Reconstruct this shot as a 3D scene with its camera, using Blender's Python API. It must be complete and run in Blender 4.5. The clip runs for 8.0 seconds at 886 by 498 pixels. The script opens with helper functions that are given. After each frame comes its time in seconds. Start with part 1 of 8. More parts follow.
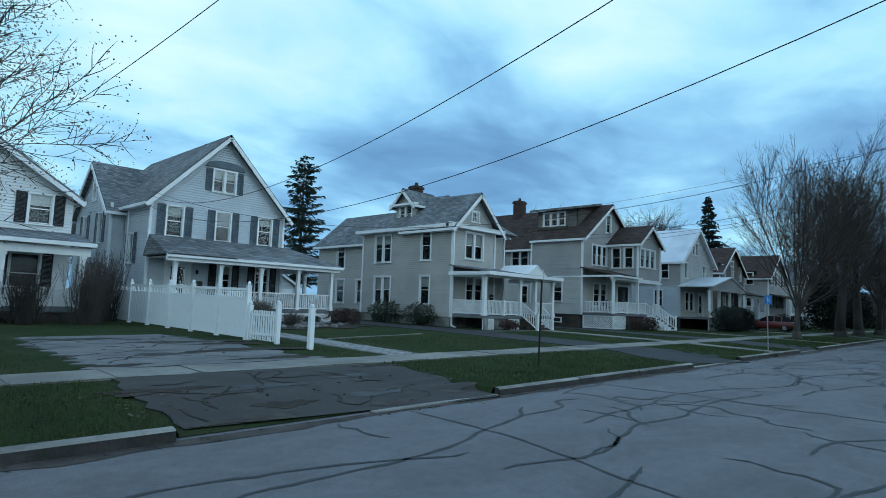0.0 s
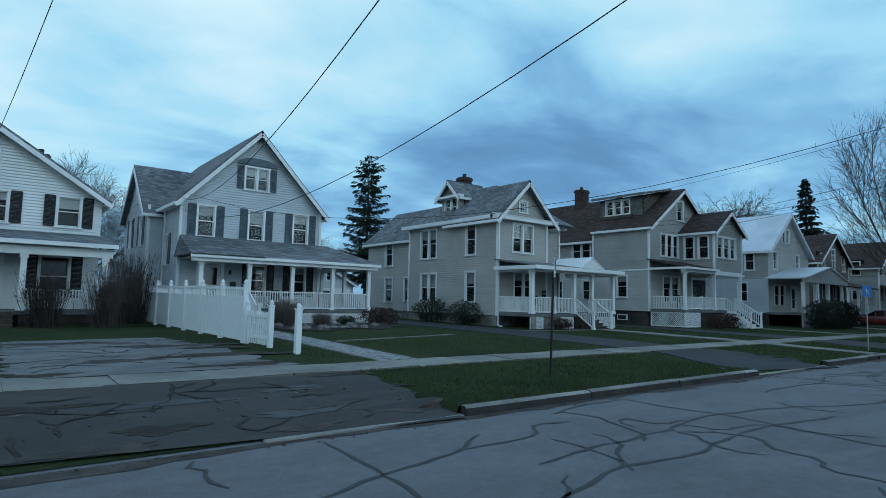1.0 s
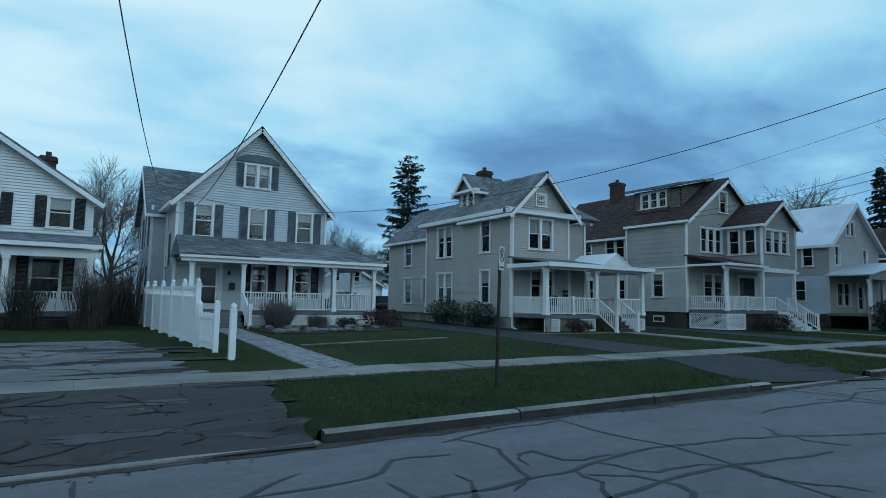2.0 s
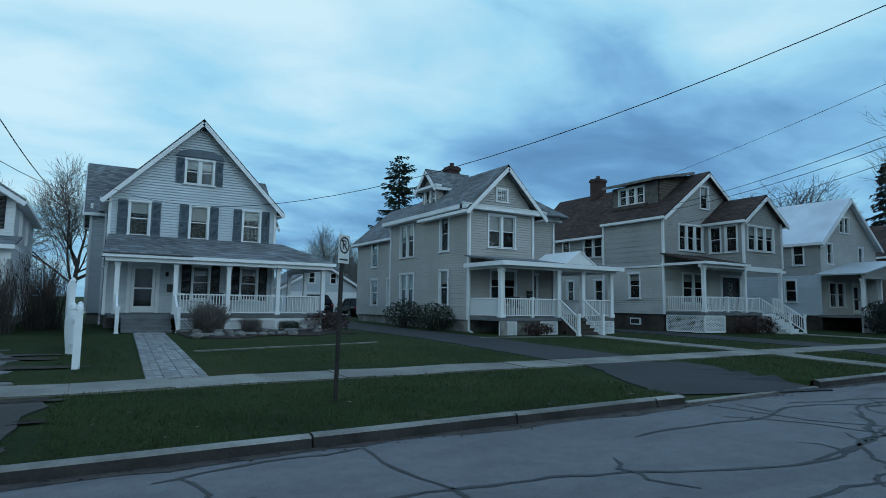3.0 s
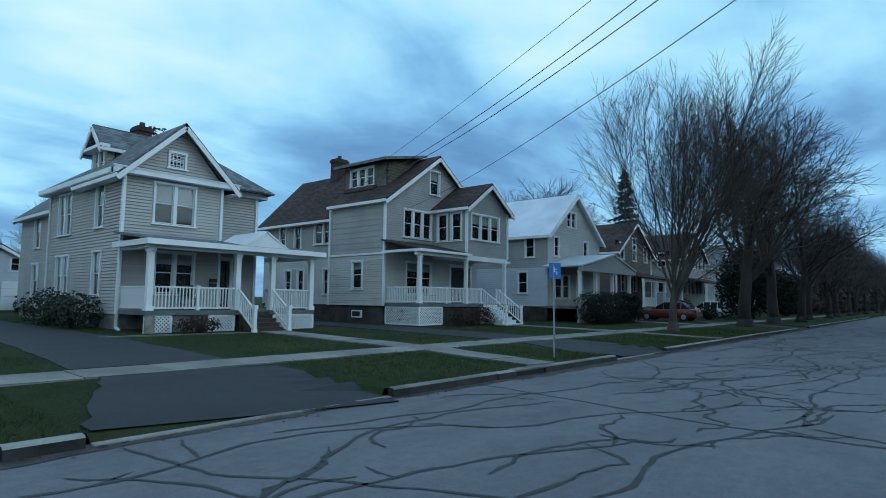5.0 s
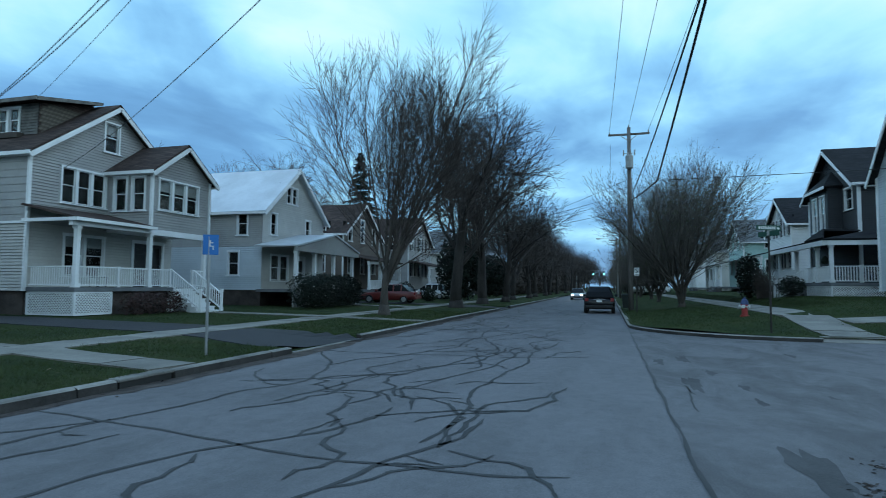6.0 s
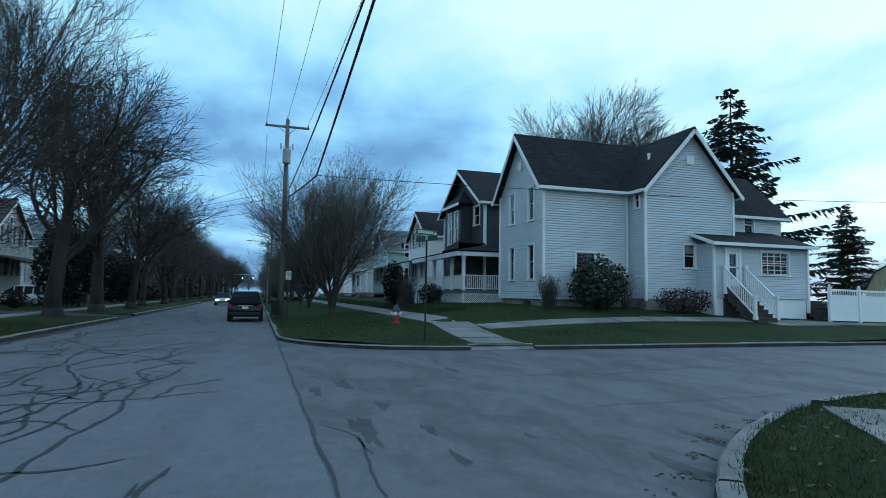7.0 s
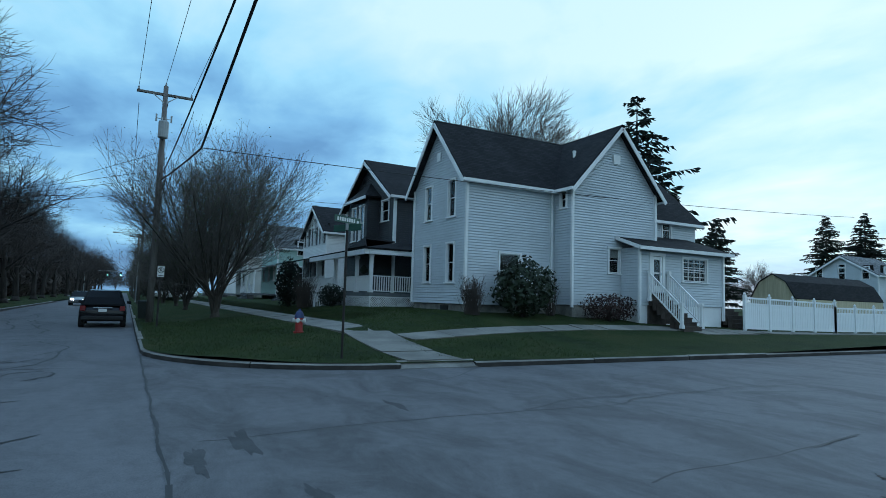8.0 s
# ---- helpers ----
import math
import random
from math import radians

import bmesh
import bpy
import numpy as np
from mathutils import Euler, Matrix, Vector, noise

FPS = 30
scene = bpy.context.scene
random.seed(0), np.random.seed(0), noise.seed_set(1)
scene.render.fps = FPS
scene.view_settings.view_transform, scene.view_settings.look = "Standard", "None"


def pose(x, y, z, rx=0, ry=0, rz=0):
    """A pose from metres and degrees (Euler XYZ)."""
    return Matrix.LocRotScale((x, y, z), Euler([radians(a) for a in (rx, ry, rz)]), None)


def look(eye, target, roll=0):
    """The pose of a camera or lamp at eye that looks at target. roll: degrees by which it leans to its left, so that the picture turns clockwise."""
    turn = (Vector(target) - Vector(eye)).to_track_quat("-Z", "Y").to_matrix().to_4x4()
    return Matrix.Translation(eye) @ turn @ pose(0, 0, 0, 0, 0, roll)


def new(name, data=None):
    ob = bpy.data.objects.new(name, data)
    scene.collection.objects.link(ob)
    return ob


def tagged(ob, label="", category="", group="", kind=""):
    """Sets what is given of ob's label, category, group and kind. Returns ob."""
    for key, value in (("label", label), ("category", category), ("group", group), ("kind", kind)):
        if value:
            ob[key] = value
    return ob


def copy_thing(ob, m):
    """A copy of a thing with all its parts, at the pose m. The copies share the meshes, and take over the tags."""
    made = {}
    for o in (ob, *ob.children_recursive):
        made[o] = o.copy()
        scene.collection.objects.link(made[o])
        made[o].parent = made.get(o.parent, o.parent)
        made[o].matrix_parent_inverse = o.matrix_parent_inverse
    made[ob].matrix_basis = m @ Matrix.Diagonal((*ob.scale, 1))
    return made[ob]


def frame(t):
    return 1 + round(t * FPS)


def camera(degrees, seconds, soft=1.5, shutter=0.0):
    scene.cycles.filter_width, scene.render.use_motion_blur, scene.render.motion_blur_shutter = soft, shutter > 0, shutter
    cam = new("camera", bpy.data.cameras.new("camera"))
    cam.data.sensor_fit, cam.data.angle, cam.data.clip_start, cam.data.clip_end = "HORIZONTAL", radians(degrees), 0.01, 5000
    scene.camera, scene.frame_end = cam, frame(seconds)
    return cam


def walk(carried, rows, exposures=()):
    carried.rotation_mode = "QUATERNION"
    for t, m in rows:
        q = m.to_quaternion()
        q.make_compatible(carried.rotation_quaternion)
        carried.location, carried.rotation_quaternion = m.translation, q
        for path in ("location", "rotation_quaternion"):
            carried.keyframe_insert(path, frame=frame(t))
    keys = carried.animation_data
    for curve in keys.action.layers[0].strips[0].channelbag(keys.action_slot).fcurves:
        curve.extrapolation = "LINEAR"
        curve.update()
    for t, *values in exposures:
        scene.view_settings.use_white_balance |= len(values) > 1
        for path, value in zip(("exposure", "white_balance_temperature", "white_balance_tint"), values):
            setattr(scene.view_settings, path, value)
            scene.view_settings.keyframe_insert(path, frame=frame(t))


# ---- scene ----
cam = camera(74.5, 8.0, 0.6, 0.08)
METRES, EYE, TILT, LEAN, TURN = 26.98, 1.7, 0.0, 0.0, -46.2
ROWS = [
    (0.0, 0.0, 0.0, 0.0, -0.19, 5.39, -2.06),
    (0.5, 0.0366, 0.0463, 0.0003, 5.22, 5.05, -1.28),
    (1.0, 0.075, 0.0903, 0.0009, 7.91, 5.02, -1.27),
    (2.5, 0.1959, 0.2227, -0.0007, 14.97, 5.25, -0.9),
    (3.0, 0.2391, 0.2661, -0.0009, 14.79, 5.42, -0.83),
    (3.5, 0.2822, 0.31, -0.0005, 13.11, 5.36, -0.81),
    (4.0, 0.3275, 0.3523, -0.0014, 6.93, 5.68, -0.96),
    (5.5, 0.4643, 0.4811, -0.0043, -12.79, 4.3, -0.42),
    (6.0, 0.5106, 0.5242, -0.0039, -28.01, 3.67, -0.39),
    (6.5, 0.5562, 0.5713, -0.0039, -44.78, 3.97, -0.75),
    (7.0, 0.6038, 0.6183, -0.0031, -61.44, 4.53, -0.96),
    (7.5, 0.6532, 0.6638, -0.0025, -68.68, 4.64, -1.3),
    (8.0, 0.7038, 0.7087, -0.0015, -72.3, 5.0, -1.72),
]
walk(cam, [(t, pose(0, 0, EYE, TILT, LEAN, TURN) @ pose(METRES * x, METRES * y, METRES * z, 90 + pitch, roll, yaw)) for t, x, y, z, yaw, pitch, roll in ROWS],
     exposures=[(0.0, 0.28, 6260, 10), (1.0, 0.02, 6150, 10), (2.5, -0.04, 6080, 10), (4.0, 0.0, 6130, 10), (5.5, 0.27, 6080, 10), (6.0, 0.36, 6080, 10), (6.5, 0.38, 6050, 10), (7.0, 0.26, 6020, 10), (8.0, 0.10, 5980, 10)])
# ---- world and light ----
world = bpy.data.worlds.new("dusk_sky")
scene.world = world
world.use_nodes = True
wn, wl = world.node_tree.nodes, world.node_tree.links
wn.clear()


def wmath(op, a, b=None, c=None):
    n = wn.new("ShaderNodeMath")
    n.operation = op
    for i, v in enumerate((a, b, c)):
        if v is None:
            continue
        if isinstance(v, (int, float)):
            n.inputs[i].default_value = v
        else:
            wl.new(v, n.inputs[i])
    return n.outputs[0]


def wramp(src, stops):
    n = wn.new("ShaderNodeValToRGB")
    els = n.color_ramp.elements
    while len(els) < len(stops):
        els.new(0.5)
    for e, (p, c) in zip(els, stops):
        e.position = p
        e.color = (*c, 1) if len(c) == 3 else c
    wl.new(src, n.inputs[0])
    return n.outputs[0]


def wmix(fac, a, b, blend="MIX"):
    n = wn.new("ShaderNodeMixRGB")
    n.blend_type = blend
    for sock, v in zip(n.inputs, (fac, a, b)):
        if isinstance(v, (int, float)):
            sock.default_value = v
        elif isinstance(v, tuple):
            sock.default_value = (*v, 1)
        else:
            wl.new(v, sock)
    return n.outputs[0]


SUN_AZ, SUN_EL = -62.0, 16.0
tc = wn.new("ShaderNodeTexCoord")
sep = wn.new("ShaderNodeSeparateXYZ")
wl.new(tc.outputs["Generated"], sep.inputs[0])
sx, sy, sz = sep.outputs
up = wmath("ADD", wmath("MAXIMUM", sz, 0.0), 0.16)
comb = wn.new("ShaderNodeCombineXYZ")
wl.new(wmath("DIVIDE", sx, up), comb.inputs[0])
wl.new(wmath("DIVIDE", sy, up), comb.inputs[1])
mp = wn.new("ShaderNodeMapping")
mp.inputs["Rotation"].default_value = (0, 0, radians(35))
mp.inputs["Scale"].default_value = (0.85, 1.1, 1.0)
mp.inputs["Location"].default_value = (1.7, 0.4, 0.0)
wl.new(comb.outputs[0], mp.inputs[0])


def wnoise(scale, detail, rough, dist, off=0.0):
    n = wn.new("ShaderNodeTexNoise")
    n.inputs["Scale"].default_value = scale
    n.inputs["Detail"].default_value = detail
    n.inputs["Roughness"].default_value = rough
    n.inputs["Distortion"].default_value = dist
    wl.new(mp.outputs[0], n.inputs["Vector"])
    return n.outputs[0]


cloud = wmath("ADD", wmath("MULTIPLY", wnoise(0.55, 4, 0.5, 0.3), 0.50), wmath("MULTIPLY", wnoise(1.3, 6, 0.52, 0.5), 0.36))
cloud = wmath("ADD", cloud, wmath("MULTIPLY", wnoise(3.4, 6, 0.52, 0.5), 0.14))
# brighter towards the hidden sun, and high up; bluer low down
glow = wmath("ADD", wmath("MULTIPLY", sx, math.cos(radians(SUN_AZ))), wmath("MULTIPLY", sy, math.sin(radians(SUN_AZ))))
beam_glow = wmath("MULTIPLY", wmath("POWER", wmath("MAXIMUM", glow, 0.0), 5.0), 0.075)
lift = wmath("ADD", wmath("SUBTRACT", beam_glow, wmath("MULTIPLY", sx, 0.085)), wmath("MULTIPLY", wmath("MINIMUM", sz, 0.5), 0.40))
cloud = wmath("ADD", wmath("MULTIPLY", wmath("SUBTRACT", cloud, 0.5), 1.15), 0.515)
tone = wmath("ADD", cloud, wmath("SUBTRACT", lift, 0.02))
CLOUDS = wramp(tone, [(0.28, (0.098, 0.225, 0.41)), (0.40, (0.158, 0.36, 0.61)), (0.48, (0.25, 0.54, 0.80)), (0.56, (0.40, 0.76, 0.94)), (0.70, (0.72, 0.96, 1.02))])
low = wramp(wmath("ADD", sz, 0.0), [(0.0, (1, 1, 1)), (0.10, (0, 0, 0))])
clouds_low = wmix(wmath("MULTIPLY", low, 0.6), CLOUDS, (0.20, 0.40, 0.62))
high = wramp(sz, [(0.50, (0, 0, 0)), (0.72, (1, 1, 1))])
clouds_low = wmix(wmath("MULTIPLY", high, 0.8), clouds_low, (0.33, 0.62, 1.0))
nish = wn.new("ShaderNodeTexSky")
nish.sky_type = "NISHITA"
nish.sun_disc = False
nish.sun_elevation, nish.sun_rotation = radians(SUN_EL), radians(90 - SUN_AZ)
nish_dim = wmix(1.0, nish.outputs[0], (0.05, 0.05, 0.05), "MULTIPLY")
mixed = wmix(0.12, clouds_low, nish_dim)
bg = wn.new("ShaderNodeBackground")
wl.new(mixed, bg.inputs[0])
bg.inputs[1].default_value = 1.0
wo = wn.new("ShaderNodeOutputWorld")
wl.new(bg.outputs[0], wo.inputs[0])

sun = new("sun", bpy.data.lights.new("sun", "SUN"))
sun.data.energy = 0.5
sun.data.angle = radians(40)
sun.data.color = (0.60, 0.84, 1.0)
sun.matrix_basis = look((0, 0, 40), (-40 * math.cos(radians(SUN_AZ)), -40 * math.sin(radians(SUN_AZ)), 40 - 40 * math.tan(radians(SUN_EL))))

# ---- materials ----


def nodes_of(name):
    m = bpy.data.materials.new(name)
    m.use_nodes = True
    nt = m.node_tree
    b = nt.nodes["Principled BSDF"]
    return m, nt, b


def mix_node(nt, fac, a, b, blend="MIX"):
    n = nt.nodes.new("ShaderNodeMixRGB")
    n.blend_type = blend
    for sock, v in zip(n.inputs, (fac, a, b)):
        if isinstance(v, (int, float)):
            sock.default_value = v
        elif isinstance(v, tuple):
            sock.default_value = (*v, 1)
        else:
            nt.links.new(v, sock)
    return n.outputs[0]


def noise_node(nt, scale, detail=5, rough=0.6, stretch=(1, 1, 1), dist=0.0):
    t = nt.nodes.new("ShaderNodeTexCoord")
    mpn = nt.nodes.new("ShaderNodeMapping")
    mpn.inputs["Scale"].default_value = stretch
    nt.links.new(t.outputs["Object"], mpn.inputs[0])
    n = nt.nodes.new("ShaderNodeTexNoise")
    n.inputs["Scale"].default_value = scale
    n.inputs["Detail"].default_value = detail
    n.inputs["Roughness"].default_value = rough
    n.inputs["Distortion"].default_value = dist
    nt.links.new(mpn.outputs[0], n.inputs["Vector"])
    return n.outputs[0]


def ramp_node(nt, src, stops):
    n = nt.nodes.new("ShaderNodeValToRGB")
    els = n.color_ramp.elements
    while len(els) < len(stops):
        els.new(0.5)
    for e, (p, c) in zip(els, stops):
        e.position = p
        e.color = (c, c, c, 1) if isinstance(c, (int, float)) else (*c, 1)
    nt.links.new(src, n.inputs[0])
    return n.outputs[0]


def bump_node(nt, src, strength, distance):
    n = nt.nodes.new("ShaderNodeBump")
    n.inputs["Strength"].default_value = strength
    n.inputs["Distance"].default_value = distance
    nt.links.new(src, n.inputs["Height"])
    return n.outputs[0]


def stuff_mat(name, col, rough=0.7, var=0.25, coarse=0.7, fine=14.0, bump=0.3, dist=0.01, metal=0.0, spec=0.4, stretch=(1, 1, 1), island=0.0, obj=0.0):
    """A surface with stains at a coarse scale and grain at a fine one."""
    m, nt, b = nodes_of(name)
    dark = tuple(c * (1 - var) for c in col)
    lite = tuple(min(1, c * (1 + var * 0.7)) for c in col)
    big = ramp_node(nt, noise_node(nt, coarse, 4, 0.6, stretch), [(0.35, dark), (0.65, lite)])
    small = noise_node(nt, fine, 6, 0.65, stretch)
    grain = ramp_node(nt, small, [(0.3, 1 - var * 0.8), (0.7, 1.0)])
    c = mix_node(nt, 1.0, big, grain, "MULTIPLY")
    if island or obj:
        if island:
            g = nt.nodes.new("ShaderNodeNewGeometry")
            rnd = g.outputs["Random Per Island"]
            k = island
        else:
            g = nt.nodes.new("ShaderNodeObjectInfo")
            rnd = g.outputs["Random"]
            k = obj
        c = mix_node(nt, 1.0, c, ramp_node(nt, rnd, [(0.0, 1 - k), (1.0, 1.0)]), "MULTIPLY")
    nt.links.new(c, b.inputs["Base Color"])
    b.inputs["Roughness"].default_value = rough
    b.inputs["Metallic"].default_value = metal
    b.inputs["Specular IOR Level"].default_value = spec
    nt.links.new(bump_node(nt, small, bump, dist), b.inputs["Normal"])
    return m


def plain_mat(name, col, rough=0.5, metal=0.0, spec=0.5, emit=None, power=0.0):
    m, nt, b = nodes_of(name)
    b.inputs["Base Color"].default_value = (*col, 1)
    b.inputs["Roughness"].default_value = rough
    b.inputs["Metallic"].default_value = metal
    b.inputs["Specular IOR Level"].default_value = spec
    if emit:
        b.inputs["Emission Color"].default_value = (*emit, 1)
        b.inputs["Emission Strength"].default_value = power
    return m


def shingle_mat(name, col, var=0.35, rows=7.0):
    """Asphalt shingles: courses that follow the height, tabs varied one from another."""
    m, nt, b = nodes_of(name)
    t = nt.nodes.new("ShaderNodeTexCoord")
    s = nt.nodes.new("ShaderNodeSeparateXYZ")
    nt.links.new(t.outputs["Object"], s.inputs[0])
    add = nt.nodes.new("ShaderNodeMath")
    nt.links.new(s.outputs[0], add.inputs[0])
    nt.links.new(s.outputs[1], add.inputs[1])
    cx = nt.nodes.new("ShaderNodeCombineXYZ")
    nt.links.new(add.outputs[0], cx.inputs[0])
    nt.links.new(s.outputs[2], cx.inputs[1])
    br = nt.nodes.new("ShaderNodeTexBrick")
    br.inputs["Scale"].default_value = 1.0
    br.inputs["Brick Width"].default_value = 0.32
    br.inputs["Row Height"].default_value = 0.10
    br.inputs["Mortar Size"].default_value = 0.008
    br.inputs["Color1"].default_value = (*[c * (1 - var) for c in col], 1)
    br.inputs["Color2"].default_value = (*[c * (1 + var) for c in col], 1)
    br.inputs["Mortar"].default_value = (*[c * 0.4 for c in col], 1)
    nt.links.new(cx.outputs[0], br.inputs["Vector"])
    stain = ramp_node(nt, noise_node(nt, 0.6, 5, 0.6, (1, 1, 0.5)), [(0.35, 0.65), (0.65, 1.0)])
    c = mix_node(nt, 1.0, br.outputs["Color"], stain, "MULTIPLY")
    nt.links.new(c, b.inputs["Base Color"])
    b.inputs["Roughness"].default_value = 0.9
    b.inputs["Specular IOR Level"].default_value = 0.2
    grit = noise_node(nt, 60, 3)
    h = nt.nodes.new("ShaderNodeMath")
    h.operation = "ADD"
    nt.links.new(grit, h.inputs[0])
    nt.links.new(br.outputs["Fac"], h.inputs[1])
    nt.links.new(bump_node(nt, h.outputs[0], -0.5, 0.01), b.inputs["Normal"])
    return m


def asphalt_mat(name, col, patch, light):
    """Worn paving: grit, long stains, pale worn patches."""
    m, nt, b = nodes_of(name)
    big = ramp_node(nt, noise_node(nt, 0.16, 5, 0.6, (0.35, 1, 1)), [(0.35, tuple(c * 0.8 for c in col)), (0.62, col)])
    mid = ramp_node(nt, noise_node(nt, 0.9, 7, 0.7, (0.5, 1, 1), 0.6), [(0.40, 0.0), (0.58, patch)])
    c = mix_node(nt, mid, big, light)
    fine = noise_node(nt, 55, 4, 0.7)
    c = mix_node(nt, 1.0, c, ramp_node(nt, fine, [(0.25, 0.68), (0.7, 1.08)]), "MULTIPLY")
    mids = noise_node(nt, 5, 6, 0.7)
    c = mix_node(nt, 1.0, c, ramp_node(nt, mids, [(0.3, 0.8), (0.62, 1.0)]), "MULTIPLY")
    nt.links.new(c, b.inputs["Base Color"])
    b.inputs["Roughness"].default_value = 0.8
    b.inputs["Specular IOR Level"].default_value = 0.3
    nt.links.new(bump_node(nt, fine, 0.5, 0.006), b.inputs["Normal"])
    return m


def grass_mat(name):
    m, nt, b = nodes_of(name)
    a = ramp_node(nt, noise_node(nt, 0.45, 6, 0.65), [(0.30, (0.026, 0.042, 0.017)), (0.50, (0.039, 0.059, 0.020)), (0.72, (0.068, 0.072, 0.030))])
    f = noise_node(nt, 26, 6, 0.75)
    c = mix_node(nt, 1.0, a, ramp_node(nt, f, [(0.30, 0.35), (0.66, 1.15)]), "MULTIPLY")
    bare = ramp_node(nt, noise_node(nt, 1.7, 6, 0.7), [(0.60, 0.0), (0.74, 0.7)])
    c = mix_node(nt, bare, c, (0.075, 0.062, 0.040))
    nt.links.new(c, b.inputs["Base Color"])
    b.inputs["Roughness"].default_value = 0.95
    b.inputs["Specular IOR Level"].default_value = 0.1
    nt.links.new(bump_node(nt, f, 1.0, 0.05), b.inputs["Normal"])
    return m


def glass_mat(name, rough=0.02, tint=(0.9, 0.95, 0.97)):
    m, nt, b = nodes_of(name)
    b.inputs["Base Color"].default_value = (*tint, 1)
    b.inputs["Roughness"].default_value = rough
    b.inputs["Transmission Weight"].default_value = 1.0
    b.inputs["IOR"].default_value = 1.33
    return m


SIDING_GREY = stuff_mat("grey_vinyl_siding", (0.55, 0.59, 0.63), 0.55, 0.10, 0.5, 6, 0.15, 0.004, island=0.06)
SIDING_TAN = stuff_mat("tan_vinyl_siding", (0.435, 0.418, 0.395), 0.55, 0.10, 0.5, 6, 0.15, 0.004, island=0.06)
SIDING_BEIGE = stuff_mat("beige_grey_siding", (0.375, 0.368, 0.36), 0.6, 0.12, 0.5, 6, 0.15, 0.004, island=0.06)
SIDING_CREAM = stuff_mat("cream_siding", (0.52, 0.51, 0.485), 0.6, 0.12, 0.5, 6, 0.15, 0.004, island=0.06)
SIDING_WHITE = stuff_mat("white_siding", (0.74, 0.75, 0.76), 0.5, 0.08, 0.5, 6, 0.15, 0.004, island=0.05)
SIDING_PALE = stuff_mat("pale_blue_white_siding", (0.53, 0.575, 0.62), 0.5, 0.08, 0.5, 6, 0.15, 0.004, island=0.05)
SIDING_CHAR = stuff_mat("charcoal_siding", (0.045, 0.048, 0.055), 0.6, 0.2, 0.5, 6, 0.15, 0.004, island=0.12)
SIDING_TEAL = stuff_mat("pale_teal_siding", (0.38, 0.55, 0.52), 0.6, 0.12, 0.5, 6, 0.15, 0.004, island=0.06)
TRIM = stuff_mat("white_trim_paint", (0.78, 0.79, 0.80), 0.45, 0.08, 0.8, 18, 0.12, 0.003)
VINYL = stuff_mat("white_vinyl", (0.80, 0.82, 0.84), 0.35, 0.06, 0.8, 10, 0.08, 0.002)
SHUTTER_BLUE = stuff_mat("slate_blue_shutter", (0.10, 0.13, 0.16), 0.6, 0.2, 1, 12, 0.2, 0.003)
SHUTTER_BLACK = stuff_mat("black_shutter", (0.018, 0.018, 0.02), 0.55, 0.25, 1, 12, 0.2, 0.003)
ROOF_GREY = shingle_mat("grey_shingles", (0.19, 0.20, 0.21))
ROOF_BROWN = shingle_mat("brown_shingles", (0.075, 0.052, 0.045))
ROOF_BLACK = shingle_mat("black_shingles", (0.022, 0.022, 0.025), 0.3)
ROOF_METAL = stuff_mat("pale_metal_roof", (0.62, 0.65, 0.68), 0.45, 0.12, 0.6, 9, 0.1, 0.004, metal=0.3)
BRICK_RED = stuff_mat("red_brick", (0.075, 0.042, 0.036), 0.9, 0.35, 2, 22, 0.6, 0.01, island=0.3)
STONE = stuff_mat("foundation_stone", (0.26, 0.25, 0.23), 0.9, 0.4, 1.6, 16, 0.8, 0.02)
BASEDARK = stuff_mat("dark_brick_base", (0.07, 0.055, 0.048), 0.9, 0.4, 1.6, 16, 0.8, 0.02)
CONCRETE = stuff_mat("old_concrete", (0.245, 0.235, 0.21), 0.9, 0.28, 0.7, 18, 0.5, 0.006, obj=0.22)
KERB = stuff_mat("kerb_concrete", (0.27, 0.26, 0.24), 0.9, 0.35, 0.9, 20, 0.6, 0.01, obj=0.25)
KERB_FACE = stuff_mat("dark_kerb_face", (0.040, 0.036, 0.033), 0.95, 0.45, 1.6, 22, 0.8, 0.012)
SIDING_BROWN = stuff_mat("dark_brown_siding", (0.15, 0.12, 0.10), 0.7, 0.2, 0.5, 6, 0.15, 0.004, island=0.1)
SHAKE = stuff_mat("weathered_mottled_shakes", (0.19, 0.165, 0.135), 0.95, 0.6, 3.2, 11, 0.6, 0.02, island=0.65)
DORMER_GREY = stuff_mat("weathered_dormer_boards", (0.17, 0.165, 0.155), 0.85, 0.4, 2.2, 12, 0.4, 0.01)
ROAD = asphalt_mat("worn_road", (0.142, 0.140, 0.149), 0.45, (0.196, 0.193, 0.207))
SIDE_ROAD = asphalt_mat("side_street_asphalt", (0.104, 0.102, 0.108), 0.7, (0.172, 0.169, 0.180))
DRIVE = asphalt_mat("driveway_asphalt", (0.042, 0.037, 0.036), 0.45, (0.072, 0.066, 0.063))
DRIVE_DARK = asphalt_mat("fresh_driveway_asphalt", (0.034, 0.034, 0.038), 0.3, (0.055, 0.055, 0.058))
PAD = asphalt_mat("pale_parking_pad", (0.13, 0.13, 0.13), 0.7, (0.21, 0.21, 0.21))
TAR = stuff_mat("crack_sealant", (0.028, 0.029, 0.032), 0.65, 0.3, 1, 20, 0.3, 0.004)
PATCH = stuff_mat("dark_asphalt_patch", (0.068, 0.069, 0.073), 0.9, 0.3, 1, 30, 0.5, 0.006)
GUTTER = stuff_mat("gutter_grit", (0.070, 0.055, 0.048), 0.95, 0.5, 2.5, 30, 0.8, 0.01)
GRASS = grass_mat("spring_lawn")
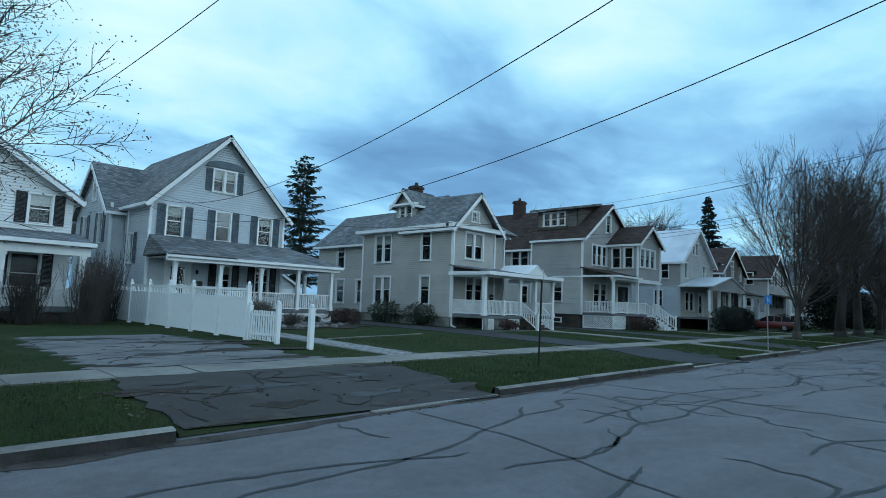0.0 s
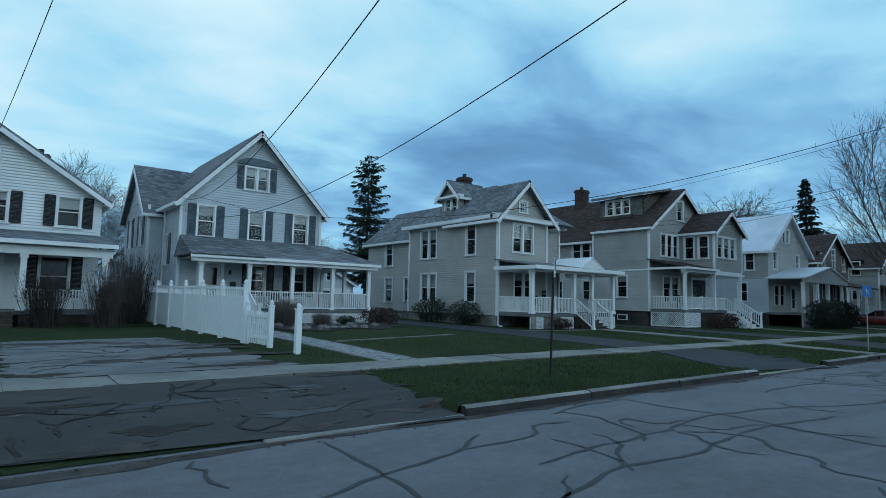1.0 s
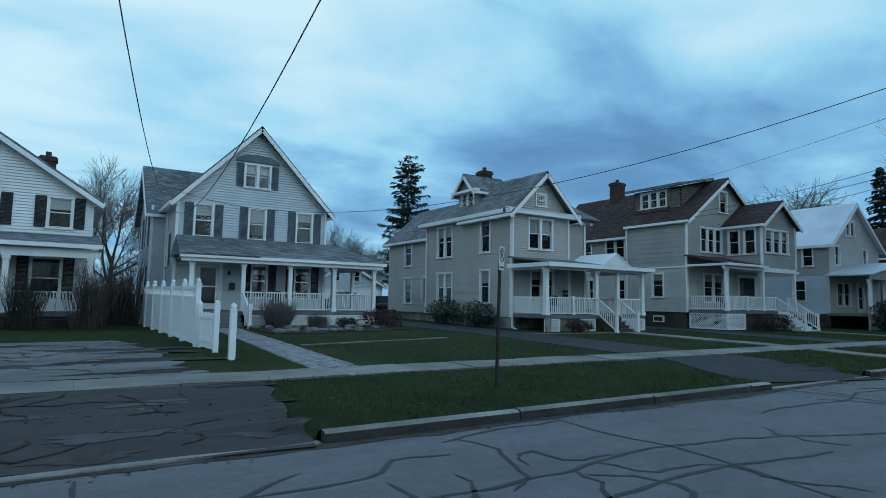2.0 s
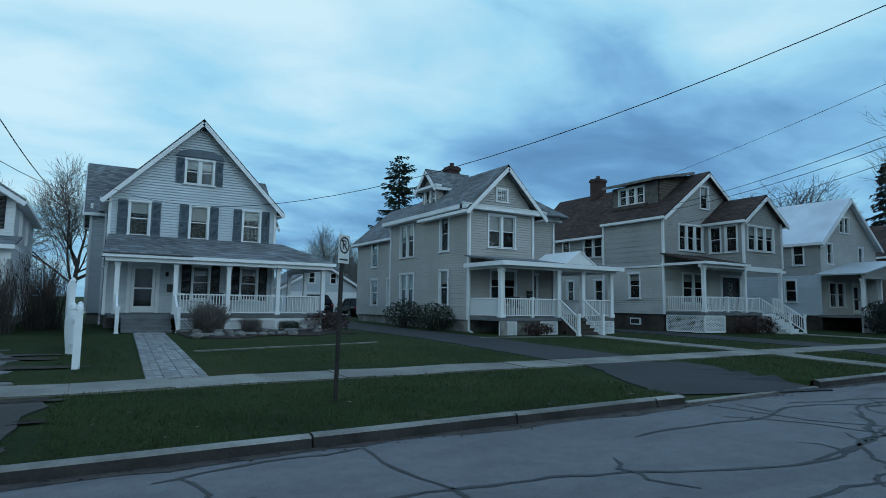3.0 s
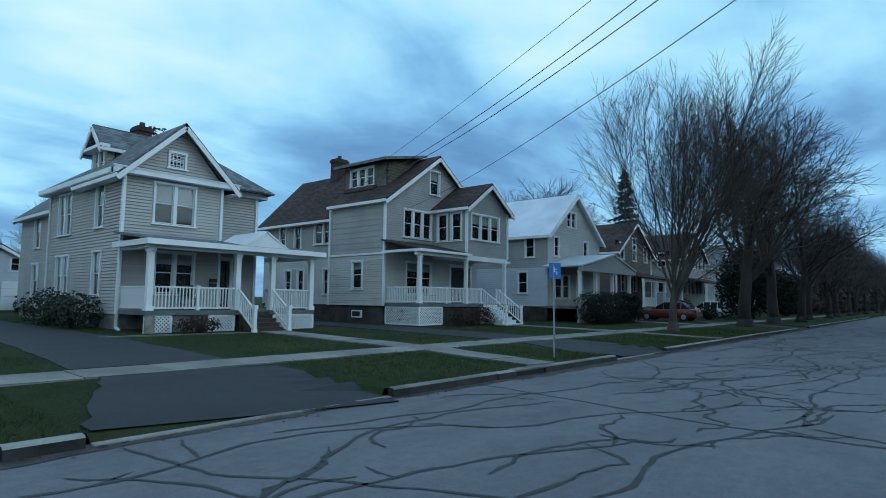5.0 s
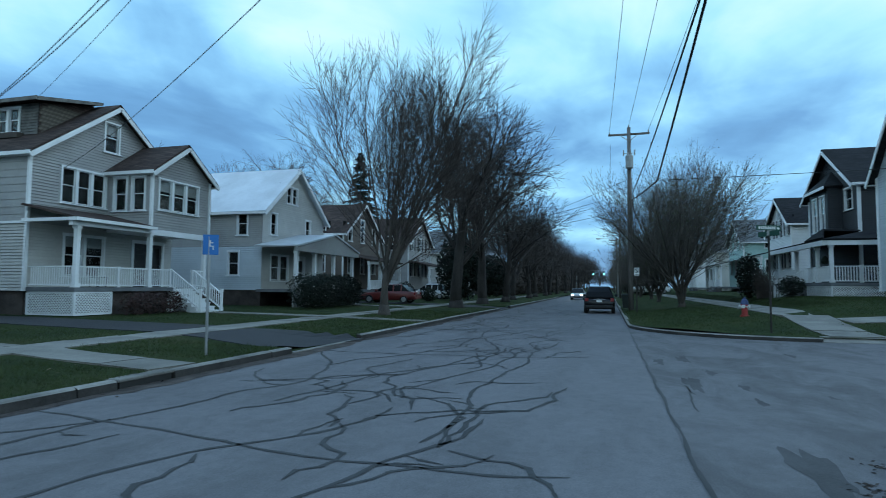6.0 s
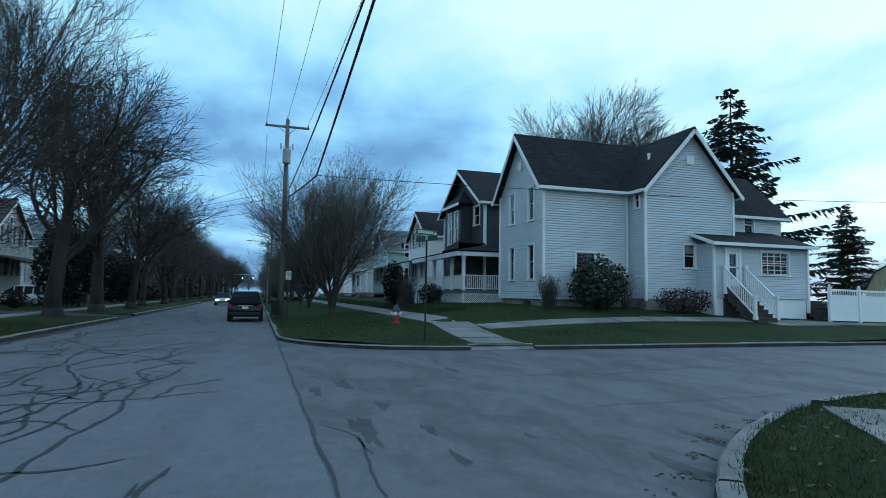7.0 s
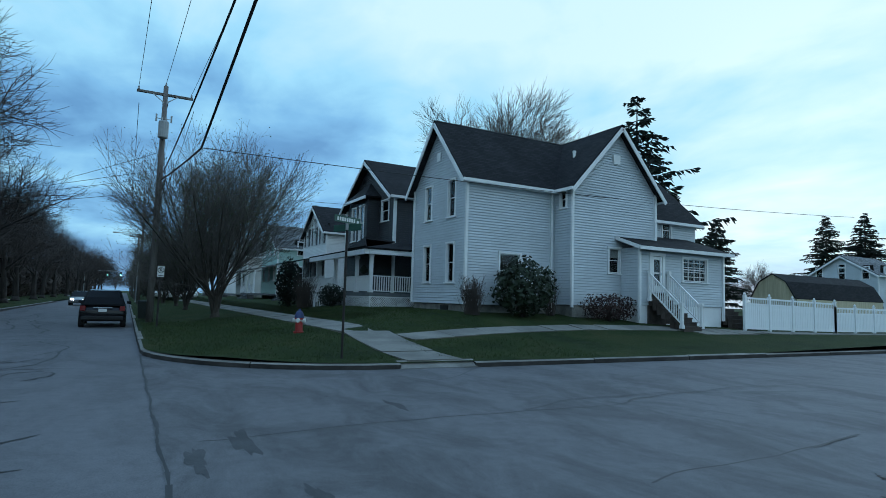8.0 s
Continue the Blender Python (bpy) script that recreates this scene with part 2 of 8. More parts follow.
BLADE = stuff_mat("grass_blades", (0.058, 0.086, 0.028), 0.8, 0.35, 0.8, 8, 0.0, 0.001, spec=0.2, island=0.42)
SOIL = stuff_mat("garden_soil", (0.045, 0.034, 0.026), 0.95, 0.5, 2, 24, 1.0, 0.04)
BARK = stuff_mat("grey_bark", (0.075, 0.064, 0.055), 0.95, 0.4, 2, 20, 0.9, 0.03, stretch=(1, 1, 0.3))
BARK_DARK = stuff_mat("dark_bark", (0.040, 0.034, 0.030), 0.95, 0.4, 2, 20, 0.9, 0.03, stretch=(1, 1, 0.3))
TWIG = stuff_mat("twig_brown", (0.070, 0.056, 0.050), 0.9, 0.3, 2, 20, 0.1, 0.002)
TWIG_PALE = stuff_mat("pale_twig", (0.13, 0.115, 0.105), 0.9, 0.3, 2, 20, 0.1, 0.002)
BUD = stuff_mat("pale_buds", (0.42, 0.36, 0.33), 0.8, 0.3, 3, 12, 0.0, 0.001, island=0.5)
BUD_GREEN = stuff_mat("young_green_leaves", (0.11, 0.15, 0.055), 0.8, 0.3, 3, 12, 0.0, 0.001, island=0.5)
NEEDLE = stuff_mat("spruce_needles", (0.020, 0.042, 0.026), 0.85, 0.35, 1.5, 12, 0.0, 0.001, island=0.6)
NEEDLE_DARK = stuff_mat("dark_yew_needles", (0.010, 0.020, 0.012), 0.85, 0.35, 1.5, 12, 0.0, 0.001, island=0.6)
LEAF = stuff_mat("evergreen_shrub_leaves", (0.030, 0.050, 0.026), 0.6, 0.35, 2, 12, 0.0, 0.001, island=0.6)
LEAF_RED = stuff_mat("reddish_dormant_shrub", (0.070, 0.036, 0.032), 0.8, 0.35, 2, 12, 0.0, 0.001, island=0.6)
DEADLEAF = stuff_mat("fallen_leaves", (0.16, 0.12, 0.075), 0.9, 0.4, 3, 12, 0.0, 0.001, island=0.6)
BLIND = stuff_mat("window_blind", (0.40, 0.39, 0.37), 0.8, 0.1, 1, 20, 0.1, 0.003, obj=0.35)
# near-black that paints in the dark of unlit rooms; also colours one inner door
INTERIOR = plain_mat("unlit_interior_black", (0.014, 0.013, 0.012), 0.95, 0.0, 0.1)
GLASS = glass_mat("window_glass")
WOOD_GREY = stuff_mat("grey_painted_steps", (0.15, 0.16, 0.17), 0.7, 0.25, 1.5, 18, 0.3, 0.005)
WOOD_DARK = stuff_mat("dark_porch_wood", (0.07, 0.055, 0.045), 0.8, 0.3, 1.5, 18, 0.4, 0.006)
POLE_WOOD = stuff_mat("weathered_pole_wood", (0.17, 0.155, 0.145), 0.9, 0.35, 1.5, 26, 0.7, 0.01, stretch=(1, 1, 0.15))
STEEL = stuff_mat("galvanised_steel", (0.35, 0.36, 0.37), 0.5, 0.15, 2, 20, 0.1, 0.002, metal=0.8)
STEEL_DARK = stuff_mat("rusty_dark_post", (0.030, 0.024, 0.022), 0.8, 0.4, 2, 20, 0.3, 0.004)
GREYTANK = stuff_mat("grey_transformer_paint", (0.32, 0.34, 0.35), 0.5, 0.12, 2, 10, 0.1, 0.002)
RUBBER = stuff_mat("black_rubber", (0.014, 0.014, 0.015), 0.7, 0.3, 2, 20, 0.2, 0.003)
CABLE = plain_mat("black_cable", (0.012, 0.012, 0.014), 0.6)
CARBLACK = plain_mat("black_car_paint", (0.008, 0.008, 0.010), 0.22, 0.0, 0.35)
CARWHITE = plain_mat("white_car_paint", (0.72, 0.73, 0.74), 0.25, 0.0, 0.5)
CARRED = plain_mat("red_car_paint", (0.13, 0.022, 0.020), 0.3, 0.0, 0.5)
CARSILVER = plain_mat("silver_car_paint", (0.36, 0.37, 0.38), 0.3, 0.6, 0.5)
CARGLASS = plain_mat("dark_car_glass", (0.008, 0.009, 0.011), 0.22, 0.0, 0.10)
CHROME = plain_mat("chrome", (0.6, 0.6, 0.6), 0.15, 1.0)
TAILRED = plain_mat("tail_lamp_red", (0.16, 0.010, 0.010), 0.2)
HEADLAMP = plain_mat("lit_headlamp", (0.9, 0.9, 0.85), 0.2, 0, 0.5, (1.0, 0.93, 0.78), 30.0)
TRAFFIC = plain_mat("lit_green_signal", (0.1, 0.6, 0.5), 0.3, 0, 0.5, (0.25, 1.0, 0.85), 9.0)
PORCHLAMP = plain_mat("lit_porch_lamp", (0.9, 0.8, 0.6), 0.3, 0, 0.5, (1.0, 0.88, 0.66), 5.0)
PLATE = plain_mat("number_plate_white", (0.6, 0.6, 0.6), 0.5)
HYDRED = stuff_mat("red_hydrant_paint", (0.30, 0.030, 0.026), 0.5, 0.25, 4, 30, 0.2, 0.003)
HYDBLUE = stuff_mat("blue_hydrant_cap", (0.03, 0.05, 0.14), 0.5, 0.25, 4, 30, 0.2, 0.003)
SIGNWHITE = stuff_mat("white_sign_face", (0.62, 0.63, 0.62), 0.5, 0.08, 3, 20, 0.05, 0.001)
SIGNRED = plain_mat("sign_red", (0.30, 0.02, 0.02), 0.5)
SIGNBLACK = plain_mat("sign_black", (0.012, 0.012, 0.012), 0.5)
SIGNBLUE = plain_mat("sign_blue", (0.02, 0.14, 0.42), 0.5)
SIGNGREEN = plain_mat("sign_green", (0.010, 0.060, 0.042), 0.5)
BIN = stuff_mat("green_black_bin_plastic", (0.018, 0.026, 0.024), 0.55, 0.2, 3, 20, 0.1, 0.002)
BRICKPAVE = stuff_mat("grey_paver", (0.30, 0.30, 0.30), 0.9, 0.25, 2, 24, 0.5, 0.006, obj=0.35)
SHEDCREAM = stuff_mat("cream_shed_boards", (0.50, 0.44, 0.30), 0.7, 0.15, 1, 12, 0.2, 0.004, stretch=(6, 6, 0.4))
ROCK = stuff_mat("garden_rock", (0.20, 0.19, 0.18), 0.95, 0.35, 3, 18, 0.8, 0.02)

# ---- mesh helpers ----


class Mesher:
    """Gathers faces of one part."""

    def __init__(self):
        self.v, self.f = [], []

    def face(self, *pts):
        i = len(self.v)
        self.v += [tuple(p) for p in pts]
        self.f.append(tuple(range(i, i + len(pts))))

    def hull8(self, p):
        i = len(self.v)
        self.v += [tuple(q) for q in p]
        for q in ((0, 3, 2, 1), (4, 5, 6, 7), (0, 1, 5, 4), (1, 2, 6, 5), (2, 3, 7, 6), (3, 0, 4, 7)):
            self.f.append(tuple(i + k for k in q))
        return self

    def box(self, x0, x1, y0, y1, z0, z1):
        self.hull8([(x0, y0, z0), (x1, y0, z0), (x1, y1, z0), (x0, y1, z0), (x0, y0, z1), (x1, y0, z1), (x1, y1, z1), (x0, y1, z1)])
        return self

    def slab(self, pts, t):
        """A thick sheet under four or three top corners."""
        pts = [Vector(p) for p in pts]
        n = (pts[1] - pts[0]).cross(pts[-1] - pts[0]).normalized()
        if n.z < 0:
            n = -n
        low = [p - n * t for p in pts]
        k = len(pts)
        i = len(self.v)
        self.v += [tuple(p) for p in pts] + [tuple(p) for p in low]
        self.f.append(tuple(range(i, i + k)))
        self.f.append(tuple(range(i + 2 * k - 1, i + k - 1, -1)))
        for a in range(k):
            b = (a + 1) % k
            self.f.append((i + a, i + b, i + k + b, i + k + a))
        return self

    def beam(self, p0, p1, w, h, upv=(0, 0, 1)):
        p0, p1 = Vector(p0), Vector(p1)
        d = (p1 - p0).normalized()
        s = d.cross(Vector(upv))
        if s.length < 1e-4:
            s = d.cross(Vector((1, 0, 0)))
        s = s.normalized()
        u = s.cross(d).normalized()
        a, b = s * w / 2, u * h / 2
        self.hull8([p0 - a - b, p0 + a - b, p1 + a - b, p1 - a - b, p0 - a + b, p0 + a + b, p1 + a + b, p1 - a + b])
        return self

    def tube(self, pts, radii, n=6, cap=True):
        pts = [Vector(p) for p in pts]
        i0 = len(self.v)
        ref = Vector((0.31, 0.17, 0.93))
        for k, p in enumerate(pts):
            d = (pts[min(k + 1, len(pts) - 1)] - pts[max(k - 1, 0)]).normalized()
            s = d.cross(ref)
            if s.length < 1e-3:
                s = d.cross(Vector((1, 0, 0)))
            s.normalize()
            u = s.cross(d)
            for a in range(n):
                an = 2 * math.pi * a / n
                self.v.append(tuple(p + (s * math.cos(an) + u * math.sin(an)) * radii[k]))
        for k in range(len(pts) - 1):
            for a in range(n):
                b = (a + 1) % n
                self.f.append((i0 + k * n + a, i0 + k * n + b, i0 + (k + 1) * n + b, i0 + (k + 1) * n + a))
        if cap:
            self.f.append(tuple(i0 + a for a in reversed(range(n))))
            self.f.append(tuple(i0 + (len(pts) - 1) * n + a for a in range(n)))
        return self

    def lathe(self, prof, n=12, at=(0, 0, 0)):
        """A turned body from (radius, height) pairs."""
        return self.tube_z([(at[0], at[1], at[2] + z) for r, z in prof], [r for r, z in prof], n)

    def tube_z(self, pts, radii, n):
        i0 = len(self.v)
        for p, r in zip(pts, radii):
            for a in range(n):
                an = 2 * math.pi * a / n
                self.v.append((p[0] + r * math.cos(an), p[1] + r * math.sin(an), p[2]))
        for k in range(len(pts) - 1):
            for a in range(n):
                b = (a + 1) % n
                self.f.append((i0 + k * n + a, i0 + k * n + b, i0 + (k + 1) * n + b, i0 + (k + 1) * n + a))
        self.f.append(tuple(i0 + a for a in reversed(range(n))))
        self.f.append(tuple(i0 + (len(pts) - 1) * n + a for a in range(n)))
        return self

    def build(self, name, mat, smooth=False, bevel=0.0, fix=True):
        me = bpy.data.meshes.new(name)
        me.from_pydata(self.v, [], self.f)
        if fix or bevel:
            bm = bmesh.new()
            bm.from_mesh(me)
            if bevel:
                bmesh.ops.bevel(bm, geom=bm.edges[:], offset=bevel, segments=1, affect="EDGES", clamp_overlap=True)
            bmesh.ops.recalc_face_normals(bm, faces=bm.faces[:])
            bm.to_mesh(me)
            bm.free()
        if smooth:
            me.polygons.foreach_set("use_smooth", [True] * len(me.polygons))
        me.materials.append(mat)
        me.update()
        return me


PLACED = {}


def base_of(ob):
    return PLACED.get(ob.name, Matrix.Identity(4))


def thing(name, at, label, category, group="", kind="", rz=0):
    ob = new(name)
    ob.empty_display_size = 0.2
    ob.matrix_basis = pose(*at, 0, 0, rz)
    PLACED[ob.name] = ob.matrix_basis.copy()
    return tagged(ob, label, category, group, kind)


def part(name, mesh, parent=None, m=None, label=""):
    """One mesh object at the world pose m, under its thing."""
    ob = new(name, mesh)
    m = m if m is not None else Matrix.Identity(4)
    ob.matrix_basis = m
    PLACED[ob.name] = m.copy()
    if parent is not None:
        ob.parent = parent
        ob.matrix_parent_inverse = base_of(parent).inverted()
    if label:
        ob["label"] = label
    return ob


def solid(name, mesh, label, category, group="", kind="", m=None):
    return tagged(part(name, mesh, None, m), label, category, group, kind)


KEPT = {}


def kept(key, make):
    if key not in KEPT:
        KEPT[key] = make()
    return KEPT[key]


FACES = {"S": 0, "W": -90, "N": 180, "E": 90}


def face_pose(face, plane):
    return pose(0, plane, 0, 0, 0, FACES[face]) if face in "SN" else pose(plane, 0, 0, 0, 0, FACES[face])


def face_span(face, a, b):
    return (a, b) if face in "SE" else (-b, -a)
# ---- ground, road, kerbs ----
KERB_L, KERB_R = 7.0, -0.90       # the main road's two edges
SIDE_W, SIDE_E = 30.6, 39.7        # the side street's two edges


def lerp_table(v, table):
    if v <= table[0][0]:
        return table[0][1]
    for (a, za), (b, zb) in zip(table, table[1:]):
        if v <= b:
            return za + (zb - za) * (v - a) / (b - a)
    return table[-1][1]


LEFT_RISE = ((0, 0.13), (3.9, 0.22), (5.2, 0.25), (13.4, 0.36), (20.4, 0.42), (60, 0.8), (400, 3.0))
RIGHT_RISE = ((0, 0.13), (2, 0.24), (4.3, 0.52), (8.2, 1.12), (12, 1.25), (60, 1.6), (400, 3.0))


def arc_pts(cx, cy, r, a0, a1, n=14):
    return [(cx + r * math.cos(radians(a0 + (a1 - a0) * k / n)), cy + r * math.sin(radians(a0 + (a1 - a0) * k / n))) for k in range(n + 1)]


# the kerb lines, with their rounded corners
FAR_CORNER = [(400.0, KERB_R), (120.0, KERB_R), (60.0, KERB_R), (49.0, KERB_R)] + arc_pts(44.9, -6.1, 5.2, 90, 180) + [(SIDE_E, -8.0), (SIDE_E, -30.0), (SIDE_E, -300.0)]
NEAR_CORNER = [(-300.0, -1.15), (19.6, -1.15)] + arc_pts(20.4, -11.35, 10.2, 90, 0, 20) + [(SIDE_W, -30.0), (SIDE_W, -300.0)]


def right_height(x, y):
    d = min(x - SIDE_E, (KERB_R - y) * 0.85)
    z = lerp_table(max(d, 0), RIGHT_RISE)
    if y < -20:
        z = z + (0.45 - z) * min(1, (-20 - y) / 16) * (1 if x < 62 else 0.3)
    return z


MOUTHS = ((3.0, 8.95), (18.8, 23.2), (32.1, 36.0), (59.4, 63.6))   # driveway mouths along the left kerb


def left_height(x, y):
    z = lerp_table(max(y - KERB_L, 0), LEFT_RISE)
    if y < 11:
        for a, b in MOUTHS:
            if a <= x <= b:
                z = min(z, 0.0 + 0.062 * max(0, y - KERB_L))
    return z


def sheet(name, xs, ys, height, mat, label, category, kind="structure", drop=None):
    """A ground sheet on a grid of uneven steps."""
    me = bpy.data.meshes.new(name)
    vs = [(x, y, height(x, y)) for y in ys for x in xs]
    n = len(xs)
    fs = [(j * n + i, j * n + i + 1, (j + 1) * n + i + 1, (j + 1) * n + i) for j in range(len(ys) - 1) for i in range(n - 1)
          if not drop or not drop((xs[i] + xs[i + 1]) / 2, (ys[j] + ys[j + 1]) / 2)]
    me.from_pydata(vs, [], fs)
    me.polygons.foreach_set("use_smooth", [True] * len(me.polygons))
    me.materials.append(mat)
    return solid(name, me, label, category, "", kind)


def steps_between(a, b, s):
    n = max(1, round((b - a) / s))
    return [a + (b - a) * k / n for k in range(n + 1)]


# the one sheet that reaches the horizon lies just under the paving
sheet("ground", [-1500, -300, -60, 0, 60, 150, 400, 3000], [-1500, -300, -60, 0, 60, 300, 1500], lambda x, y: -0.06, GRASS, "dark spring grass plain reaching the horizon", "ground")
xs_l = sorted([-300, -120, -60, -30, -15] + steps_between(-8, 70, 2.0) + [80, 100, 130, 180, 260, 400] + [e + o for m_ in MOUTHS for e in m_ for o in (-0.03, 0.03)])
ys_l = [KERB_L + 0.14] + steps_between(7.7, 12.2, 0.5) + steps_between(13.2, 30, 1.2) + [34, 40, 50, 70, 110, 200, 400]
lawn_l = sheet("lawn", xs_l, ys_l, lambda x, y: left_height(x, y) + 0.015 * noise.noise((x * 0.7, y * 0.7, 0)), GRASS, "green lawn between kerb, sidewalk and houses", "lawn")


def lawn_from_edge(name, edge, height, depth, label, mat=GRASS):
    """A lawn that starts at a kerb line and runs inland along rays."""
    rows = []
    for k, (p, q) in enumerate(edge):
        rows.append([(p[0] + (q[0] - p[0]) * s, p[1] + (q[1] - p[1]) * s) for s in depth])
    me = bpy.data.meshes.new(name)
    n = len(depth)
    vs = [(x, y, height(x, y)) for r in rows for x, y in r]
    fs = [(j * n + i, j * n + i + 1, (j + 1) * n + i + 1, (j + 1) * n + i) for j in range(len(rows) - 1) for i in range(n - 1)]
    me.from_pydata(vs, [], fs)
    bm = bmesh.new()
    bm.from_mesh(me)
    bmesh.ops.recalc_face_normals(bm, faces=bm.faces[:])
    for f in bm.faces:
        if f.normal.z < 0:
            f.normal_flip()
    bm.to_mesh(me)
    bm.free()
    me.polygons.foreach_set("use_smooth", [True] * len(me.polygons))
    me.materials.append(mat)
    return solid(name, me, label, "lawn", "", "structure")


def inset(path, d):
    """The path moved sideways to its left by d."""
    out = []
    for k, p in enumerate(path):
        a = Vector(path[max(k - 1, 0)])
        b = Vector(path[min(k + 1, len(path) - 1)])
        t = (b - a).normalized()
        out.append((p[0] - t.y * d, p[1] + t.x * d))
    return out


far_in = inset(FAR_CORNER, 0.09)
pivot = (300.0, -300.0)
fine_depth = [0, 0.004, 0.010, 0.018, 0.028, 0.040, 0.055, 0.075, 0.1, 0.15, 0.25, 0.5, 1.0]
dense = []
for a, b in zip(far_in, far_in[1:]):
    seg = math.dist(a, b)
    n = max(1, min(30, int(seg / 1.5)))
    dense += [(a[0] + (b[0] - a[0]) * k / n, a[1] + (b[1] - a[1]) * k / n) for k in range(n)]
dense.append(far_in[-1])


def inland(p):
    """The far end of a ray into the block."""
    x, y = p
    if x > 49:
        return (x, y - 220)
    if y < -8:
        return (x + 220, y)
    w = (x - SIDE_E) / (49 - SIDE_E)
    return (x + 220 * (1 - w), y - 220 * w)


lawn_from_edge("lawn", [(p, inland(p)) for p in dense], right_height, fine_depth, "corner lawn rising to the white house")
near_in = inset(NEAR_CORNER, -0.15)
lawn_from_edge("lawn", [(p, (p[0] - 4 - max(0, p[0]) * 0.6, p[1] - 60)) for p in near_in], lambda x, y: 0.13, [0, 0.02, 0.06, 0.15, 0.4, 1.0], "street-corner lawn with fallen leaves")


road_m = Mesher()
for x0, x1 in zip(*(lambda r: (r, r[1:]))([-300, -100, -20, 20, 60, 120, 400])):
    road_m.face((x0, KERB_R - 0.30 if x0 > 40 else -1.4, -0.004), (x1, KERB_R - 0.30 if x0 > 40 else -1.4, -0.004), (x1, KERB_L + 0.3, -0.004), (x0, KERB_L + 0.3, -0.004))
solid("road", road_m.build("road", ROAD), "worn pale grey street paving with sealed cracks", "road", "", "structure")
side_m = Mesher()
side_m.face((14, -300, -0.012), (46, -300, -0.012), (46, -1.0, -0.012), (14, -1.0, -0.012))
solid("road", side_m.build("road", SIDE_ROAD), "patchy grey asphalt of the side street", "road", "", "structure")
mouth = Mesher()
mouth.face((19.0, -8.0, 0.0), (44.0, -8.0, 0.0), (44.0, KERB_R + 0.02, 0.0), (19.0, KERB_R + 0.02, 0.0))
solid("road", mouth.build("road", SIDE_ROAD), "rough asphalt mouth of the side street", "road", "", "structure")


def kerb_run(path, group, inward=1.0, h=0.12, w=0.16, piece=3.0):
    """Kerb stones laid end to end along a path, each a thing of its own stretch."""
    pts = [Vector((*p, 0)) for p in path]
    cum = [0.0]
    for a, b in zip(pts, pts[1:]):
        cum.append(cum[-1] + (b - a).length)

    def at(s):
        for k in range(len(pts) - 1):
            if s <= cum[k + 1] or k == len(pts) - 2:
                f = (s - cum[k]) / max(1e-6, cum[k + 1] - cum[k])
                return pts[k].lerp(pts[k + 1], f)
    s = 0.0
    rnd = random.Random(int(cum[-1] * 10))
    root = None
    while s < cum[-1] - 0.05:
        e = min(cum[-1], s + piece)
        mb = Mesher()
        n = max(1, int((e - s - 0.03) / 0.75))
        rings = []
        dz = rnd.uniform(-0.012, 0.012)
        for k in range(n + 1):
            q = s + (e - s - 0.025) * k / n
            p, p2 = at(max(0, q - 0.2)), at(min(cum[-1], q + 0.2))
            t = (p2 - p).normalized()
            nrm = Vector((-t.y, t.x, 0)) * inward
            c = at(q)
            wob = rnd.uniform(-0.008, 0.008)
            rings.append([c + nrm * o + Vector((0, 0, z + dz)) for o, z in ((-0.03, -0.06), (wob - 0.005, h - 0.03), (0.02 + wob, h - 0.006), (0.06, h + wob * 0.4), (w, h + 0.004), (w + 0.005, -0.06))])
        for a, b in zip(rings, rings[1:]):
            for j in range(5):
                mb.face(a[j], a[j + 1], b[j + 1], b[j])
        mb.face(*rings[0][::-1])
        mb.face(*rings[-1])
        me = mb.build("kerb_stone", KERB)
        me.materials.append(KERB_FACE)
        # every steep face of the stone takes the darker KERB_FACE
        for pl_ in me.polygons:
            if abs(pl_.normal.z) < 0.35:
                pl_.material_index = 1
        if root is None:
            root = tagged(part("kerb", me), "weathered concrete kerb beside the street", "kerb", "", "structure")
        else:
            part("kerb_stone", me, root)
        s = e
    return root


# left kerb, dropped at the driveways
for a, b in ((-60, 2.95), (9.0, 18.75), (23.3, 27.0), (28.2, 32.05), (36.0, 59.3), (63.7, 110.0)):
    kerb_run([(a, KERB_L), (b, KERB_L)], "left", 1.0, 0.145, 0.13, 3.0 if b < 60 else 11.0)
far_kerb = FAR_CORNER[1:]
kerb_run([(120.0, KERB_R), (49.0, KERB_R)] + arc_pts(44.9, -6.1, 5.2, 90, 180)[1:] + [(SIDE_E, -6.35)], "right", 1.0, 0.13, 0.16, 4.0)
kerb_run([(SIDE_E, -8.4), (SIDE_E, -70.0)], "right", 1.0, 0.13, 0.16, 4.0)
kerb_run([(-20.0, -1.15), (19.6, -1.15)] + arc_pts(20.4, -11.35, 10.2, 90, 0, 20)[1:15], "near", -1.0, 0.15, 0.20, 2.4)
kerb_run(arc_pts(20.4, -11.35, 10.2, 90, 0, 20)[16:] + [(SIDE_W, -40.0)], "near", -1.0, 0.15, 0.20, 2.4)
gut = Mesher()
rg = random.Random(15)
gx, gw = -60.0, 0.3
while gx < 110:
    st_ = 3.0 if gx < -6 or gx > 50 else 0.35
    gw2 = min(0.52, max(0.12, gw + rg.gauss(0, 0.06)))
    gut.face((gx, KERB_L - gw, 0.002), (gx + st_, KERB_L - gw2, 0.002), (gx + st_, KERB_L + 0.02, 0.002), (gx, KERB_L + 0.02, 0.002))
    gx, gw = gx + st_, gw2
solid("gutter", gut.build("gutter", GUTTER), "dirty gutter strip with grit along the kerb", "gutter", "", "structure")
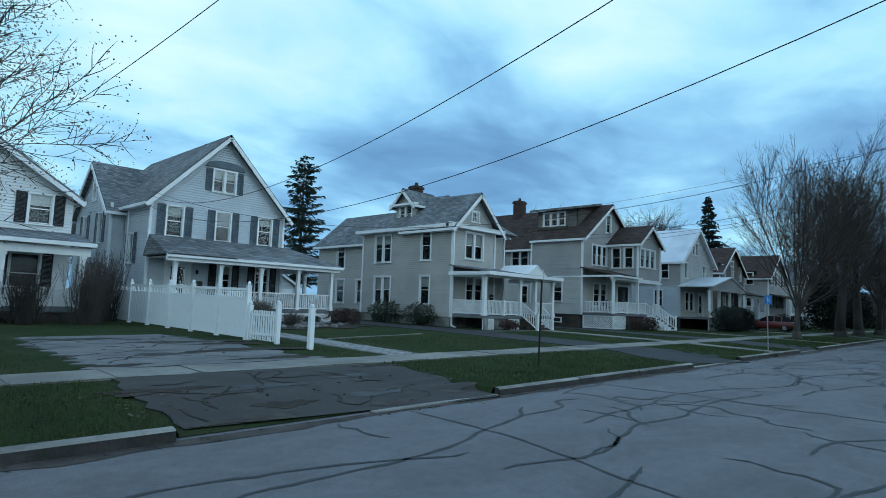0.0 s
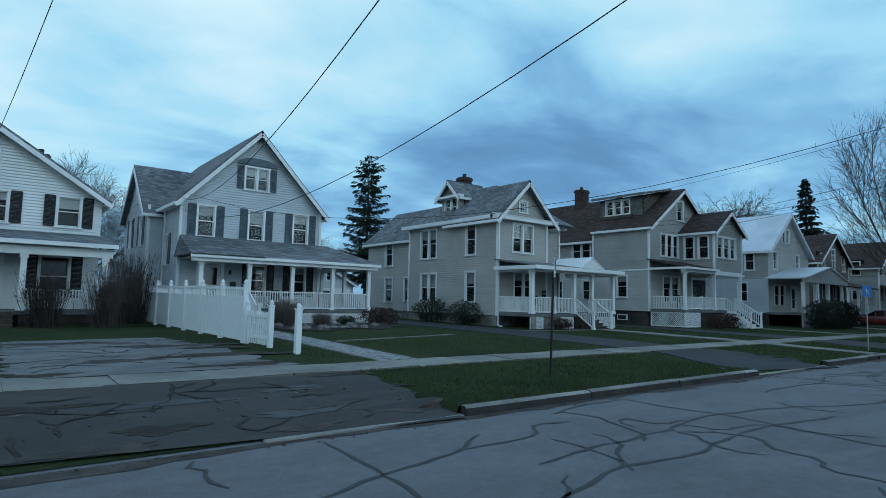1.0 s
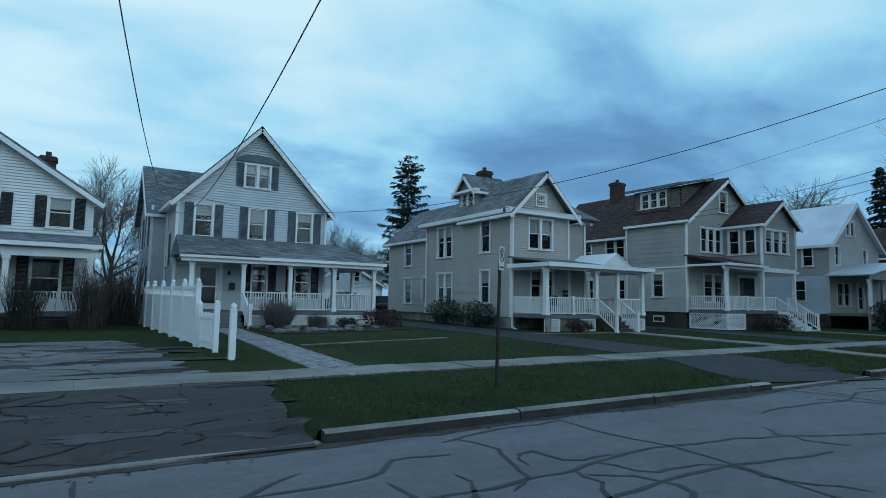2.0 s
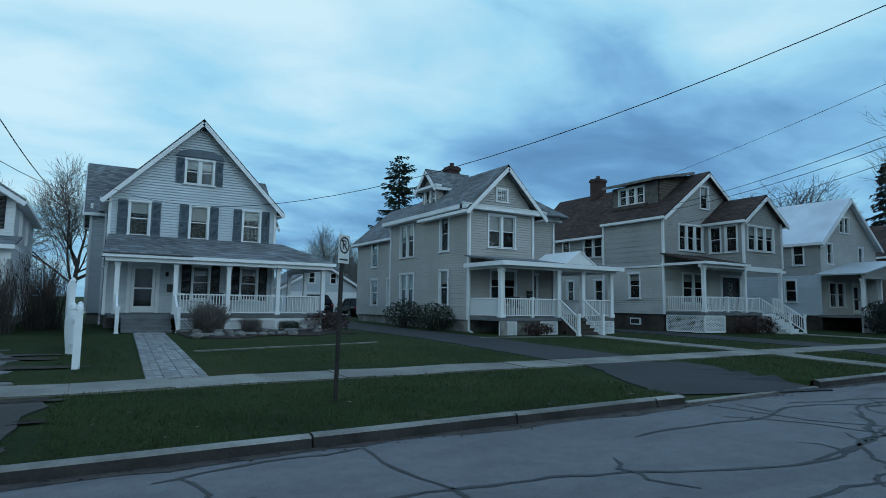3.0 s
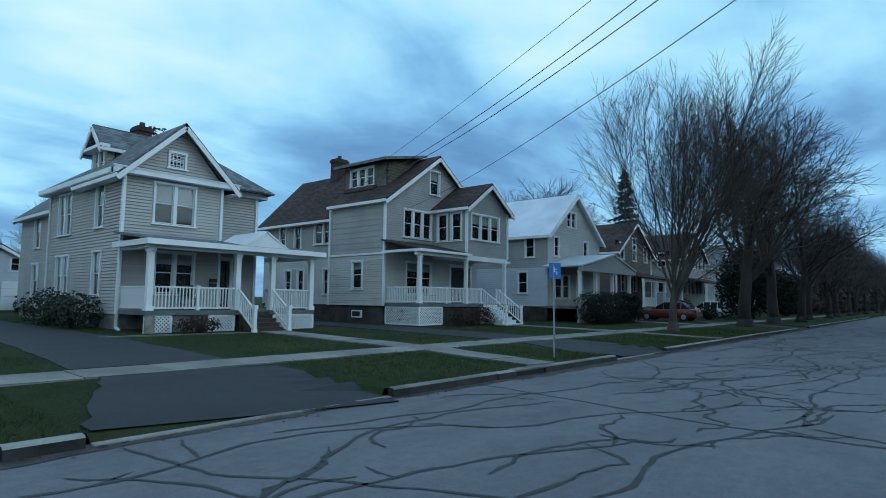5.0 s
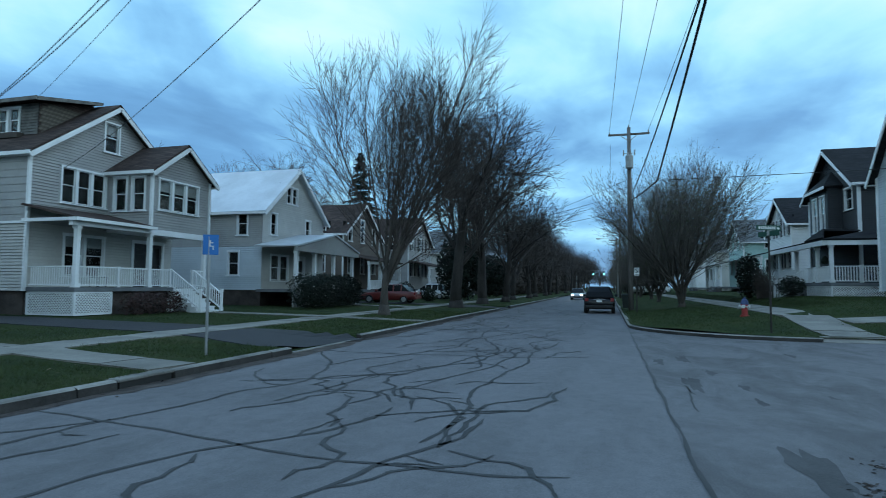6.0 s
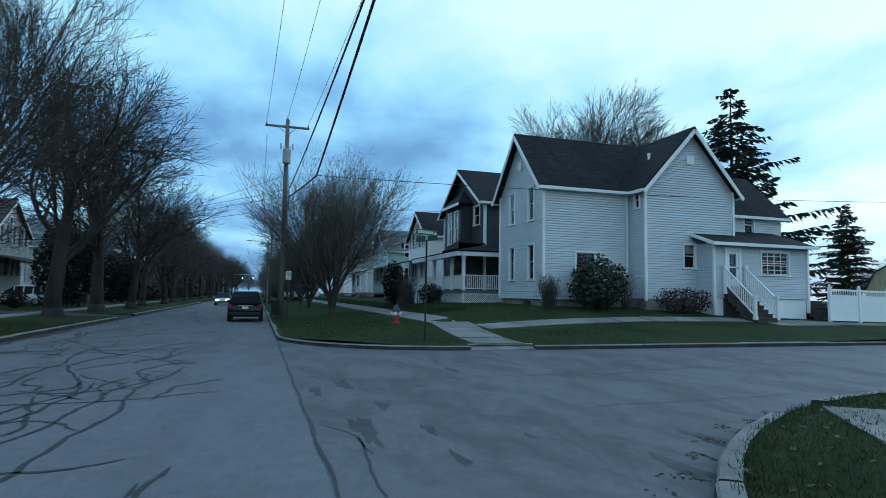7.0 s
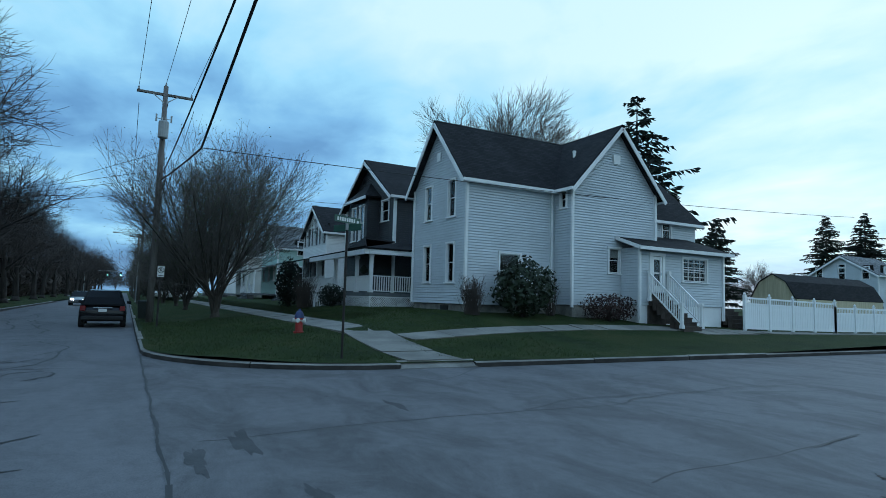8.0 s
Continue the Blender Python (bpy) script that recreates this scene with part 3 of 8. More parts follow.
# dropped kerb lips at the driveway mouths
for a, b in ((5.9, 8.95), (18.8, 23.25), (32.1, 35.95)):
    part("kerb_stone", Mesher().box(a, b, KERB_L - 0.02, KERB_L + 0.10, -0.05, 0.028).build("kerb_lip", KERB, bevel=0.012)).update_tag()
for o in [o for o in bpy.data.objects if o.name.startswith("kerb_stone") and o.parent is None]:
    tagged(o, "low dropped kerb at a driveway mouth", "kerb", "", "structure")
    o.name = "kerb_dropped"
solid("kerb_dropped", Mesher().slab([(39.66, -8.45, 0.012), (39.66, -6.3, 0.012), (39.95, -6.3, 0.175), (39.95, -8.45, 0.175)], 0.2).build("kerb_dropped", KERB), "worn dropped kerb at the corner walk", "kerb", "", "structure")
# storm drain inlet
drain = thing("storm_drain", (27.6, KERB_L, 0), "dark storm drain inlet set in the kerb", "drain", "", "structure")
part("inlet_frame", Mesher().box(27.0, 28.2, KERB_L - 0.01, KERB_L + 0.25, 0.10, 0.15).build("inlet_frame", KERB, bevel=0.012), drain)
part("inlet_mouth", Mesher().box(27.05, 28.15, KERB_L + 0.02, KERB_L + 0.22, -0.3, 0.10).build("inlet_mouth", SIGNBLACK), drain)

# ---- paving laid over the lawns ----


def ribbon(name, pts, w, height, mat, label, category, lift=0.02, thick=0.05, kind="structure", jag=0.0, n=12):
    """A paved strip that follows the ground."""
    rnd = random.Random(len(pts) * 77 + int(pts[0][0] * 10))
    mb = Mesher()
    rows = []
    for (x0, y0, w0), (x1, y1, w1) in zip([(*p, w) if len(p) == 2 else p for p in pts], [(*p, w) if len(p) == 2 else p for p in pts[1:]]):
        d = Vector((x1 - x0, y1 - y0)).normalized()
        nn = Vector((-d.y, d.x))
        for k in range(n + (1 if (x1, y1) == tuple(pts[-1][:2]) else 0)):
            f = k / n
            x, y, ww = x0 + (x1 - x0) * f, y0 + (y1 - y0) * f, w0 + (w1 - w0) * f
            ja, jb = rnd.uniform(-jag, jag), rnd.uniform(-jag, jag)
            row = []
            for s in (-0.5, -0.25, 0, 0.25, 0.5):
                jj = ja if s < -0.4 else jb if s > 0.4 else 0
                px, py = x + nn.x * (s * ww + jj), y + nn.y * (s * ww + jj)
                row.append((px, py, height(px, py) + lift))
            rows.append(row)
    for a, b in zip(rows, rows[1:]):
        for j in range(4):
            mb.face(a[j], a[j + 1], b[j + 1], b[j])
        mb.face(a[0], b[0], (*b[0][:2], b[0][2] - thick), (*a[0][:2], a[0][2] - thick))
        mb.face(a[4], (*a[4][:2], a[4][2] - thick), (*b[4][:2], b[4][2] - thick), b[4])
    me = mb.build(name, mat)
    bm = bmesh.new()
    bm.from_mesh(me)
    for f in bm.faces:
        if abs(f.normal.z) > 0.5 and f.normal.z < 0:
            f.normal_flip()
    bm.to_mesh(me)
    bm.free()
    return solid(name, me, label, category, "", kind)


ribbon("driveway", [(6.0, KERB_L + 0.11, 5.7), (6.35, 10.9, 5.9)], 6, left_height, DRIVE, "cracked dark asphalt driveway apron", "driveway", 0.022, 0.05, jag=0.1)
ribbon("parking_pad", [(6.0, 12.1, 4.9), (6.0, 14.5, 4.6), (5.9, 17.0, 4.9), (5.6, 19.8, 3.6)], 5, left_height, PAD, "pale worn asphalt parking pad with dark patches", "parking pad", 0.024, 0.05, jag=0.3)
ribbon("driveway", [(21.0, KERB_L + 0.10, 4.3), (21.9, 10.9, 3.1)], 3, left_height, DRIVE_DARK, "dark asphalt driveway apron", "driveway", 0.022, 0.05, jag=0.08)
ribbon("driveway", [(21.7, 12.1, 3.0), (22.2, 20.0, 2.9), (22.0, 32.0, 3.0), (23.0, 46.0, 6.0)], 3, left_height, DRIVE_DARK, "narrow dark asphalt driveway beside the tan house", "driveway", 0.022, 0.05, jag=0.06)
ribbon("driveway", [(34.05, KERB_L + 0.10, 3.9), (34.6, 10.9, 2.9)], 3, left_height, DRIVE_DARK, "dark asphalt driveway apron", "driveway", 0.022, 0.05, jag=0.06)
ribbon("driveway", [(34.8, 12.1, 2.8), (35.0, 20.0, 2.6), (34.4, 32.0, 2.6)], 3, left_height, DRIVE_DARK, "narrow dark asphalt driveway beside the beige house", "driveway", 0.022, 0.05, jag=0.06)
ribbon("driveway", [(61.5, KERB_L + 0.10, 4.2), (61.5, 11.05, 3.0), (61.5, 30, 3.0)], 3, left_height, DRIVE_DARK, "dark driveway with a parked red car", "driveway", 0.022, 0.05, jag=0.06)
tagged(bpy.data.objects["parking_pad"], "", "", "", "structure")

# grime and broken patches on the pad and aprons
rnd = random.Random(5)
for k, (x, y, r, m_) in enumerate([(4.6, 18.6, 0.7, DRIVE), (7.2, 17.2, 0.9, DRIVE), (5.6, 14.2, 0.6, DRIVE), (7.9, 14.6, 0.9, SOIL), (8.3, 16.4, 0.8, SOIL), (7.6, 12.6, 0.6, SOIL), (4.0, 12.5, 0.5, SOIL), (5.0, 8.0, 0.5, SOIL), (7.0, 8.1, 0.45, PATCH), (5.4, 9.3, 0.4, PATCH), (7.6, 9.6, 0.4, PATCH), (4.2, 7.45, 0.45, GUTTER), (6.6, 7.35, 0.40, GUTTER), (8.5, 7.6, 0.4, GUTTER), (3.6, 9.6, 0.5, SOIL), (8.7, 9.0, 0.45, SOIL), (9.0, 10.5, 0.4, SOIL), (30.4, -1.5, 0.34, PATCH), (30.2, -2.25, 0.18, PATCH), (31.8, -2.0, 0.20, PATCH), (28.9, -2.2, 0.14, PATCH), (29.6, -3.3, 0.12, PATCH), (33.9, -1.75, 0.30, PATCH), (33.3, -1.2, 0.24, PATCH), (25.6, -1.9, 0.45, PATCH), (35.4, -4.3, 0.2, PATCH), (29.0, -5.3, 0.32, PATCH), (28.1, -4.2, 0.3, PATCH)]):
    mb = Mesher()
    n = 34
    stretchx = rnd.uniform(1.2, 2.6)
    ring = []
    for a in range(n):
        rr = r * (0.72 + 0.2 * math.sin(3 * a * 0.185 + k) + 0.14 * math.sin(7 * a * 0.185 + 2 * k) + 0.16 * rnd.random())
        ring.append((x + rr * stretchx * math.cos(2 * math.pi * a / n), y + rr * 0.5 * math.sin(2 * math.pi * a / n)))
    hh = (lambda px, py: left_height(px, py) + 0.028) if y > KERB_L else (lambda px, py: 0.003)
    c0 = (x, y, hh(x, y))
    for a in range(n):
        p, q = ring[a], ring[(a + 1) % n]
        mb.face(c0, (*p, hh(*p)), (*q, hh(*q)))
    solid("asphalt_patch", mb.build("asphalt_patch", m_), "ragged dark worn patch in the paving", "patch", "paving patches", "structure")

# ---- cracks sealed with tar ----


def crack_lines(seed):
    """Wandering ribbons of sealant: long ones along the street, short ones across, and loops."""
    r = random.Random(seed)
    mb = Mesher()

    def trail(x, y, ang, length, w, wob, keep=0.0, y0=0.2, y1=6.75):
        step = 0.22
        pts = []
        aim = ang
        for k in range(int(length / step)):
            pts.append((x, y))
            ang += r.gauss(0, wob) + (aim - ang) * 0.12
            x += step * math.cos(ang)
            y += step * math.sin(ang)
            if y < y0 or y > y1:
                break
        for k, (a, b) in enumerate(zip(pts, pts[1:])):
            d = Vector((b[0] - a[0], b[1] - a[1]))
            if d.length < 1e-5:
                continue
            nn = Vector((-d.y, d.x)).normalized()
            wa = w * (0.6 + 0.55 * abs(math.sin(k * 0.7 + seed))) * (0.4 if k < 1 else 1)
            wb = w * (0.6 + 0.55 * abs(math.sin((k + 1) * 0.7 + seed))) * (0.3 if k > len(pts) - 4 else 1)
            a2 = Vector(a) - d * 0.15
            b2 = Vector(b) + d * 0.15
            z = 0.0015 + 0.0004 * (k % 2)
            mb.face((a2.x - nn.x * wa, a2.y - nn.y * wa, z), (b2.x - nn.x * wb, b2.y - nn.y * wb, z), (b2.x + nn.x * wb, b2.y + nn.y * wb, z), (a2.x + nn.x * wa, a2.y + nn.y * wa, z))
        return pts

    for y in (1.9, 3.0, 3.7, 4.6, 5.5, 6.3):
        x = -6.0 + r.uniform(0, 3)
        while x < 90:
            ln = r.uniform(6, 16)
            pts = trail(x, y + r.uniform(-0.35, 0.35), r.uniform(-0.06, 0.06), ln, 0.030 if x < 50 else 0.045, 0.16)
            for _ in range(int(ln / 3.0)):
                p = r.choice(pts)
                trail(p[0], p[1], r.choice((0.7, -0.7, 1.3, -1.3, 2.4, -2.4)) + r.uniform(-0.4, 0.4), r.uniform(0.6, 2.6), 0.026, 0.34)
            x += ln + r.uniform(0.5, 5.0)
    for _ in range(20):
        trail(r.uniform(20, 40), r.uniform(1.2, 4.6), r.uniform(-0.5, 0.5), r.uniform(2.0, 4.5), 0.030, 0.42)
    for _ in range(34):
        trail(r.uniform(0, 50), r.uniform(1.0, 6.0), r.uniform(0, 6.28), r.uniform(1.5, 3.6), 0.028, 0.5)
    for x in (6.5, 12.5, 19.0, 25.5, 33, 41, 50, 60):
        trail(x, 6.7, -1.57 + r.uniform(-0.25, 0.25), 7.0, 0.026, 0.12)
    return mb


solid("crack_sealant", crack_lines(11).build("crack_sealant", TAR, fix=False), "wandering dark tar lines sealing road cracks", "road cracks", "", "stuff")
seam = Mesher()
r = random.Random(3)
px = 19.0
while px < 44:
    w0, w1 = r.uniform(0.008, 0.03), r.uniform(0.008, 0.03)
    y0 = KERB_R + 0.02 * math.sin(px * 3)
    y1 = KERB_R + 0.02 * math.sin((px + 0.4) * 3)
    seam.face((px, y0 - w0, 0.002), (px + 0.4, y1 - w1, 0.002), (px + 0.4, y1 + w1, 0.002), (px, y0 + w0, 0.002))
    px += 0.4
for sx0, sy0, an, ln in ((30.7, -1.05, -2.7, 1.6), (30.0, -1.35, -3.0, 2.2), (30.95, -4.95, -1.25, 4.6), (34.1, -1.3, -1.55, 13.0), (34.4, -6.0, -1.5, 8.5), (37.6, -5.5, -1.45, 14.0)):
    x, y = sx0, sy0
    for k in range(int(ln / 0.25)):
        an += r.gauss(0, 0.15)
        x2, y2 = x + 0.25 * math.cos(an), y + 0.25 * math.sin(an)
        nx, ny = -math.sin(an) * 0.014, math.cos(an) * 0.014
        seam.face((x - nx, y - ny, 0.0025), (x2 - nx, y2 - ny, 0.0025), (x2 + nx, y2 + ny, 0.0025), (x + nx, y + ny, 0.0025))
        x, y = x2, y2
r = random.Random(12)
pad_cracks = Mesher()
for _ in range(46):
    x, y = (r.uniform(3.8, 8.2), r.uniform(12.6, 19.2)) if r.random() < 0.6 else (r.uniform(3.2, 8.3), r.uniform(7.9, 10.8))
    an = r.uniform(0, 6.28)
    for k in range(r.randint(4, 13)):
        an += r.gauss(0, 0.45)
        x2, y2 = x + 0.2 * math.cos(an), y + 0.2 * math.sin(an)
        if not (3.4 < x2 < 8.6 and (12.5 < y2 < 19.4 or 7.4 < y2 < 10.8)):
            break
        wdt = r.uniform(0.012, 0.035)
        nx, ny = -math.sin(an) * wdt, math.cos(an) * wdt
        za, zb = left_height(x, y) + 0.030, left_height(x2, y2) + 0.030
        pad_cracks.face((x - nx, y - ny, za), (x2 - nx, y2 - ny, zb), (x2 + nx, y2 + ny, zb), (x + nx, y + ny, za))
        x, y = x2, y2
solid("pad_cracks", pad_cracks.build("pad_cracks", SOIL, fix=False), "dirt-filled cracks in the driveway and parking pad", "road cracks", "", "stuff")
solid("paving_seam", seam.build("paving_seam", TAR, fix=False), "dark joint between street paving and side street asphalt", "road cracks", "", "stuff")

# ---- house kit ----


def wall(house, face, plane, a, b, z0, z1, mat, wins=(), gable=None, row=0.125, name="wall", lean=0.030):
    """A clapboard wall with its openings cut through. gable: (place of the peak, its height). wins: (a, b, z0, z1, ...)."""
    m = face_pose(face, plane)
    a, b = face_span(face, a, b)
    holes = [(*face_span(face, w[0], w[1]), w[2], w[3]) for w in wins]
    top = gable[1] if gable else z1
    pk = (gable[0] if face in "SE" else -gable[0]) if gable else 0

    def lim(z):
        if z <= z1 or not gable:
            return a, b
        f = (z - z1) / (top - z1)
        return a + (pk - a) * f, b + (pk - b) * f
    g = 0.022
    cuts = {z0, top, z1}
    k = 0
    while z0 + k * row < top:
        cuts |= {round(z0 + k * row, 4), round(z0 + k * row + g, 4)}
        k += 1
    for h in holes:
        cuts |= {h[2], h[3]}
    cuts = sorted(c for c in cuts if z0 <= c <= top)
    mb = Mesher()
    t = 0.15
    for c0, c1 in zip(cuts, cuts[1:]):
        if c1 - c0 < 1e-4:
            continue
        l0, r0 = lim(c0)
        l1, r1 = lim(c1)
        spans = [(l0, l1, r0, r1)]
        for h in holes:
            if h[2] < (c0 + c1) / 2 < h[3]:
                out = []
                for s in spans:
                    if h[1] <= s[0] or h[0] >= s[2]:
                        out.append(s)
                        continue
                    if h[0] > s[0] + 1e-4:
                        out.append((s[0], s[1], h[0], h[0]))
                    if h[1] < s[2] - 1e-4:
                        out.append((h[1], h[1], s[2], s[3]))
                spans = out
        base = z0 + math.floor((c0 - z0) / row + 1e-4) * row
        groove = (c0 + c1) / 2 - base < g
        # each board leans out over the shadow groove below it
        ya = 0.012 if groove else -lean * (1 - (c0 - base) / row)
        yb = 0.012 if groove else -lean * (1 - min(1.0, (c1 - base) / row))
        lip = abs(c0 - base - g) < 1e-3
        for s in spans:
            mb.face((s[0], ya, c0), (s[2], ya, c0), (s[3], yb, c1), (s[1], yb, c1))
            if lip:
                mb.face((s[0], 0.012, c0), (s[2], 0.012, c0), (s[2], ya, c0), (s[0], ya, c0))
            elif groove and c0 - base < 1e-3:
                mb.face((s[0], -0.002, c0), (s[2], -0.002, c0), (s[2], 0.012, c0), (s[0], 0.012, c0))
            mb.face((s[2], t, c0), (s[0], t, c0), (s[1], t, c1), (s[3], t, c1))
    for h in holes:
        u0, u1, q0, q1 = h
        mb.face((u0, -0.02, q0), (u0, t, q0), (u0, t, q1), (u0, -0.02, q1))
        mb.face((u1, t, q0), (u1, -0.02, q0), (u1, -0.02, q1), (u1, t, q1))
        mb.face((u0, -0.02, q1), (u0, t, q1), (u1, t, q1), (u1, -0.02, q1))
        mb.face((u0, t, q0), (u0, -0.02, q0), (u1, -0.02, q0), (u1, t, q0))
    ob = part(name, mb.build(name, mat, fix=False), house, m)
    for w in wins:
        opts = w[4] if len(w) > 4 else {}
        if opts.get("door"):
            door(house, face, plane, w[0], w[1], w[2], w[3], opts)
        else:
            window(house, face, plane, w[0], w[1], w[2], w[3], **opts)
    return ob


def window(house, face, plane, a, b, z0, z1, n=1, shutters=None, blind=0.0, trim=None, grid=False, casing=0.085):
    """A double-hung window in its opening: casing with parts sash, pane, sill, blind and shutters."""
    trim = trim or TRIM
    a, b = face_span(face, a, b)
    w, h = b - a, z1 - z0
    m = face_pose(face, plane) @ Matrix.Translation(((a + b) / 2, 0, z0))
    key = (round(w, 2), round(h, 2), n, grid, trim.name, casing)

    def make_case():
        mb = Mesher()
        c = casing
        mb.box(-w / 2 - c * 0.35, -w / 2 + c * 0.65, -0.055, 0.06, -0.02, h + 0.02)
        mb.box(w / 2 - c * 0.65, w / 2 + c * 0.35, -0.055, 0.06, -0.02, h + 0.02)
        mb.box(-w / 2 - c * 0.55, w / 2 + c * 0.55, -0.07, 0.06, h - c * 0.5, h + c * 0.55)
        for k in range(1, n):
            x = -w / 2 + w * k / n
            mb.box(x - 0.07, x + 0.07, -0.05, 0.06, 0, h)
        return mb.build("window", trim)

    def make_sash():
        mb = Mesher()
        e = 0.034
        for k in range(n):
            x0 = -w / 2 + w * k / n + (casing * 0.65 if k == 0 else 0.07)
            x1 = -w / 2 + w * (k + 1) / n - (casing * 0.65 if k == n - 1 else 0.07)
            mid = h * 0.5
            for q0, q1, y in ((0.02, mid + 0.02, 0.045), (mid - 0.02, h - casing * 0.5, 0.015)):
                mb.box(x0, x0 + e, y, y + 0.035, q0, q1)
                mb.box(x1 - e, x1, y, y + 0.035, q0, q1)
                mb.box(x0 + e, x1 - e, y, y + 0.035, q0, q0 + e)
                mb.box(x0 + e, x1 - e, y, y + 0.035, q1 - e, q1)
            if grid:
                for g in range(1, 4):
                    xx = x0 + (x1 - x0) * g / 4
                    mb.box(xx - 0.012, xx + 0.012, 0.02, 0.05, 0.05, h - 0.08)
                for g in range(1, 5):
                    zz = h * g / 5
                    mb.box(x0, x1, 0.022, 0.048, zz - 0.012, zz + 0.012)
        return mb.build("sash", trim)

    def make_pane():
        mb = Mesher()
        for k in range(n):
            x0 = -w / 2 + w * k / n + 0.06
            x1 = -w / 2 + w * (k + 1) / n - 0.06
            mb.box(x0, x1, 0.060, 0.066, 0.05, h * 0.5)
            mb.box(x0, x1, 0.030, 0.036, h * 0.5, h - 0.07)
        return mb.build("pane", GLASS)

    win = part("window", kept(("case",) + key, make_case), house, m)
    part("sash", kept(("sash",) + key, make_sash), win, m)
    pn = part("pane", kept(("pane",) + key, make_pane), win, m)
    pn.visible_shadow = False
    part("sill", kept(("sill", key[0]), lambda: Mesher().box(-w / 2 - 0.09, w / 2 + 0.09, -0.10, 0.05, -0.075, -0.021).build("sill", trim, bevel=0.008)), win, m)
    # added card close behind the glass, its near-black standing in for room shade
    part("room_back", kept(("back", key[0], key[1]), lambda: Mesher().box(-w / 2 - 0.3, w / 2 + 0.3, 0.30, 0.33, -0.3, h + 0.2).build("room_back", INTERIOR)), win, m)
    if blind:
        bh = h * blind
        part("blind", kept(("blind", key[0], round(bh, 2)), lambda: Mesher().box(-w / 2 + 0.06, w / 2 - 0.06, 0.085, 0.095, h - bh, h).build("blind", BLIND)), win, m)
    if shutters:
        sw = 0.40 if w < 1.2 else 0.36

        def make_shutter():
            mb = Mesher()
            mb.box(0, 0.05, -0.06, -0.025, 0, h + 0.04)
            mb.box(sw - 0.05, sw, -0.06, -0.025, 0, h + 0.04)
            for q in (0, h * 0.48, h - 0.03):
                mb.box(0.05, sw - 0.05, -0.058, -0.025, q, q + 0.07)
            q = 0.09
            while q < h - 0.05:
                mb.hull8([(0.05, -0.055, q), (sw - 0.05, -0.055, q), (sw - 0.05, -0.03, q + 0.03), (0.05, -0.03, q + 0.03), (0.05, -0.05, q + 0.012), (sw - 0.05, -0.05, q + 0.012), (sw - 0.05, -0.025, q + 0.042), (0.05, -0.025, q + 0.042)])
                q += 0.052
            return mb.build("shutter", shutters)
        me = kept(("shut", key[1], sw, shutters.name), make_shutter)
        part("shutter", me, win, m @ Matrix.Translation((-w / 2 - casing * 0.4 - sw, 0, -0.02)))
        part("shutter", me, win, m @ Matrix.Translation((w / 2 + casing * 0.4, 0, -0.02)))
    return win


def door(house, face, plane, a, b, z0, z1, opts):
    """A storm door: casing with a leaf, a glazed panel and a handle."""
    a, b = face_span(face, a, b)
    w, h = b - a, z1 - z0
    m = face_pose(face, plane) @ Matrix.Translation(((a + b) / 2, 0, z0))
    leafmat = opts.get("mat", TRIM)
    mb = Mesher()
    mb.box(-w / 2 - 0.06, -w / 2 + 0.10, -0.055, 0.06, 0, h)
    mb.box(w / 2 - 0.10, w / 2 + 0.06, -0.055, 0.06, 0, h)
    mb.box(-w / 2 - 0.08, w / 2 + 0.08, -0.07, 0.06, h - 0.10, h + 0.06)
    d = part("door", mb.build("door", TRIM), house, m)
    lf = Mesher()
    lw = w / 2 - 0.11
    st = 0.13
    lf.box(-lw, -lw + st, -0.01, 0.04, 0.02, h - 0.12)
    lf.box(lw - st, lw, -0.01, 0.04, 0.02, h - 0.12)
    lf.box(-lw + st, lw - st, -0.01, 0.04, 0.02, 0.30)
    lf.box(-lw + st, lw - st, -0.01, 0.04, h - 0.26, h - 0.12)
    lf.box(-lw + st, lw - st, -0.008, 0.038, h * 0.48, h * 0.48 + 0.06)
    part("door_leaf", lf.build("door_leaf", leafmat), d, m)
    pn = part("pane", Mesher().box(-lw + st - 0.01, lw - st + 0.01, 0.012, 0.018, 0.29, h - 0.25).build("pane", GLASS), d, m)
    pn.visible_shadow = False
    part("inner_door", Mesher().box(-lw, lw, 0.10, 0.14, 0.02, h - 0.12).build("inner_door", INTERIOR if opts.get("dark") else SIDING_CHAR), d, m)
    part("handle", Mesher().box(lw - 0.10, lw - 0.05, -0.05, -0.012, h * 0.44, h * 0.44 + 0.14).build("handle", CHROME, bevel=0.006), d, m)
    return d


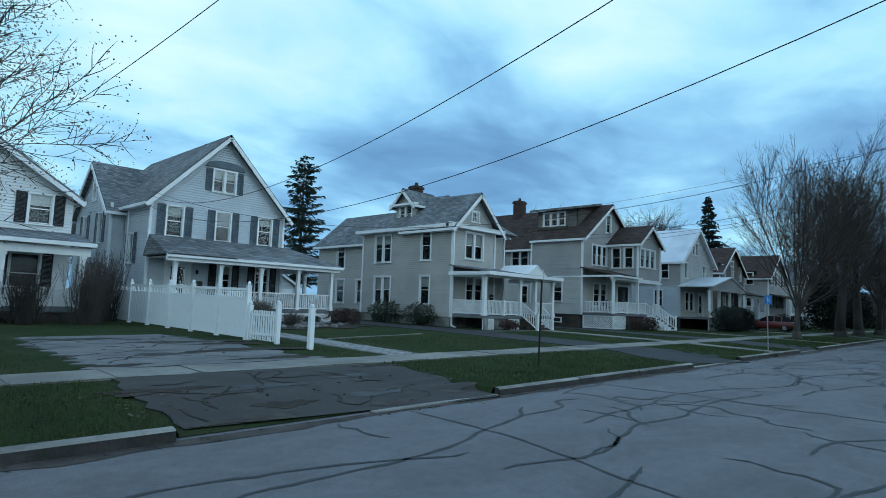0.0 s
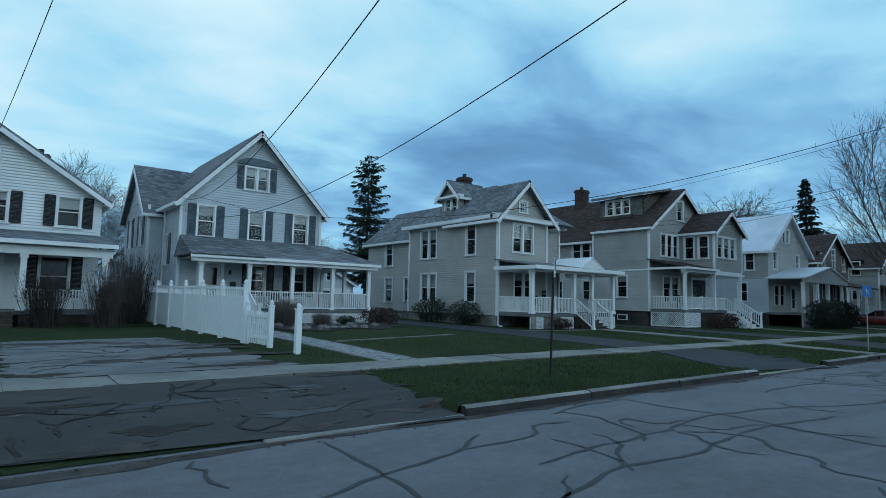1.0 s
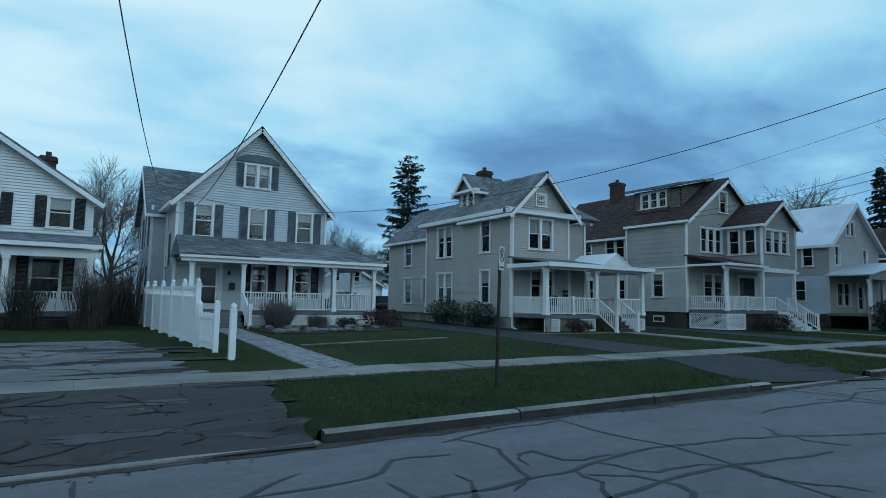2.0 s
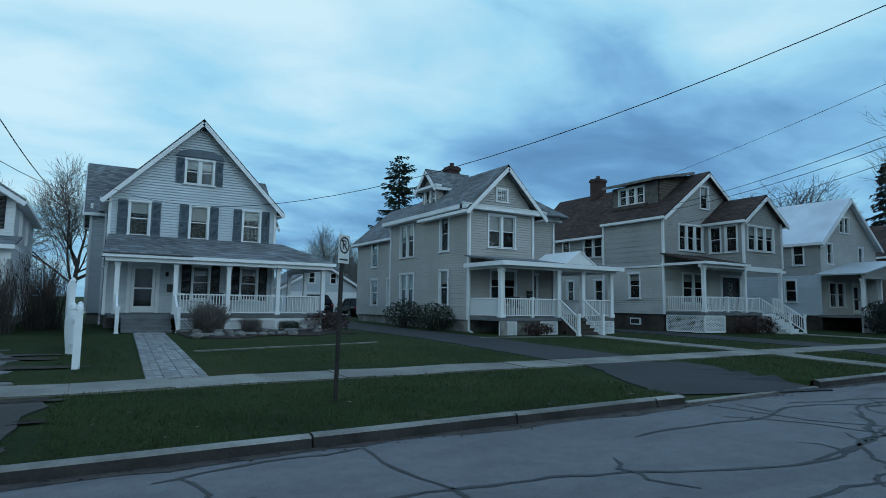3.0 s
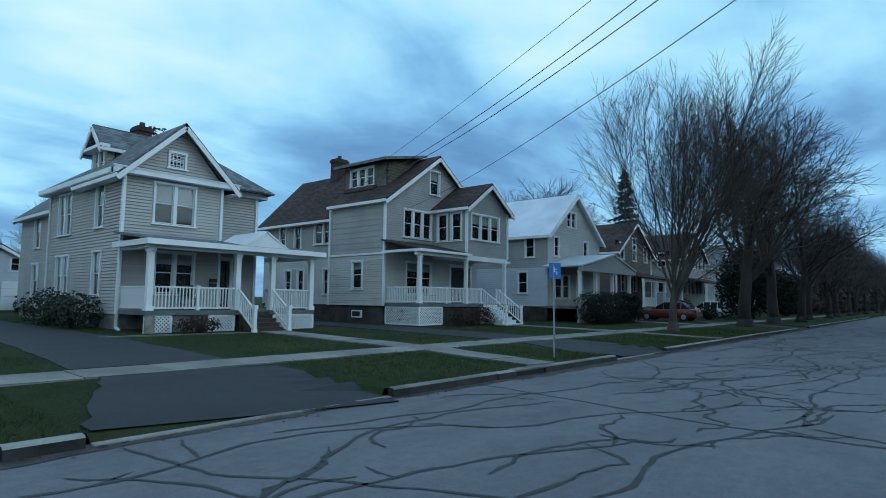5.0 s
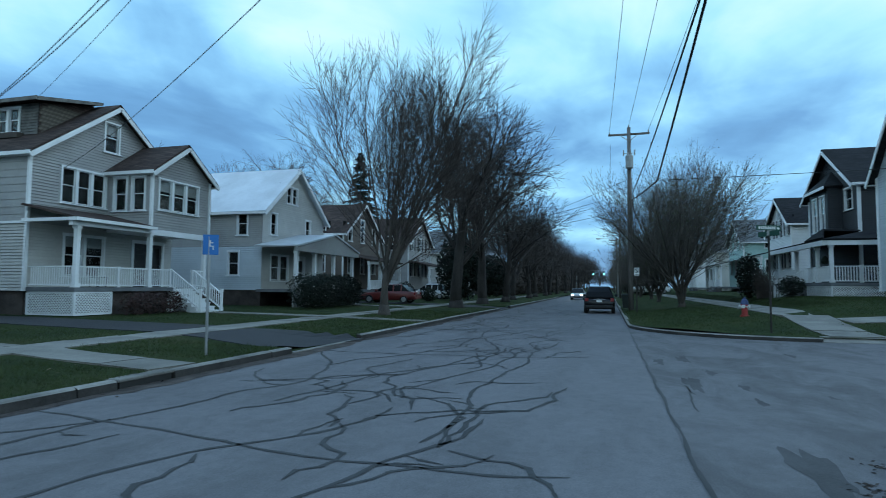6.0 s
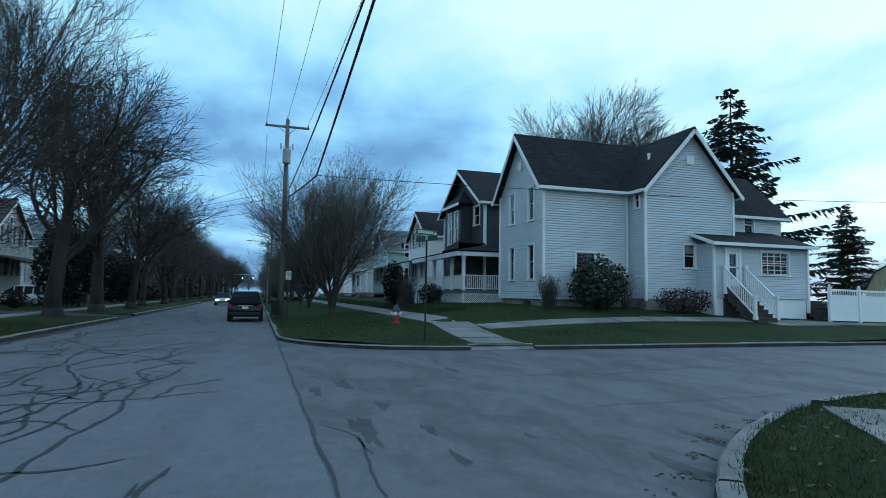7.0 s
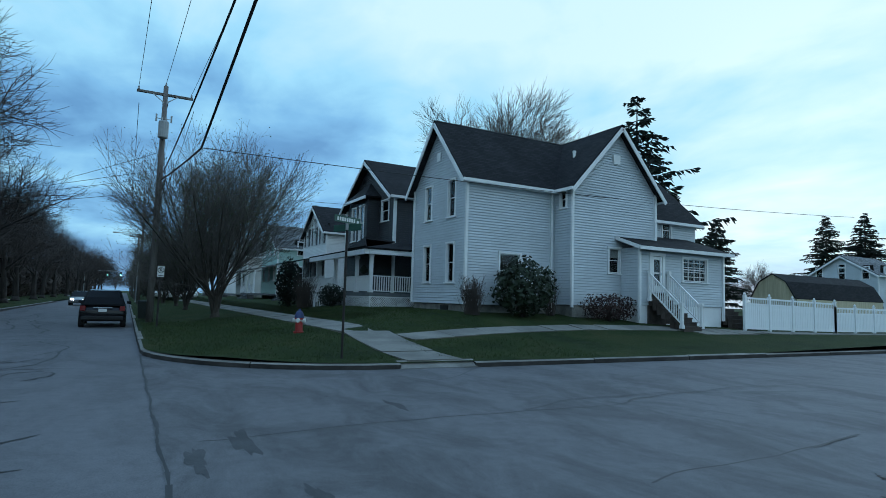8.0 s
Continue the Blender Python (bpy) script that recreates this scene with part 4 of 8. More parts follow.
def gable_roof(house, x0, x1, y0, y1, ze, zr, axis, mat, over=0.35, rake=0.35, th=0.12, trim=None, ridge=None, ends="ab"):
    """A gable roof over the rectangle; axis: the ridge's way. ze: the height at the wall line, zr: at the ridge."""
    trim = trim or TRIM
    mb, tb = Mesher(), Mesher()
    if axis == "y":
        rc = ridge if ridge is not None else (x0 + x1) / 2
        ya, yb = y0 - (rake if "a" in ends else 0), y1 + (rake if "b" in ends else 0)
        for xe, sg in ((x0, -1), (x1, 1)):
            sl = (zr - ze) / abs(rc - xe)
            xo, zo = xe + sg * over, ze - sl * over
            q = [(xo, ya, zo + th), (xo, yb, zo + th), (rc, yb, zr + th), (rc, ya, zr + th)]
            mb.slab(q, th)
            tb.beam((xo + sg * 0.012, ya, zo + 0.02), (xo + sg * 0.012, yb, zo + 0.02), 0.04, 0.15)
            tb.slab([(xo, ya + 0.03, zo - 0.03), (xo, yb - 0.03, zo - 0.03), (xe, yb - 0.03, zo - 0.03), (xe, ya + 0.03, zo - 0.03)], 0.03)
            for yy, s2, e in ((ya, -1, "a"), (yb, 1, "b")):
                if e in ends:
                    tb.beam((xo, yy + s2 * 0.025, zo - 0.10), (rc, yy + s2 * 0.025, zr - 0.10), 0.05, 0.18)
    else:
        rc = ridge if ridge is not None else (y0 + y1) / 2
        xa, xb = x0 - (rake if "a" in ends else 0), x1 + (rake if "b" in ends else 0)
        for ye, sg in ((y0, -1), (y1, 1)):
            sl = (zr - ze) / abs(rc - ye)
            yo, zo = ye + sg * over, ze - sl * over
            q = [(xa, yo, zo + th), (xb, yo, zo + th), (xb, rc, zr + th), (xa, rc, zr + th)]
            mb.slab(q, th)
            tb.beam((xa, yo + sg * 0.012, zo + 0.02), (xb, yo + sg * 0.012, zo + 0.02), 0.04, 0.15)
            for xx, s2, e in ((xa, -1, "a"), (xb, 1, "b")):
                if e in ends:
                    tb.beam((xx + s2 * 0.025, yo, zo - 0.10), (xx + s2 * 0.025, rc, zr - 0.10), 0.05, 0.18)
    rf = part("roof", mb.build("roof", mat), house)
    part("roof_trim", tb.build("roof_trim", trim), rf)
    return rf


def corner_boards(house, pts, z0, z1, mat=None, w=0.12):
    for x, y in pts:
        part("corner_board", Mesher().box(x - w / 2, x + w / 2, y - w / 2, y + w / 2, z0, z1).build("corner_board", mat or TRIM), house)


def posts(house, pts, z0, z1, s=0.16, mat=None, name="post"):
    def mk():
        h = z1 - z0
        mb = Mesher()
        mb.box(-s / 2, s / 2, -s / 2, s / 2, 0, h)
        mb.box(-s * 0.68, s * 0.68, -s * 0.68, s * 0.68, 0, 0.16)
        mb.box(-s * 0.68, s * 0.68, -s * 0.68, s * 0.68, h - 0.14, h)
        return mb.build(name, mat or TRIM)
    me = kept(("post", round(z1 - z0, 2), s, (mat or TRIM).name, name), mk)
    for x, y in pts:
        part(name, me, house, pose(x, y, z0))


def railing(house, p0, p1, h=0.82, gap=0.115, bal=0.035, mat=None, posts_at=()):
    """Rails with single balusters; p0 and p1 may lie at different heights, as on stairs."""
    mat = mat or TRIM
    p0, p1 = Vector(p0), Vector(p1)
    mb = Mesher()
    mb.beam(p0 + Vector((0, 0, h)), p1 + Vector((0, 0, h)), 0.075, 0.055)
    mb.beam(p0 + Vector((0, 0, 0.09)), p1 + Vector((0, 0, 0.09)), 0.055, 0.05)
    rl = part("railing", mb.build("railing", mat), house)
    flat = Vector((p1.x - p0.x, p1.y - p0.y, 0)).length
    n = max(2, int(flat / gap))
    ang = math.degrees(math.atan2(p1.y - p0.y, p1.x - p0.x))
    me = kept(("bal", round(h, 2), bal, mat.name), lambda: Mesher().box(-bal / 2, bal / 2, -bal / 2, bal / 2, 0.09, h).build("baluster", mat))
    for k in range(1, n):
        q = p0.lerp(p1, k / n)
        part("baluster", me, rl, pose(q.x, q.y, q.z, 0, 0, ang))
    return rl


def lattice(house, face, plane, a, b, z0, z1, mat=None, gap=0.13):
    """Crossed laths in a thin border."""
    m = face_pose(face, plane)
    a, b = face_span(face, a, b)
    mb = Mesher()
    h = z1 - z0
    for sgn, y in ((1, -0.012), (-1, 0.004)):
        u = a - h
        while u < b + h:
            q0, q1 = (u, z0), (u + h, z1)
            if sgn < 0:
                q0, q1 = (u, z1), (u + h, z0)
            f0 = max(0.0, (a - q0[0]) / h)
            f1 = min(1.0, (b - q0[0]) / h)
            if f1 - f0 > 0.05:
                s = (q0[0] + f0 * h, y, q0[1] + f0 * (q1[1] - q0[1]))
                e = (q0[0] + f1 * h, y, q0[1] + f1 * (q1[1] - q0[1]))
                mb.beam(s, e, 0.036, 0.012, (0, 1, 0))
            u += gap
    for q in (z0, z1):
        mb.box(a, b, -0.03, 0.02, q - 0.035, q + 0.035)
    for q in (a, b):
        mb.box(q - 0.035, q + 0.035, -0.031, 0.021, z0, z1)
    return part("lattice", mb.build("lattice", mat or TRIM, fix=False), house, m)


def stairs(house, face, a, b, edge, z0, z1, n, run=0.27, mat=None, name="steps"):
    """Solid steps leading down from a floor's edge. edge: the plane of the top riser."""
    m = face_pose(face, edge)
    a, b = face_span(face, a, b)
    root = part(name, Mesher().box(a + 0.03, b - 0.03, -0.05, 0.30, z0 - 0.1, z1 - 0.05).build("stringer", mat or WOOD_GREY), house, m)
    rise = (z1 - z0) / n
    for k in range(n):
        zt = z1 - rise * (k + 1) + 0.0
        y = -run * (k + 1)
        mb = Mesher()
        mb.box(a, b, y - 0.03, y + run, zt - 0.04, zt)
        mb.box(a + 0.02, b - 0.02, y, y + 0.03, zt - rise - 0.02, zt - 0.041)
        mb.box(a + 0.02, a + 0.08, y + 0.031, y + run, max(z0 - 0.1, zt - rise - 0.3), zt - 0.041)
        mb.box(b - 0.08, b - 0.02, y + 0.031, y + run, max(z0 - 0.1, zt - rise - 0.3), zt - 0.041)
        part("step", mb.build("step", mat or WOOD_GREY), root, m)
    return root


def foundation(house, x0, x1, y0, y1, z0, z1, mat):
    part("foundation", Mesher().box(x0, x1, y0, y1, z0, z1).build("foundation", mat), house)


def chimney(house, x, y, z0, z1, w=0.7, d=0.6):
    ch = part("chimney", Mesher().box(x - w / 2, x + w / 2, y - d / 2, y + d / 2, z0, z1).box(x - w / 2 - 0.06, x + w / 2 + 0.06, y - d / 2 - 0.06, y + d / 2 + 0.06, z1 - 0.25, z1 - 0.08).build("chimney", BRICK_RED), house)
    part("flue", Mesher().lathe([(0.13, 0), (0.13, 0.25)], 10, (x, y, z1)).build("flue", BASEDARK), ch)
    k = 0
    bm_key = kept(("brick",), lambda: Mesher().box(-0.105, 0.105, -0.012, 0.012, -0.032, 0.032).build("brick", BRICK_RED))
    zz = z0 + 0.4
    while zz < z1 - 0.3 and k < 90:
        for j in range(3):
            xx = x - w / 2 + 0.12 + j * 0.225 + (0.05 if (k // 3) % 2 else 0)
            part("brick", bm_key, ch, pose(min(xx, x + w / 2 - 0.1), y - d / 2 - 0.004, zz))
            k += 1
        zz += 0.075


def downspout(house, x, y, z0, z1):
    part("downspout", Mesher().box(x - 0.04, x + 0.04, y - 0.04, y + 0.04, z0, z1).beam((x, y, z0 + 0.03), (x, y - 0.35, z0 - 0.08), 0.08, 0.07).build("downspout", TRIM), house)
# ---- the grey gabled house with the long porch ----


def grey_house():
    h = thing("house", (14, 31, 0.35), "grey clapboard gable house with slate shutters and long white porch", "house")
    S = SHUTTER_BLUE
    foundation(h, 10.36, 17.42, 29.6, 40.0, 0.1, 1.02, STONE)
    wall(h, "S", 29.5, 10.3, 17.5, 1.0, 6.35, SIDING_GREY, [
        (11.03, 11.89, 4.55, 6.08, dict(shutters=S, blind=0.35)), (13.53, 14.38, 4.55, 6.1, dict(shutters=S, blind=0.45)), (15.93, 16.8, 4.55, 6.1, dict(shutters=S, blind=0.3)),
        (13.24, 14.52, 7.14, 8.3, dict(n=2, shutters=S, blind=0.4)),
        (11.2, 12.38, 1.1, 3.32, dict(door=True, dark=True)), (13.78, 14.57, 1.75, 3.3, dict(shutters=SHUTTER_BLACK, blind=0.3)), (15.94, 16.78, 1.75, 3.3, dict(shutters=SHUTTER_BLACK, blind=0.25))], gable=(13.9, 10.1))
    wall(h, "W", 10.3, 29.5, 33.2, 1.0, 6.35, SIDING_GREY, [(31.4, 32.1, 3.2, 4.7, dict(shutters=S))])
    wall(h, "E", 17.5, 29.5, 40.0, 1.0, 6.35, SIDING_GREY)
    wall(h, "N", 40.0, 10.3, 17.5, 1.0, 6.35, SIDING_GREY, gable=(13.9, 10.1))
    gable_roof(h, 10.3, 17.5, 29.5, 40.0, 6.35, 10.1, "y", ROOF_GREY, 0.36, 0.38)
    # the cross wing
    foundation(h, 9.7, 18.24, 33.1, 39.0, 0.1, 1.0, STONE)
    wall(h, "W", 9.62, 33.0, 39.1, 1.0, 6.0, SIDING_GREY, [(34.2, 34.95, 4.3, 5.9, dict(shutters=S)), (36.9, 37.65, 4.3, 5.9, dict(shutters=S)), (34.2, 34.95, 1.6, 3.2, dict(shutters=S)), (36.9, 37.65, 1.6, 3.2, dict(shutters=S)), (35.7, 36.3, 6.7, 7.7)], gable=(36.05, 8.75))
    wall(h, "E", 18.3, 33.0, 39.1, 1.0, 6.0, SIDING_GREY, [(34.6, 35.4, 4.2, 5.8, dict(shutters=S))], gable=(36.05, 8.75))
    wall(h, "S", 33.0, 9.62, 10.3, 1.0, 6.0, SIDING_GREY)
    wall(h, "S", 33.0, 17.5, 18.3, 1.0, 6.0, SIDING_GREY)
    gable_roof(h, 9.62, 18.3, 33.0, 39.1, 6.0, 8.75, "x", ROOF_GREY, 0.3, 0.3)
    corner_boards(h, [(10.3, 29.48), (17.5, 29.48), (9.62, 32.98)], 1.0, 6.3)
    downspout(h, 10.22, 32.2, 0.6, 6.2)
    # the dark louvred fan over the attic window
    fan = Mesher()
    n = 16
    arc = [(13.88 + 1.06 * math.cos(math.pi * k / n), 8.42 + 0.36 * math.sin(math.pi * k / n)) for k in range(n + 1)]
    for (xa, za), (xb, zb) in zip(arc, arc[1:]):
        fan.hull8([(xa, 29.40, 8.40), (xb, 29.40, 8.40), (xb, 29.48, 8.40), (xa, 29.48, 8.40), (xa, 29.40, za), (xb, 29.40, zb), (xb, 29.48, zb), (xa, 29.48, za)])
    part("fan_louvre", fan.build("fan_louvre", S), h, None, "dark arched fan above the attic window")
    # porch
    fl = 1.1
    part("porch_floor", Mesher().box(10.4, 19.3, 26.85, 29.48, fl - 0.16, fl).box(17.56, 19.3, 29.48, 32.6, fl - 0.16, fl).build("porch_floor", WOOD_GREY), h)
    part("porch_under", Mesher().box(13.2, 19.0, 28.6, 28.7, 0.2, fl - 0.17).build("porch_under", SOIL), h)
    rf = Mesher()
    e0 = 3.52
    rf.slab([(10.1, 26.5, e0), (19.65, 26.5, e0), (17.9, 29.47, 4.55), (10.3, 29.47, 4.55)], 0.09)
    rf.slab([(19.65, 26.5, e0), (19.65, 33.0, e0), (17.58, 33.0, 4.55), (17.9, 29.47, 4.55)], 0.09)
    rf.slab([(10.1, 26.5, e0), (10.3, 29.47, 4.55), (10.1, 29.47, e0)], 0.09)
    rf.slab([(10.1, 26.42, e0 + 0.02), (13.35, 26.42, e0 + 0.02), (11.72, 28.0, 4.42)], 0.08)
    rf.slab([(10.1, 26.42, e0 + 0.02), (11.72, 28.0, 4.42), (11.72, 29.46, 4.42), (10.1, 29.46, e0 + 0.02)], 0.08)
    rf.slab([(13.35, 26.42, e0 + 0.02), (13.35, 29.46, e0 + 0.02), (11.72, 29.46, 4.42), (11.72, 28.0, 4.42)], 0.08)
    part("porch_roof", rf.build("porch_roof", ROOF_GREY), h)
    bm_ = Mesher().box(10.2, 19.55, 26.62, 26.9, 3.20, 3.44).box(19.2, 19.5, 26.9, 32.8, 3.20, 3.44).box(10.08, 19.67, 26.47, 26.53, 3.36, 3.50).box(19.6, 19.66, 26.54, 33.0, 3.36, 3.50)
    part("porch_beam", bm_.build("porch_beam", TRIM), h)
    part("porch_ceiling", Mesher().box(10.3, 19.4, 26.9, 29.4, 3.40, 3.43).build("porch_ceiling", TRIM), h)
    posts(h, [(10.65, 26.95), (12.8, 26.95), (14.92, 26.95), (17.08, 26.95), (19.2, 26.95), (19.2, 29.6), (19.2, 32.4)], fl, 3.2, 0.17)
    for a, b in ((12.9, 14.82), (15.02, 16.98), (17.18, 19.1)):
        railing(h, (a, 26.95, fl), (b, 26.95, fl), 0.84)
    railing(h, (19.2, 27.05, fl), (19.2, 29.5, fl), 0.84)
    railing(h, (19.2, 29.7, fl), (19.2, 32.3, fl), 0.84)
    stairs(h, "S", 10.85, 12.65, 26.85, 0.33, fl, 5, 0.27, WOOD_GREY)
    posts(h, [(10.68, 25.5), (12.8, 25.5)], 0.28, 1.42, 0.13, None, "newel_post")
    for x in (10.68, 12.8):
        railing(h, (x, 25.55, 0.33), (x, 26.85, fl), 0.80)
    for a, b in ((12.95, 14.9), (14.98, 17.05), (17.13, 19.2)):
        lattice(h, "S", 26.9, a, b, 0.30, fl - 0.2)
    lattice(h, "E", 19.25, 26.95, 32.5, 0.30, fl - 0.2)
    part("mailbox", Mesher().box(12.75, 13.02, 29.33, 29.45, 2.05, 2.4).build("mailbox", SIGNBLACK, bevel=0.01), h)
    lamp = part("porch_lamp", Mesher().lathe([(0.05, 0), (0.07, 0.05), (0.07, 0.16), (0.03, 0.22)], 8, (12.72, 29.38, 2.75)).build("porch_lamp", SIGNBLACK), h)
    return h


grey_house()


# ---- the tan house with the hipped roof and dormer ----


def tan_house():
    h = thing("house", (28, 27, 0.4), "tan clapboard house with hipped grey roof, dormer and white porch", "house")
    foundation(h, 25.1, 31.2, 23.35, 31.6, 0.1, 0.97, STONE)
    foundation(h, 25.45, 30.5, 31.6, 37.2, 0.1, 0.97, STONE)
    wall(h, "S", 23.25, 25.03, 28.95, 0.95, 6.42, SIDING_TAN, [
        (26.15, 27.83, 4.5, 6.1, dict(n=2, blind=0.5)), (26.3, 27.9, 1.75, 3.4, dict(n=2, blind=0.3)), (26.64, 27.34, 6.8, 7.42, dict(grid=True))], gable=(27.1, 8.5))
    wall(h, "S", 24.3, 28.95, 31.28, 0.95, 6.42, SIDING_TAN, [(29.1, 30.15, 1.15, 3.36, dict(door=True, mat=SIGNBLACK))])
    wall(h, "E", 28.95, 23.25, 24.3, 0.95, 6.42, SIDING_TAN)
    wall(h, "W", 25.03, 23.25, 31.56, 0.95, 6.42, SIDING_TAN, [
        (28.65, 30.32, 4.3, 6.12, dict(n=2, blind=0.35)), (25.0, 25.88, 4.36, 6.14, dict(blind=0.2)), (28.6, 30.25, 1.63, 3.37, dict(n=2, blind=0.5)), (25.0, 25.88, 1.65, 3.4, dict(blind=0.4))])
    wall(h, "E", 31.28, 24.3, 31.56, 0.95, 6.42, SIDING_TAN)
    wall(h, "W", 25.35, 31.56, 37.3, 0.95, 5.85, SIDING_TAN, [(34.02, 35.0, 4.0, 5.66, dict(blind=0.3)), (33.95, 34.95, 1.55, 3.2, dict(blind=0.3)), (31.8, 32.6, 1.6, 3.2)])
    wall(h, "N", 37.3, 25.35, 30.5, 0.95, 5.85, SIDING_TAN)
    wall(h, "E", 30.5, 31.56, 37.3, 0.95, 5.85, SIDING_TAN)
    wall(h, "N", 31.56, 25.03, 31.28, 0.95, 6.42, SIDING_TAN)
    corner_boards(h, [(25.03, 23.23), (28.95, 23.23), (31.28, 24.28), (25.03, 31.56)], 0.95, 6.4)
    downspout(h, 24.98, 23.08, 0.45, 6.3)
    # hipped main roof
    rf = Mesher()
    zo, zt, ov = 6.35, 9.0, 0.42
    x0, x1, y0, y1 = 25.03 - ov, 31.28 + ov, 23.25 - ov + 0.6, 31.56 + ov
    ra, rb = (28.1, 26.6, zt), (28.1, 28.8, zt)
    rf.slab([(x0, y0, zo + 0.1), ra, rb, (x0, y1, zo + 0.1)], 0.10)
    rf.slab([(x1, y0, zo + 0.1), (x1, y1, zo + 0.1), rb, ra], 0.10)
    rf.slab([(x0, y0, zo + 0.1), (x1, y0, zo + 0.1), ra], 0.10)
    rf.slab([(x0, y1, zo + 0.1), rb, (x1, y1, zo + 0.1)], 0.10)
    main = part("roof", rf.build("roof", ROOF_GREY), h)
    tb = Mesher()
    tb.box(x0 - 0.03, x0 + 0.02, y0, y1, zo - 0.10, zo + 0.10)
    tb.box(x1 - 0.02, x1 + 0.03, y0 + 0.6, y1, zo - 0.10, zo + 0.10)
    tb.box(29.2, x1, y0 + 0.6, y0 + 0.66, zo - 0.10, zo + 0.10)
    tb.box(x0, 25.05, y0, y1, zo - 0.13, zo - 0.102)
    tb.box(31.26, x1, y0 + 0.6, y1, zo - 0.13, zo - 0.102)
    tb.box(28.9, x1, y0 + 0.66, 24.3, zo - 0.13, zo - 0.102)
    part("roof_trim", tb.build("roof_trim", TRIM), main)
    # front gable with its returned cornice
    gable_roof(h, 24.98, 29.22, 23.25, 27.6, 6.42, 8.5, "y", ROOF_GREY, 0.36, 0.42, ends="a")
    cr = Mesher()
    cr.box(24.62, 29.55, 22.84, 23.22, 6.22, 6.44)
    cr.slab([(24.6, 22.80, 6.46), (29.58, 22.80, 6.46), (29.58, 23.22, 6.56), (24.6, 23.22, 6.56)], 0.05)
    part("cornice", cr.build("cornice", TRIM), h)
    # rear wing roof
    gable_roof(h, 25.35, 30.5, 31.56, 37.3, 5.85, 8.1, "y", ROOF_GREY, 0.36, 0.3, ends="b")
    # dormer
    wall(h, "W", 25.85, 27.45, 29.25, 6.9, 8.25, SIDING_TAN, [(27.7, 28.95, 7.0, 8.1, dict(n=2))], gable=(28.35, 9.15))
    for yy, fc in ((27.45, "S"), (29.25, "N")):
        wall(h, fc, yy, 25.85, 28.0, 6.9, 8.25, SIDING_TAN)
    gable_roof(h, 25.85, 28.4, 27.45, 29.25, 8.25, 9.15, "x", ROOF_GREY, 0.30, 0.36, 0.09, ends="a")
    part("cornice", Mesher().box(25.45, 25.83, 27.12, 29.58, 8.06, 8.2).build("cornice", TRIM), h)
    chimney(h, 28.2, 29.9, 7.0, 10.0, 0.7, 0.7)
    # porch
    fl = 1.14
    part("porch_floor", Mesher().box(25.0, 32.0, 20.65, 23.22, fl - 0.16, fl).box(28.98, 32.0, 23.22, 24.27, fl - 0.16, fl).build("porch_floor", WOOD_GREY), h)
    rf = Mesher()
    rf.slab([(24.75, 20.15, 3.62), (32.15, 20.15, 3.62), (32.15, 23.2, 4.02), (24.75, 23.2, 4.02)], 0.07)
    rf.slab([(28.98, 23.2, 4.02), (32.15, 23.2, 4.02), (32.15, 24.28, 4.1), (28.98, 24.28, 4.1)], 0.07)
    part("porch_roof", rf.build("porch_roof", ROOF_GREY), h)
    bm_ = Mesher().box(24.85, 32.05, 20.55, 20.85, 3.30, 3.52).box(24.72, 32.18, 20.12, 20.18, 3.40, 3.60).box(24.72, 24.78, 20.19, 23.2, 3.40, 3.60).box(32.12, 32.18, 20.19, 24.2, 3.40, 3.60).box(24.98, 25.2, 20.86, 23.2, 3.30, 3.50).box(31.75, 32.0, 20.86, 24.2, 3.30, 3.50)
    part("porch_beam", bm_.build("porch_beam", TRIM), h)
    part("porch_ceiling", Mesher().box(24.8, 32.1, 20.2, 23.15, 3.52, 3.55).build("porch_ceiling", TRIM), h)
    pd = Mesher()
    pd.slab([(28.25, 20.1, 3.62), (29.25, 20.1, 4.25), (29.25, 22.6, 4.25), (28.25, 22.6, 3.62)], 0.06)
    pd.slab([(30.25, 20.1, 3.62), (30.25, 22.6, 3.62), (29.25, 22.6, 4.25), (29.25, 20.1, 4.25)], 0.06)
    pd.slab([(28.3, 20.14, 3.61), (30.2, 20.14, 3.61), (29.25, 20.14, 4.2)], 0.05)
    part("pediment", pd.build("pediment", TRIM), h, None, "white triangular pediment over the steps")
    posts(h, [(25.1, 20.75), (28.4, 20.75), (29.95, 20.75), (31.87, 20.75)], fl, 3.32, 0.20)
    posts(h, [(26.85, 20.75)], fl, 2.05, 0.10, None, "rail_post")
    for a, b in ((25.2, 26.8), (26.9, 28.3), (30.05, 31.77)):
        railing(h, (a, 20.75, fl), (b, 20.75, fl), 0.83)
    railing(h, (25.1, 20.85, fl), (25.1, 23.2, fl), 0.83, 0.08)
    railing(h, (31.87, 20.85, fl), (31.87, 24.2, fl), 0.83, 0.08)
    stairs(h, "S", 28.52, 29.83, 20.65, 0.36, fl, 5, 0.25, WOOD_DARK)
    posts(h, [(28.42, 19.45), (29.93, 19.45)], 0.3, 1.35, 0.12, None, "newel_post")
    for x in (28.42, 29.93):
        railing(h, (x, 19.5, 0.36), (x, 20.65, fl), 0.82)
    part("porch_under", Mesher().box(25.2, 28.3, 20.85, 20.95, 0.3, fl - 0.17).build("porch_under", STONE), h)
    lattice(h, "S", 20.72, 25.0, 25.9, 0.34, fl - 0.2)
    lattice(h, "S", 20.72, 27.3, 28.3, 0.34, fl - 0.2)
    lattice(h, "S", 20.72, 30.05, 32.0, 0.34, fl - 0.2)
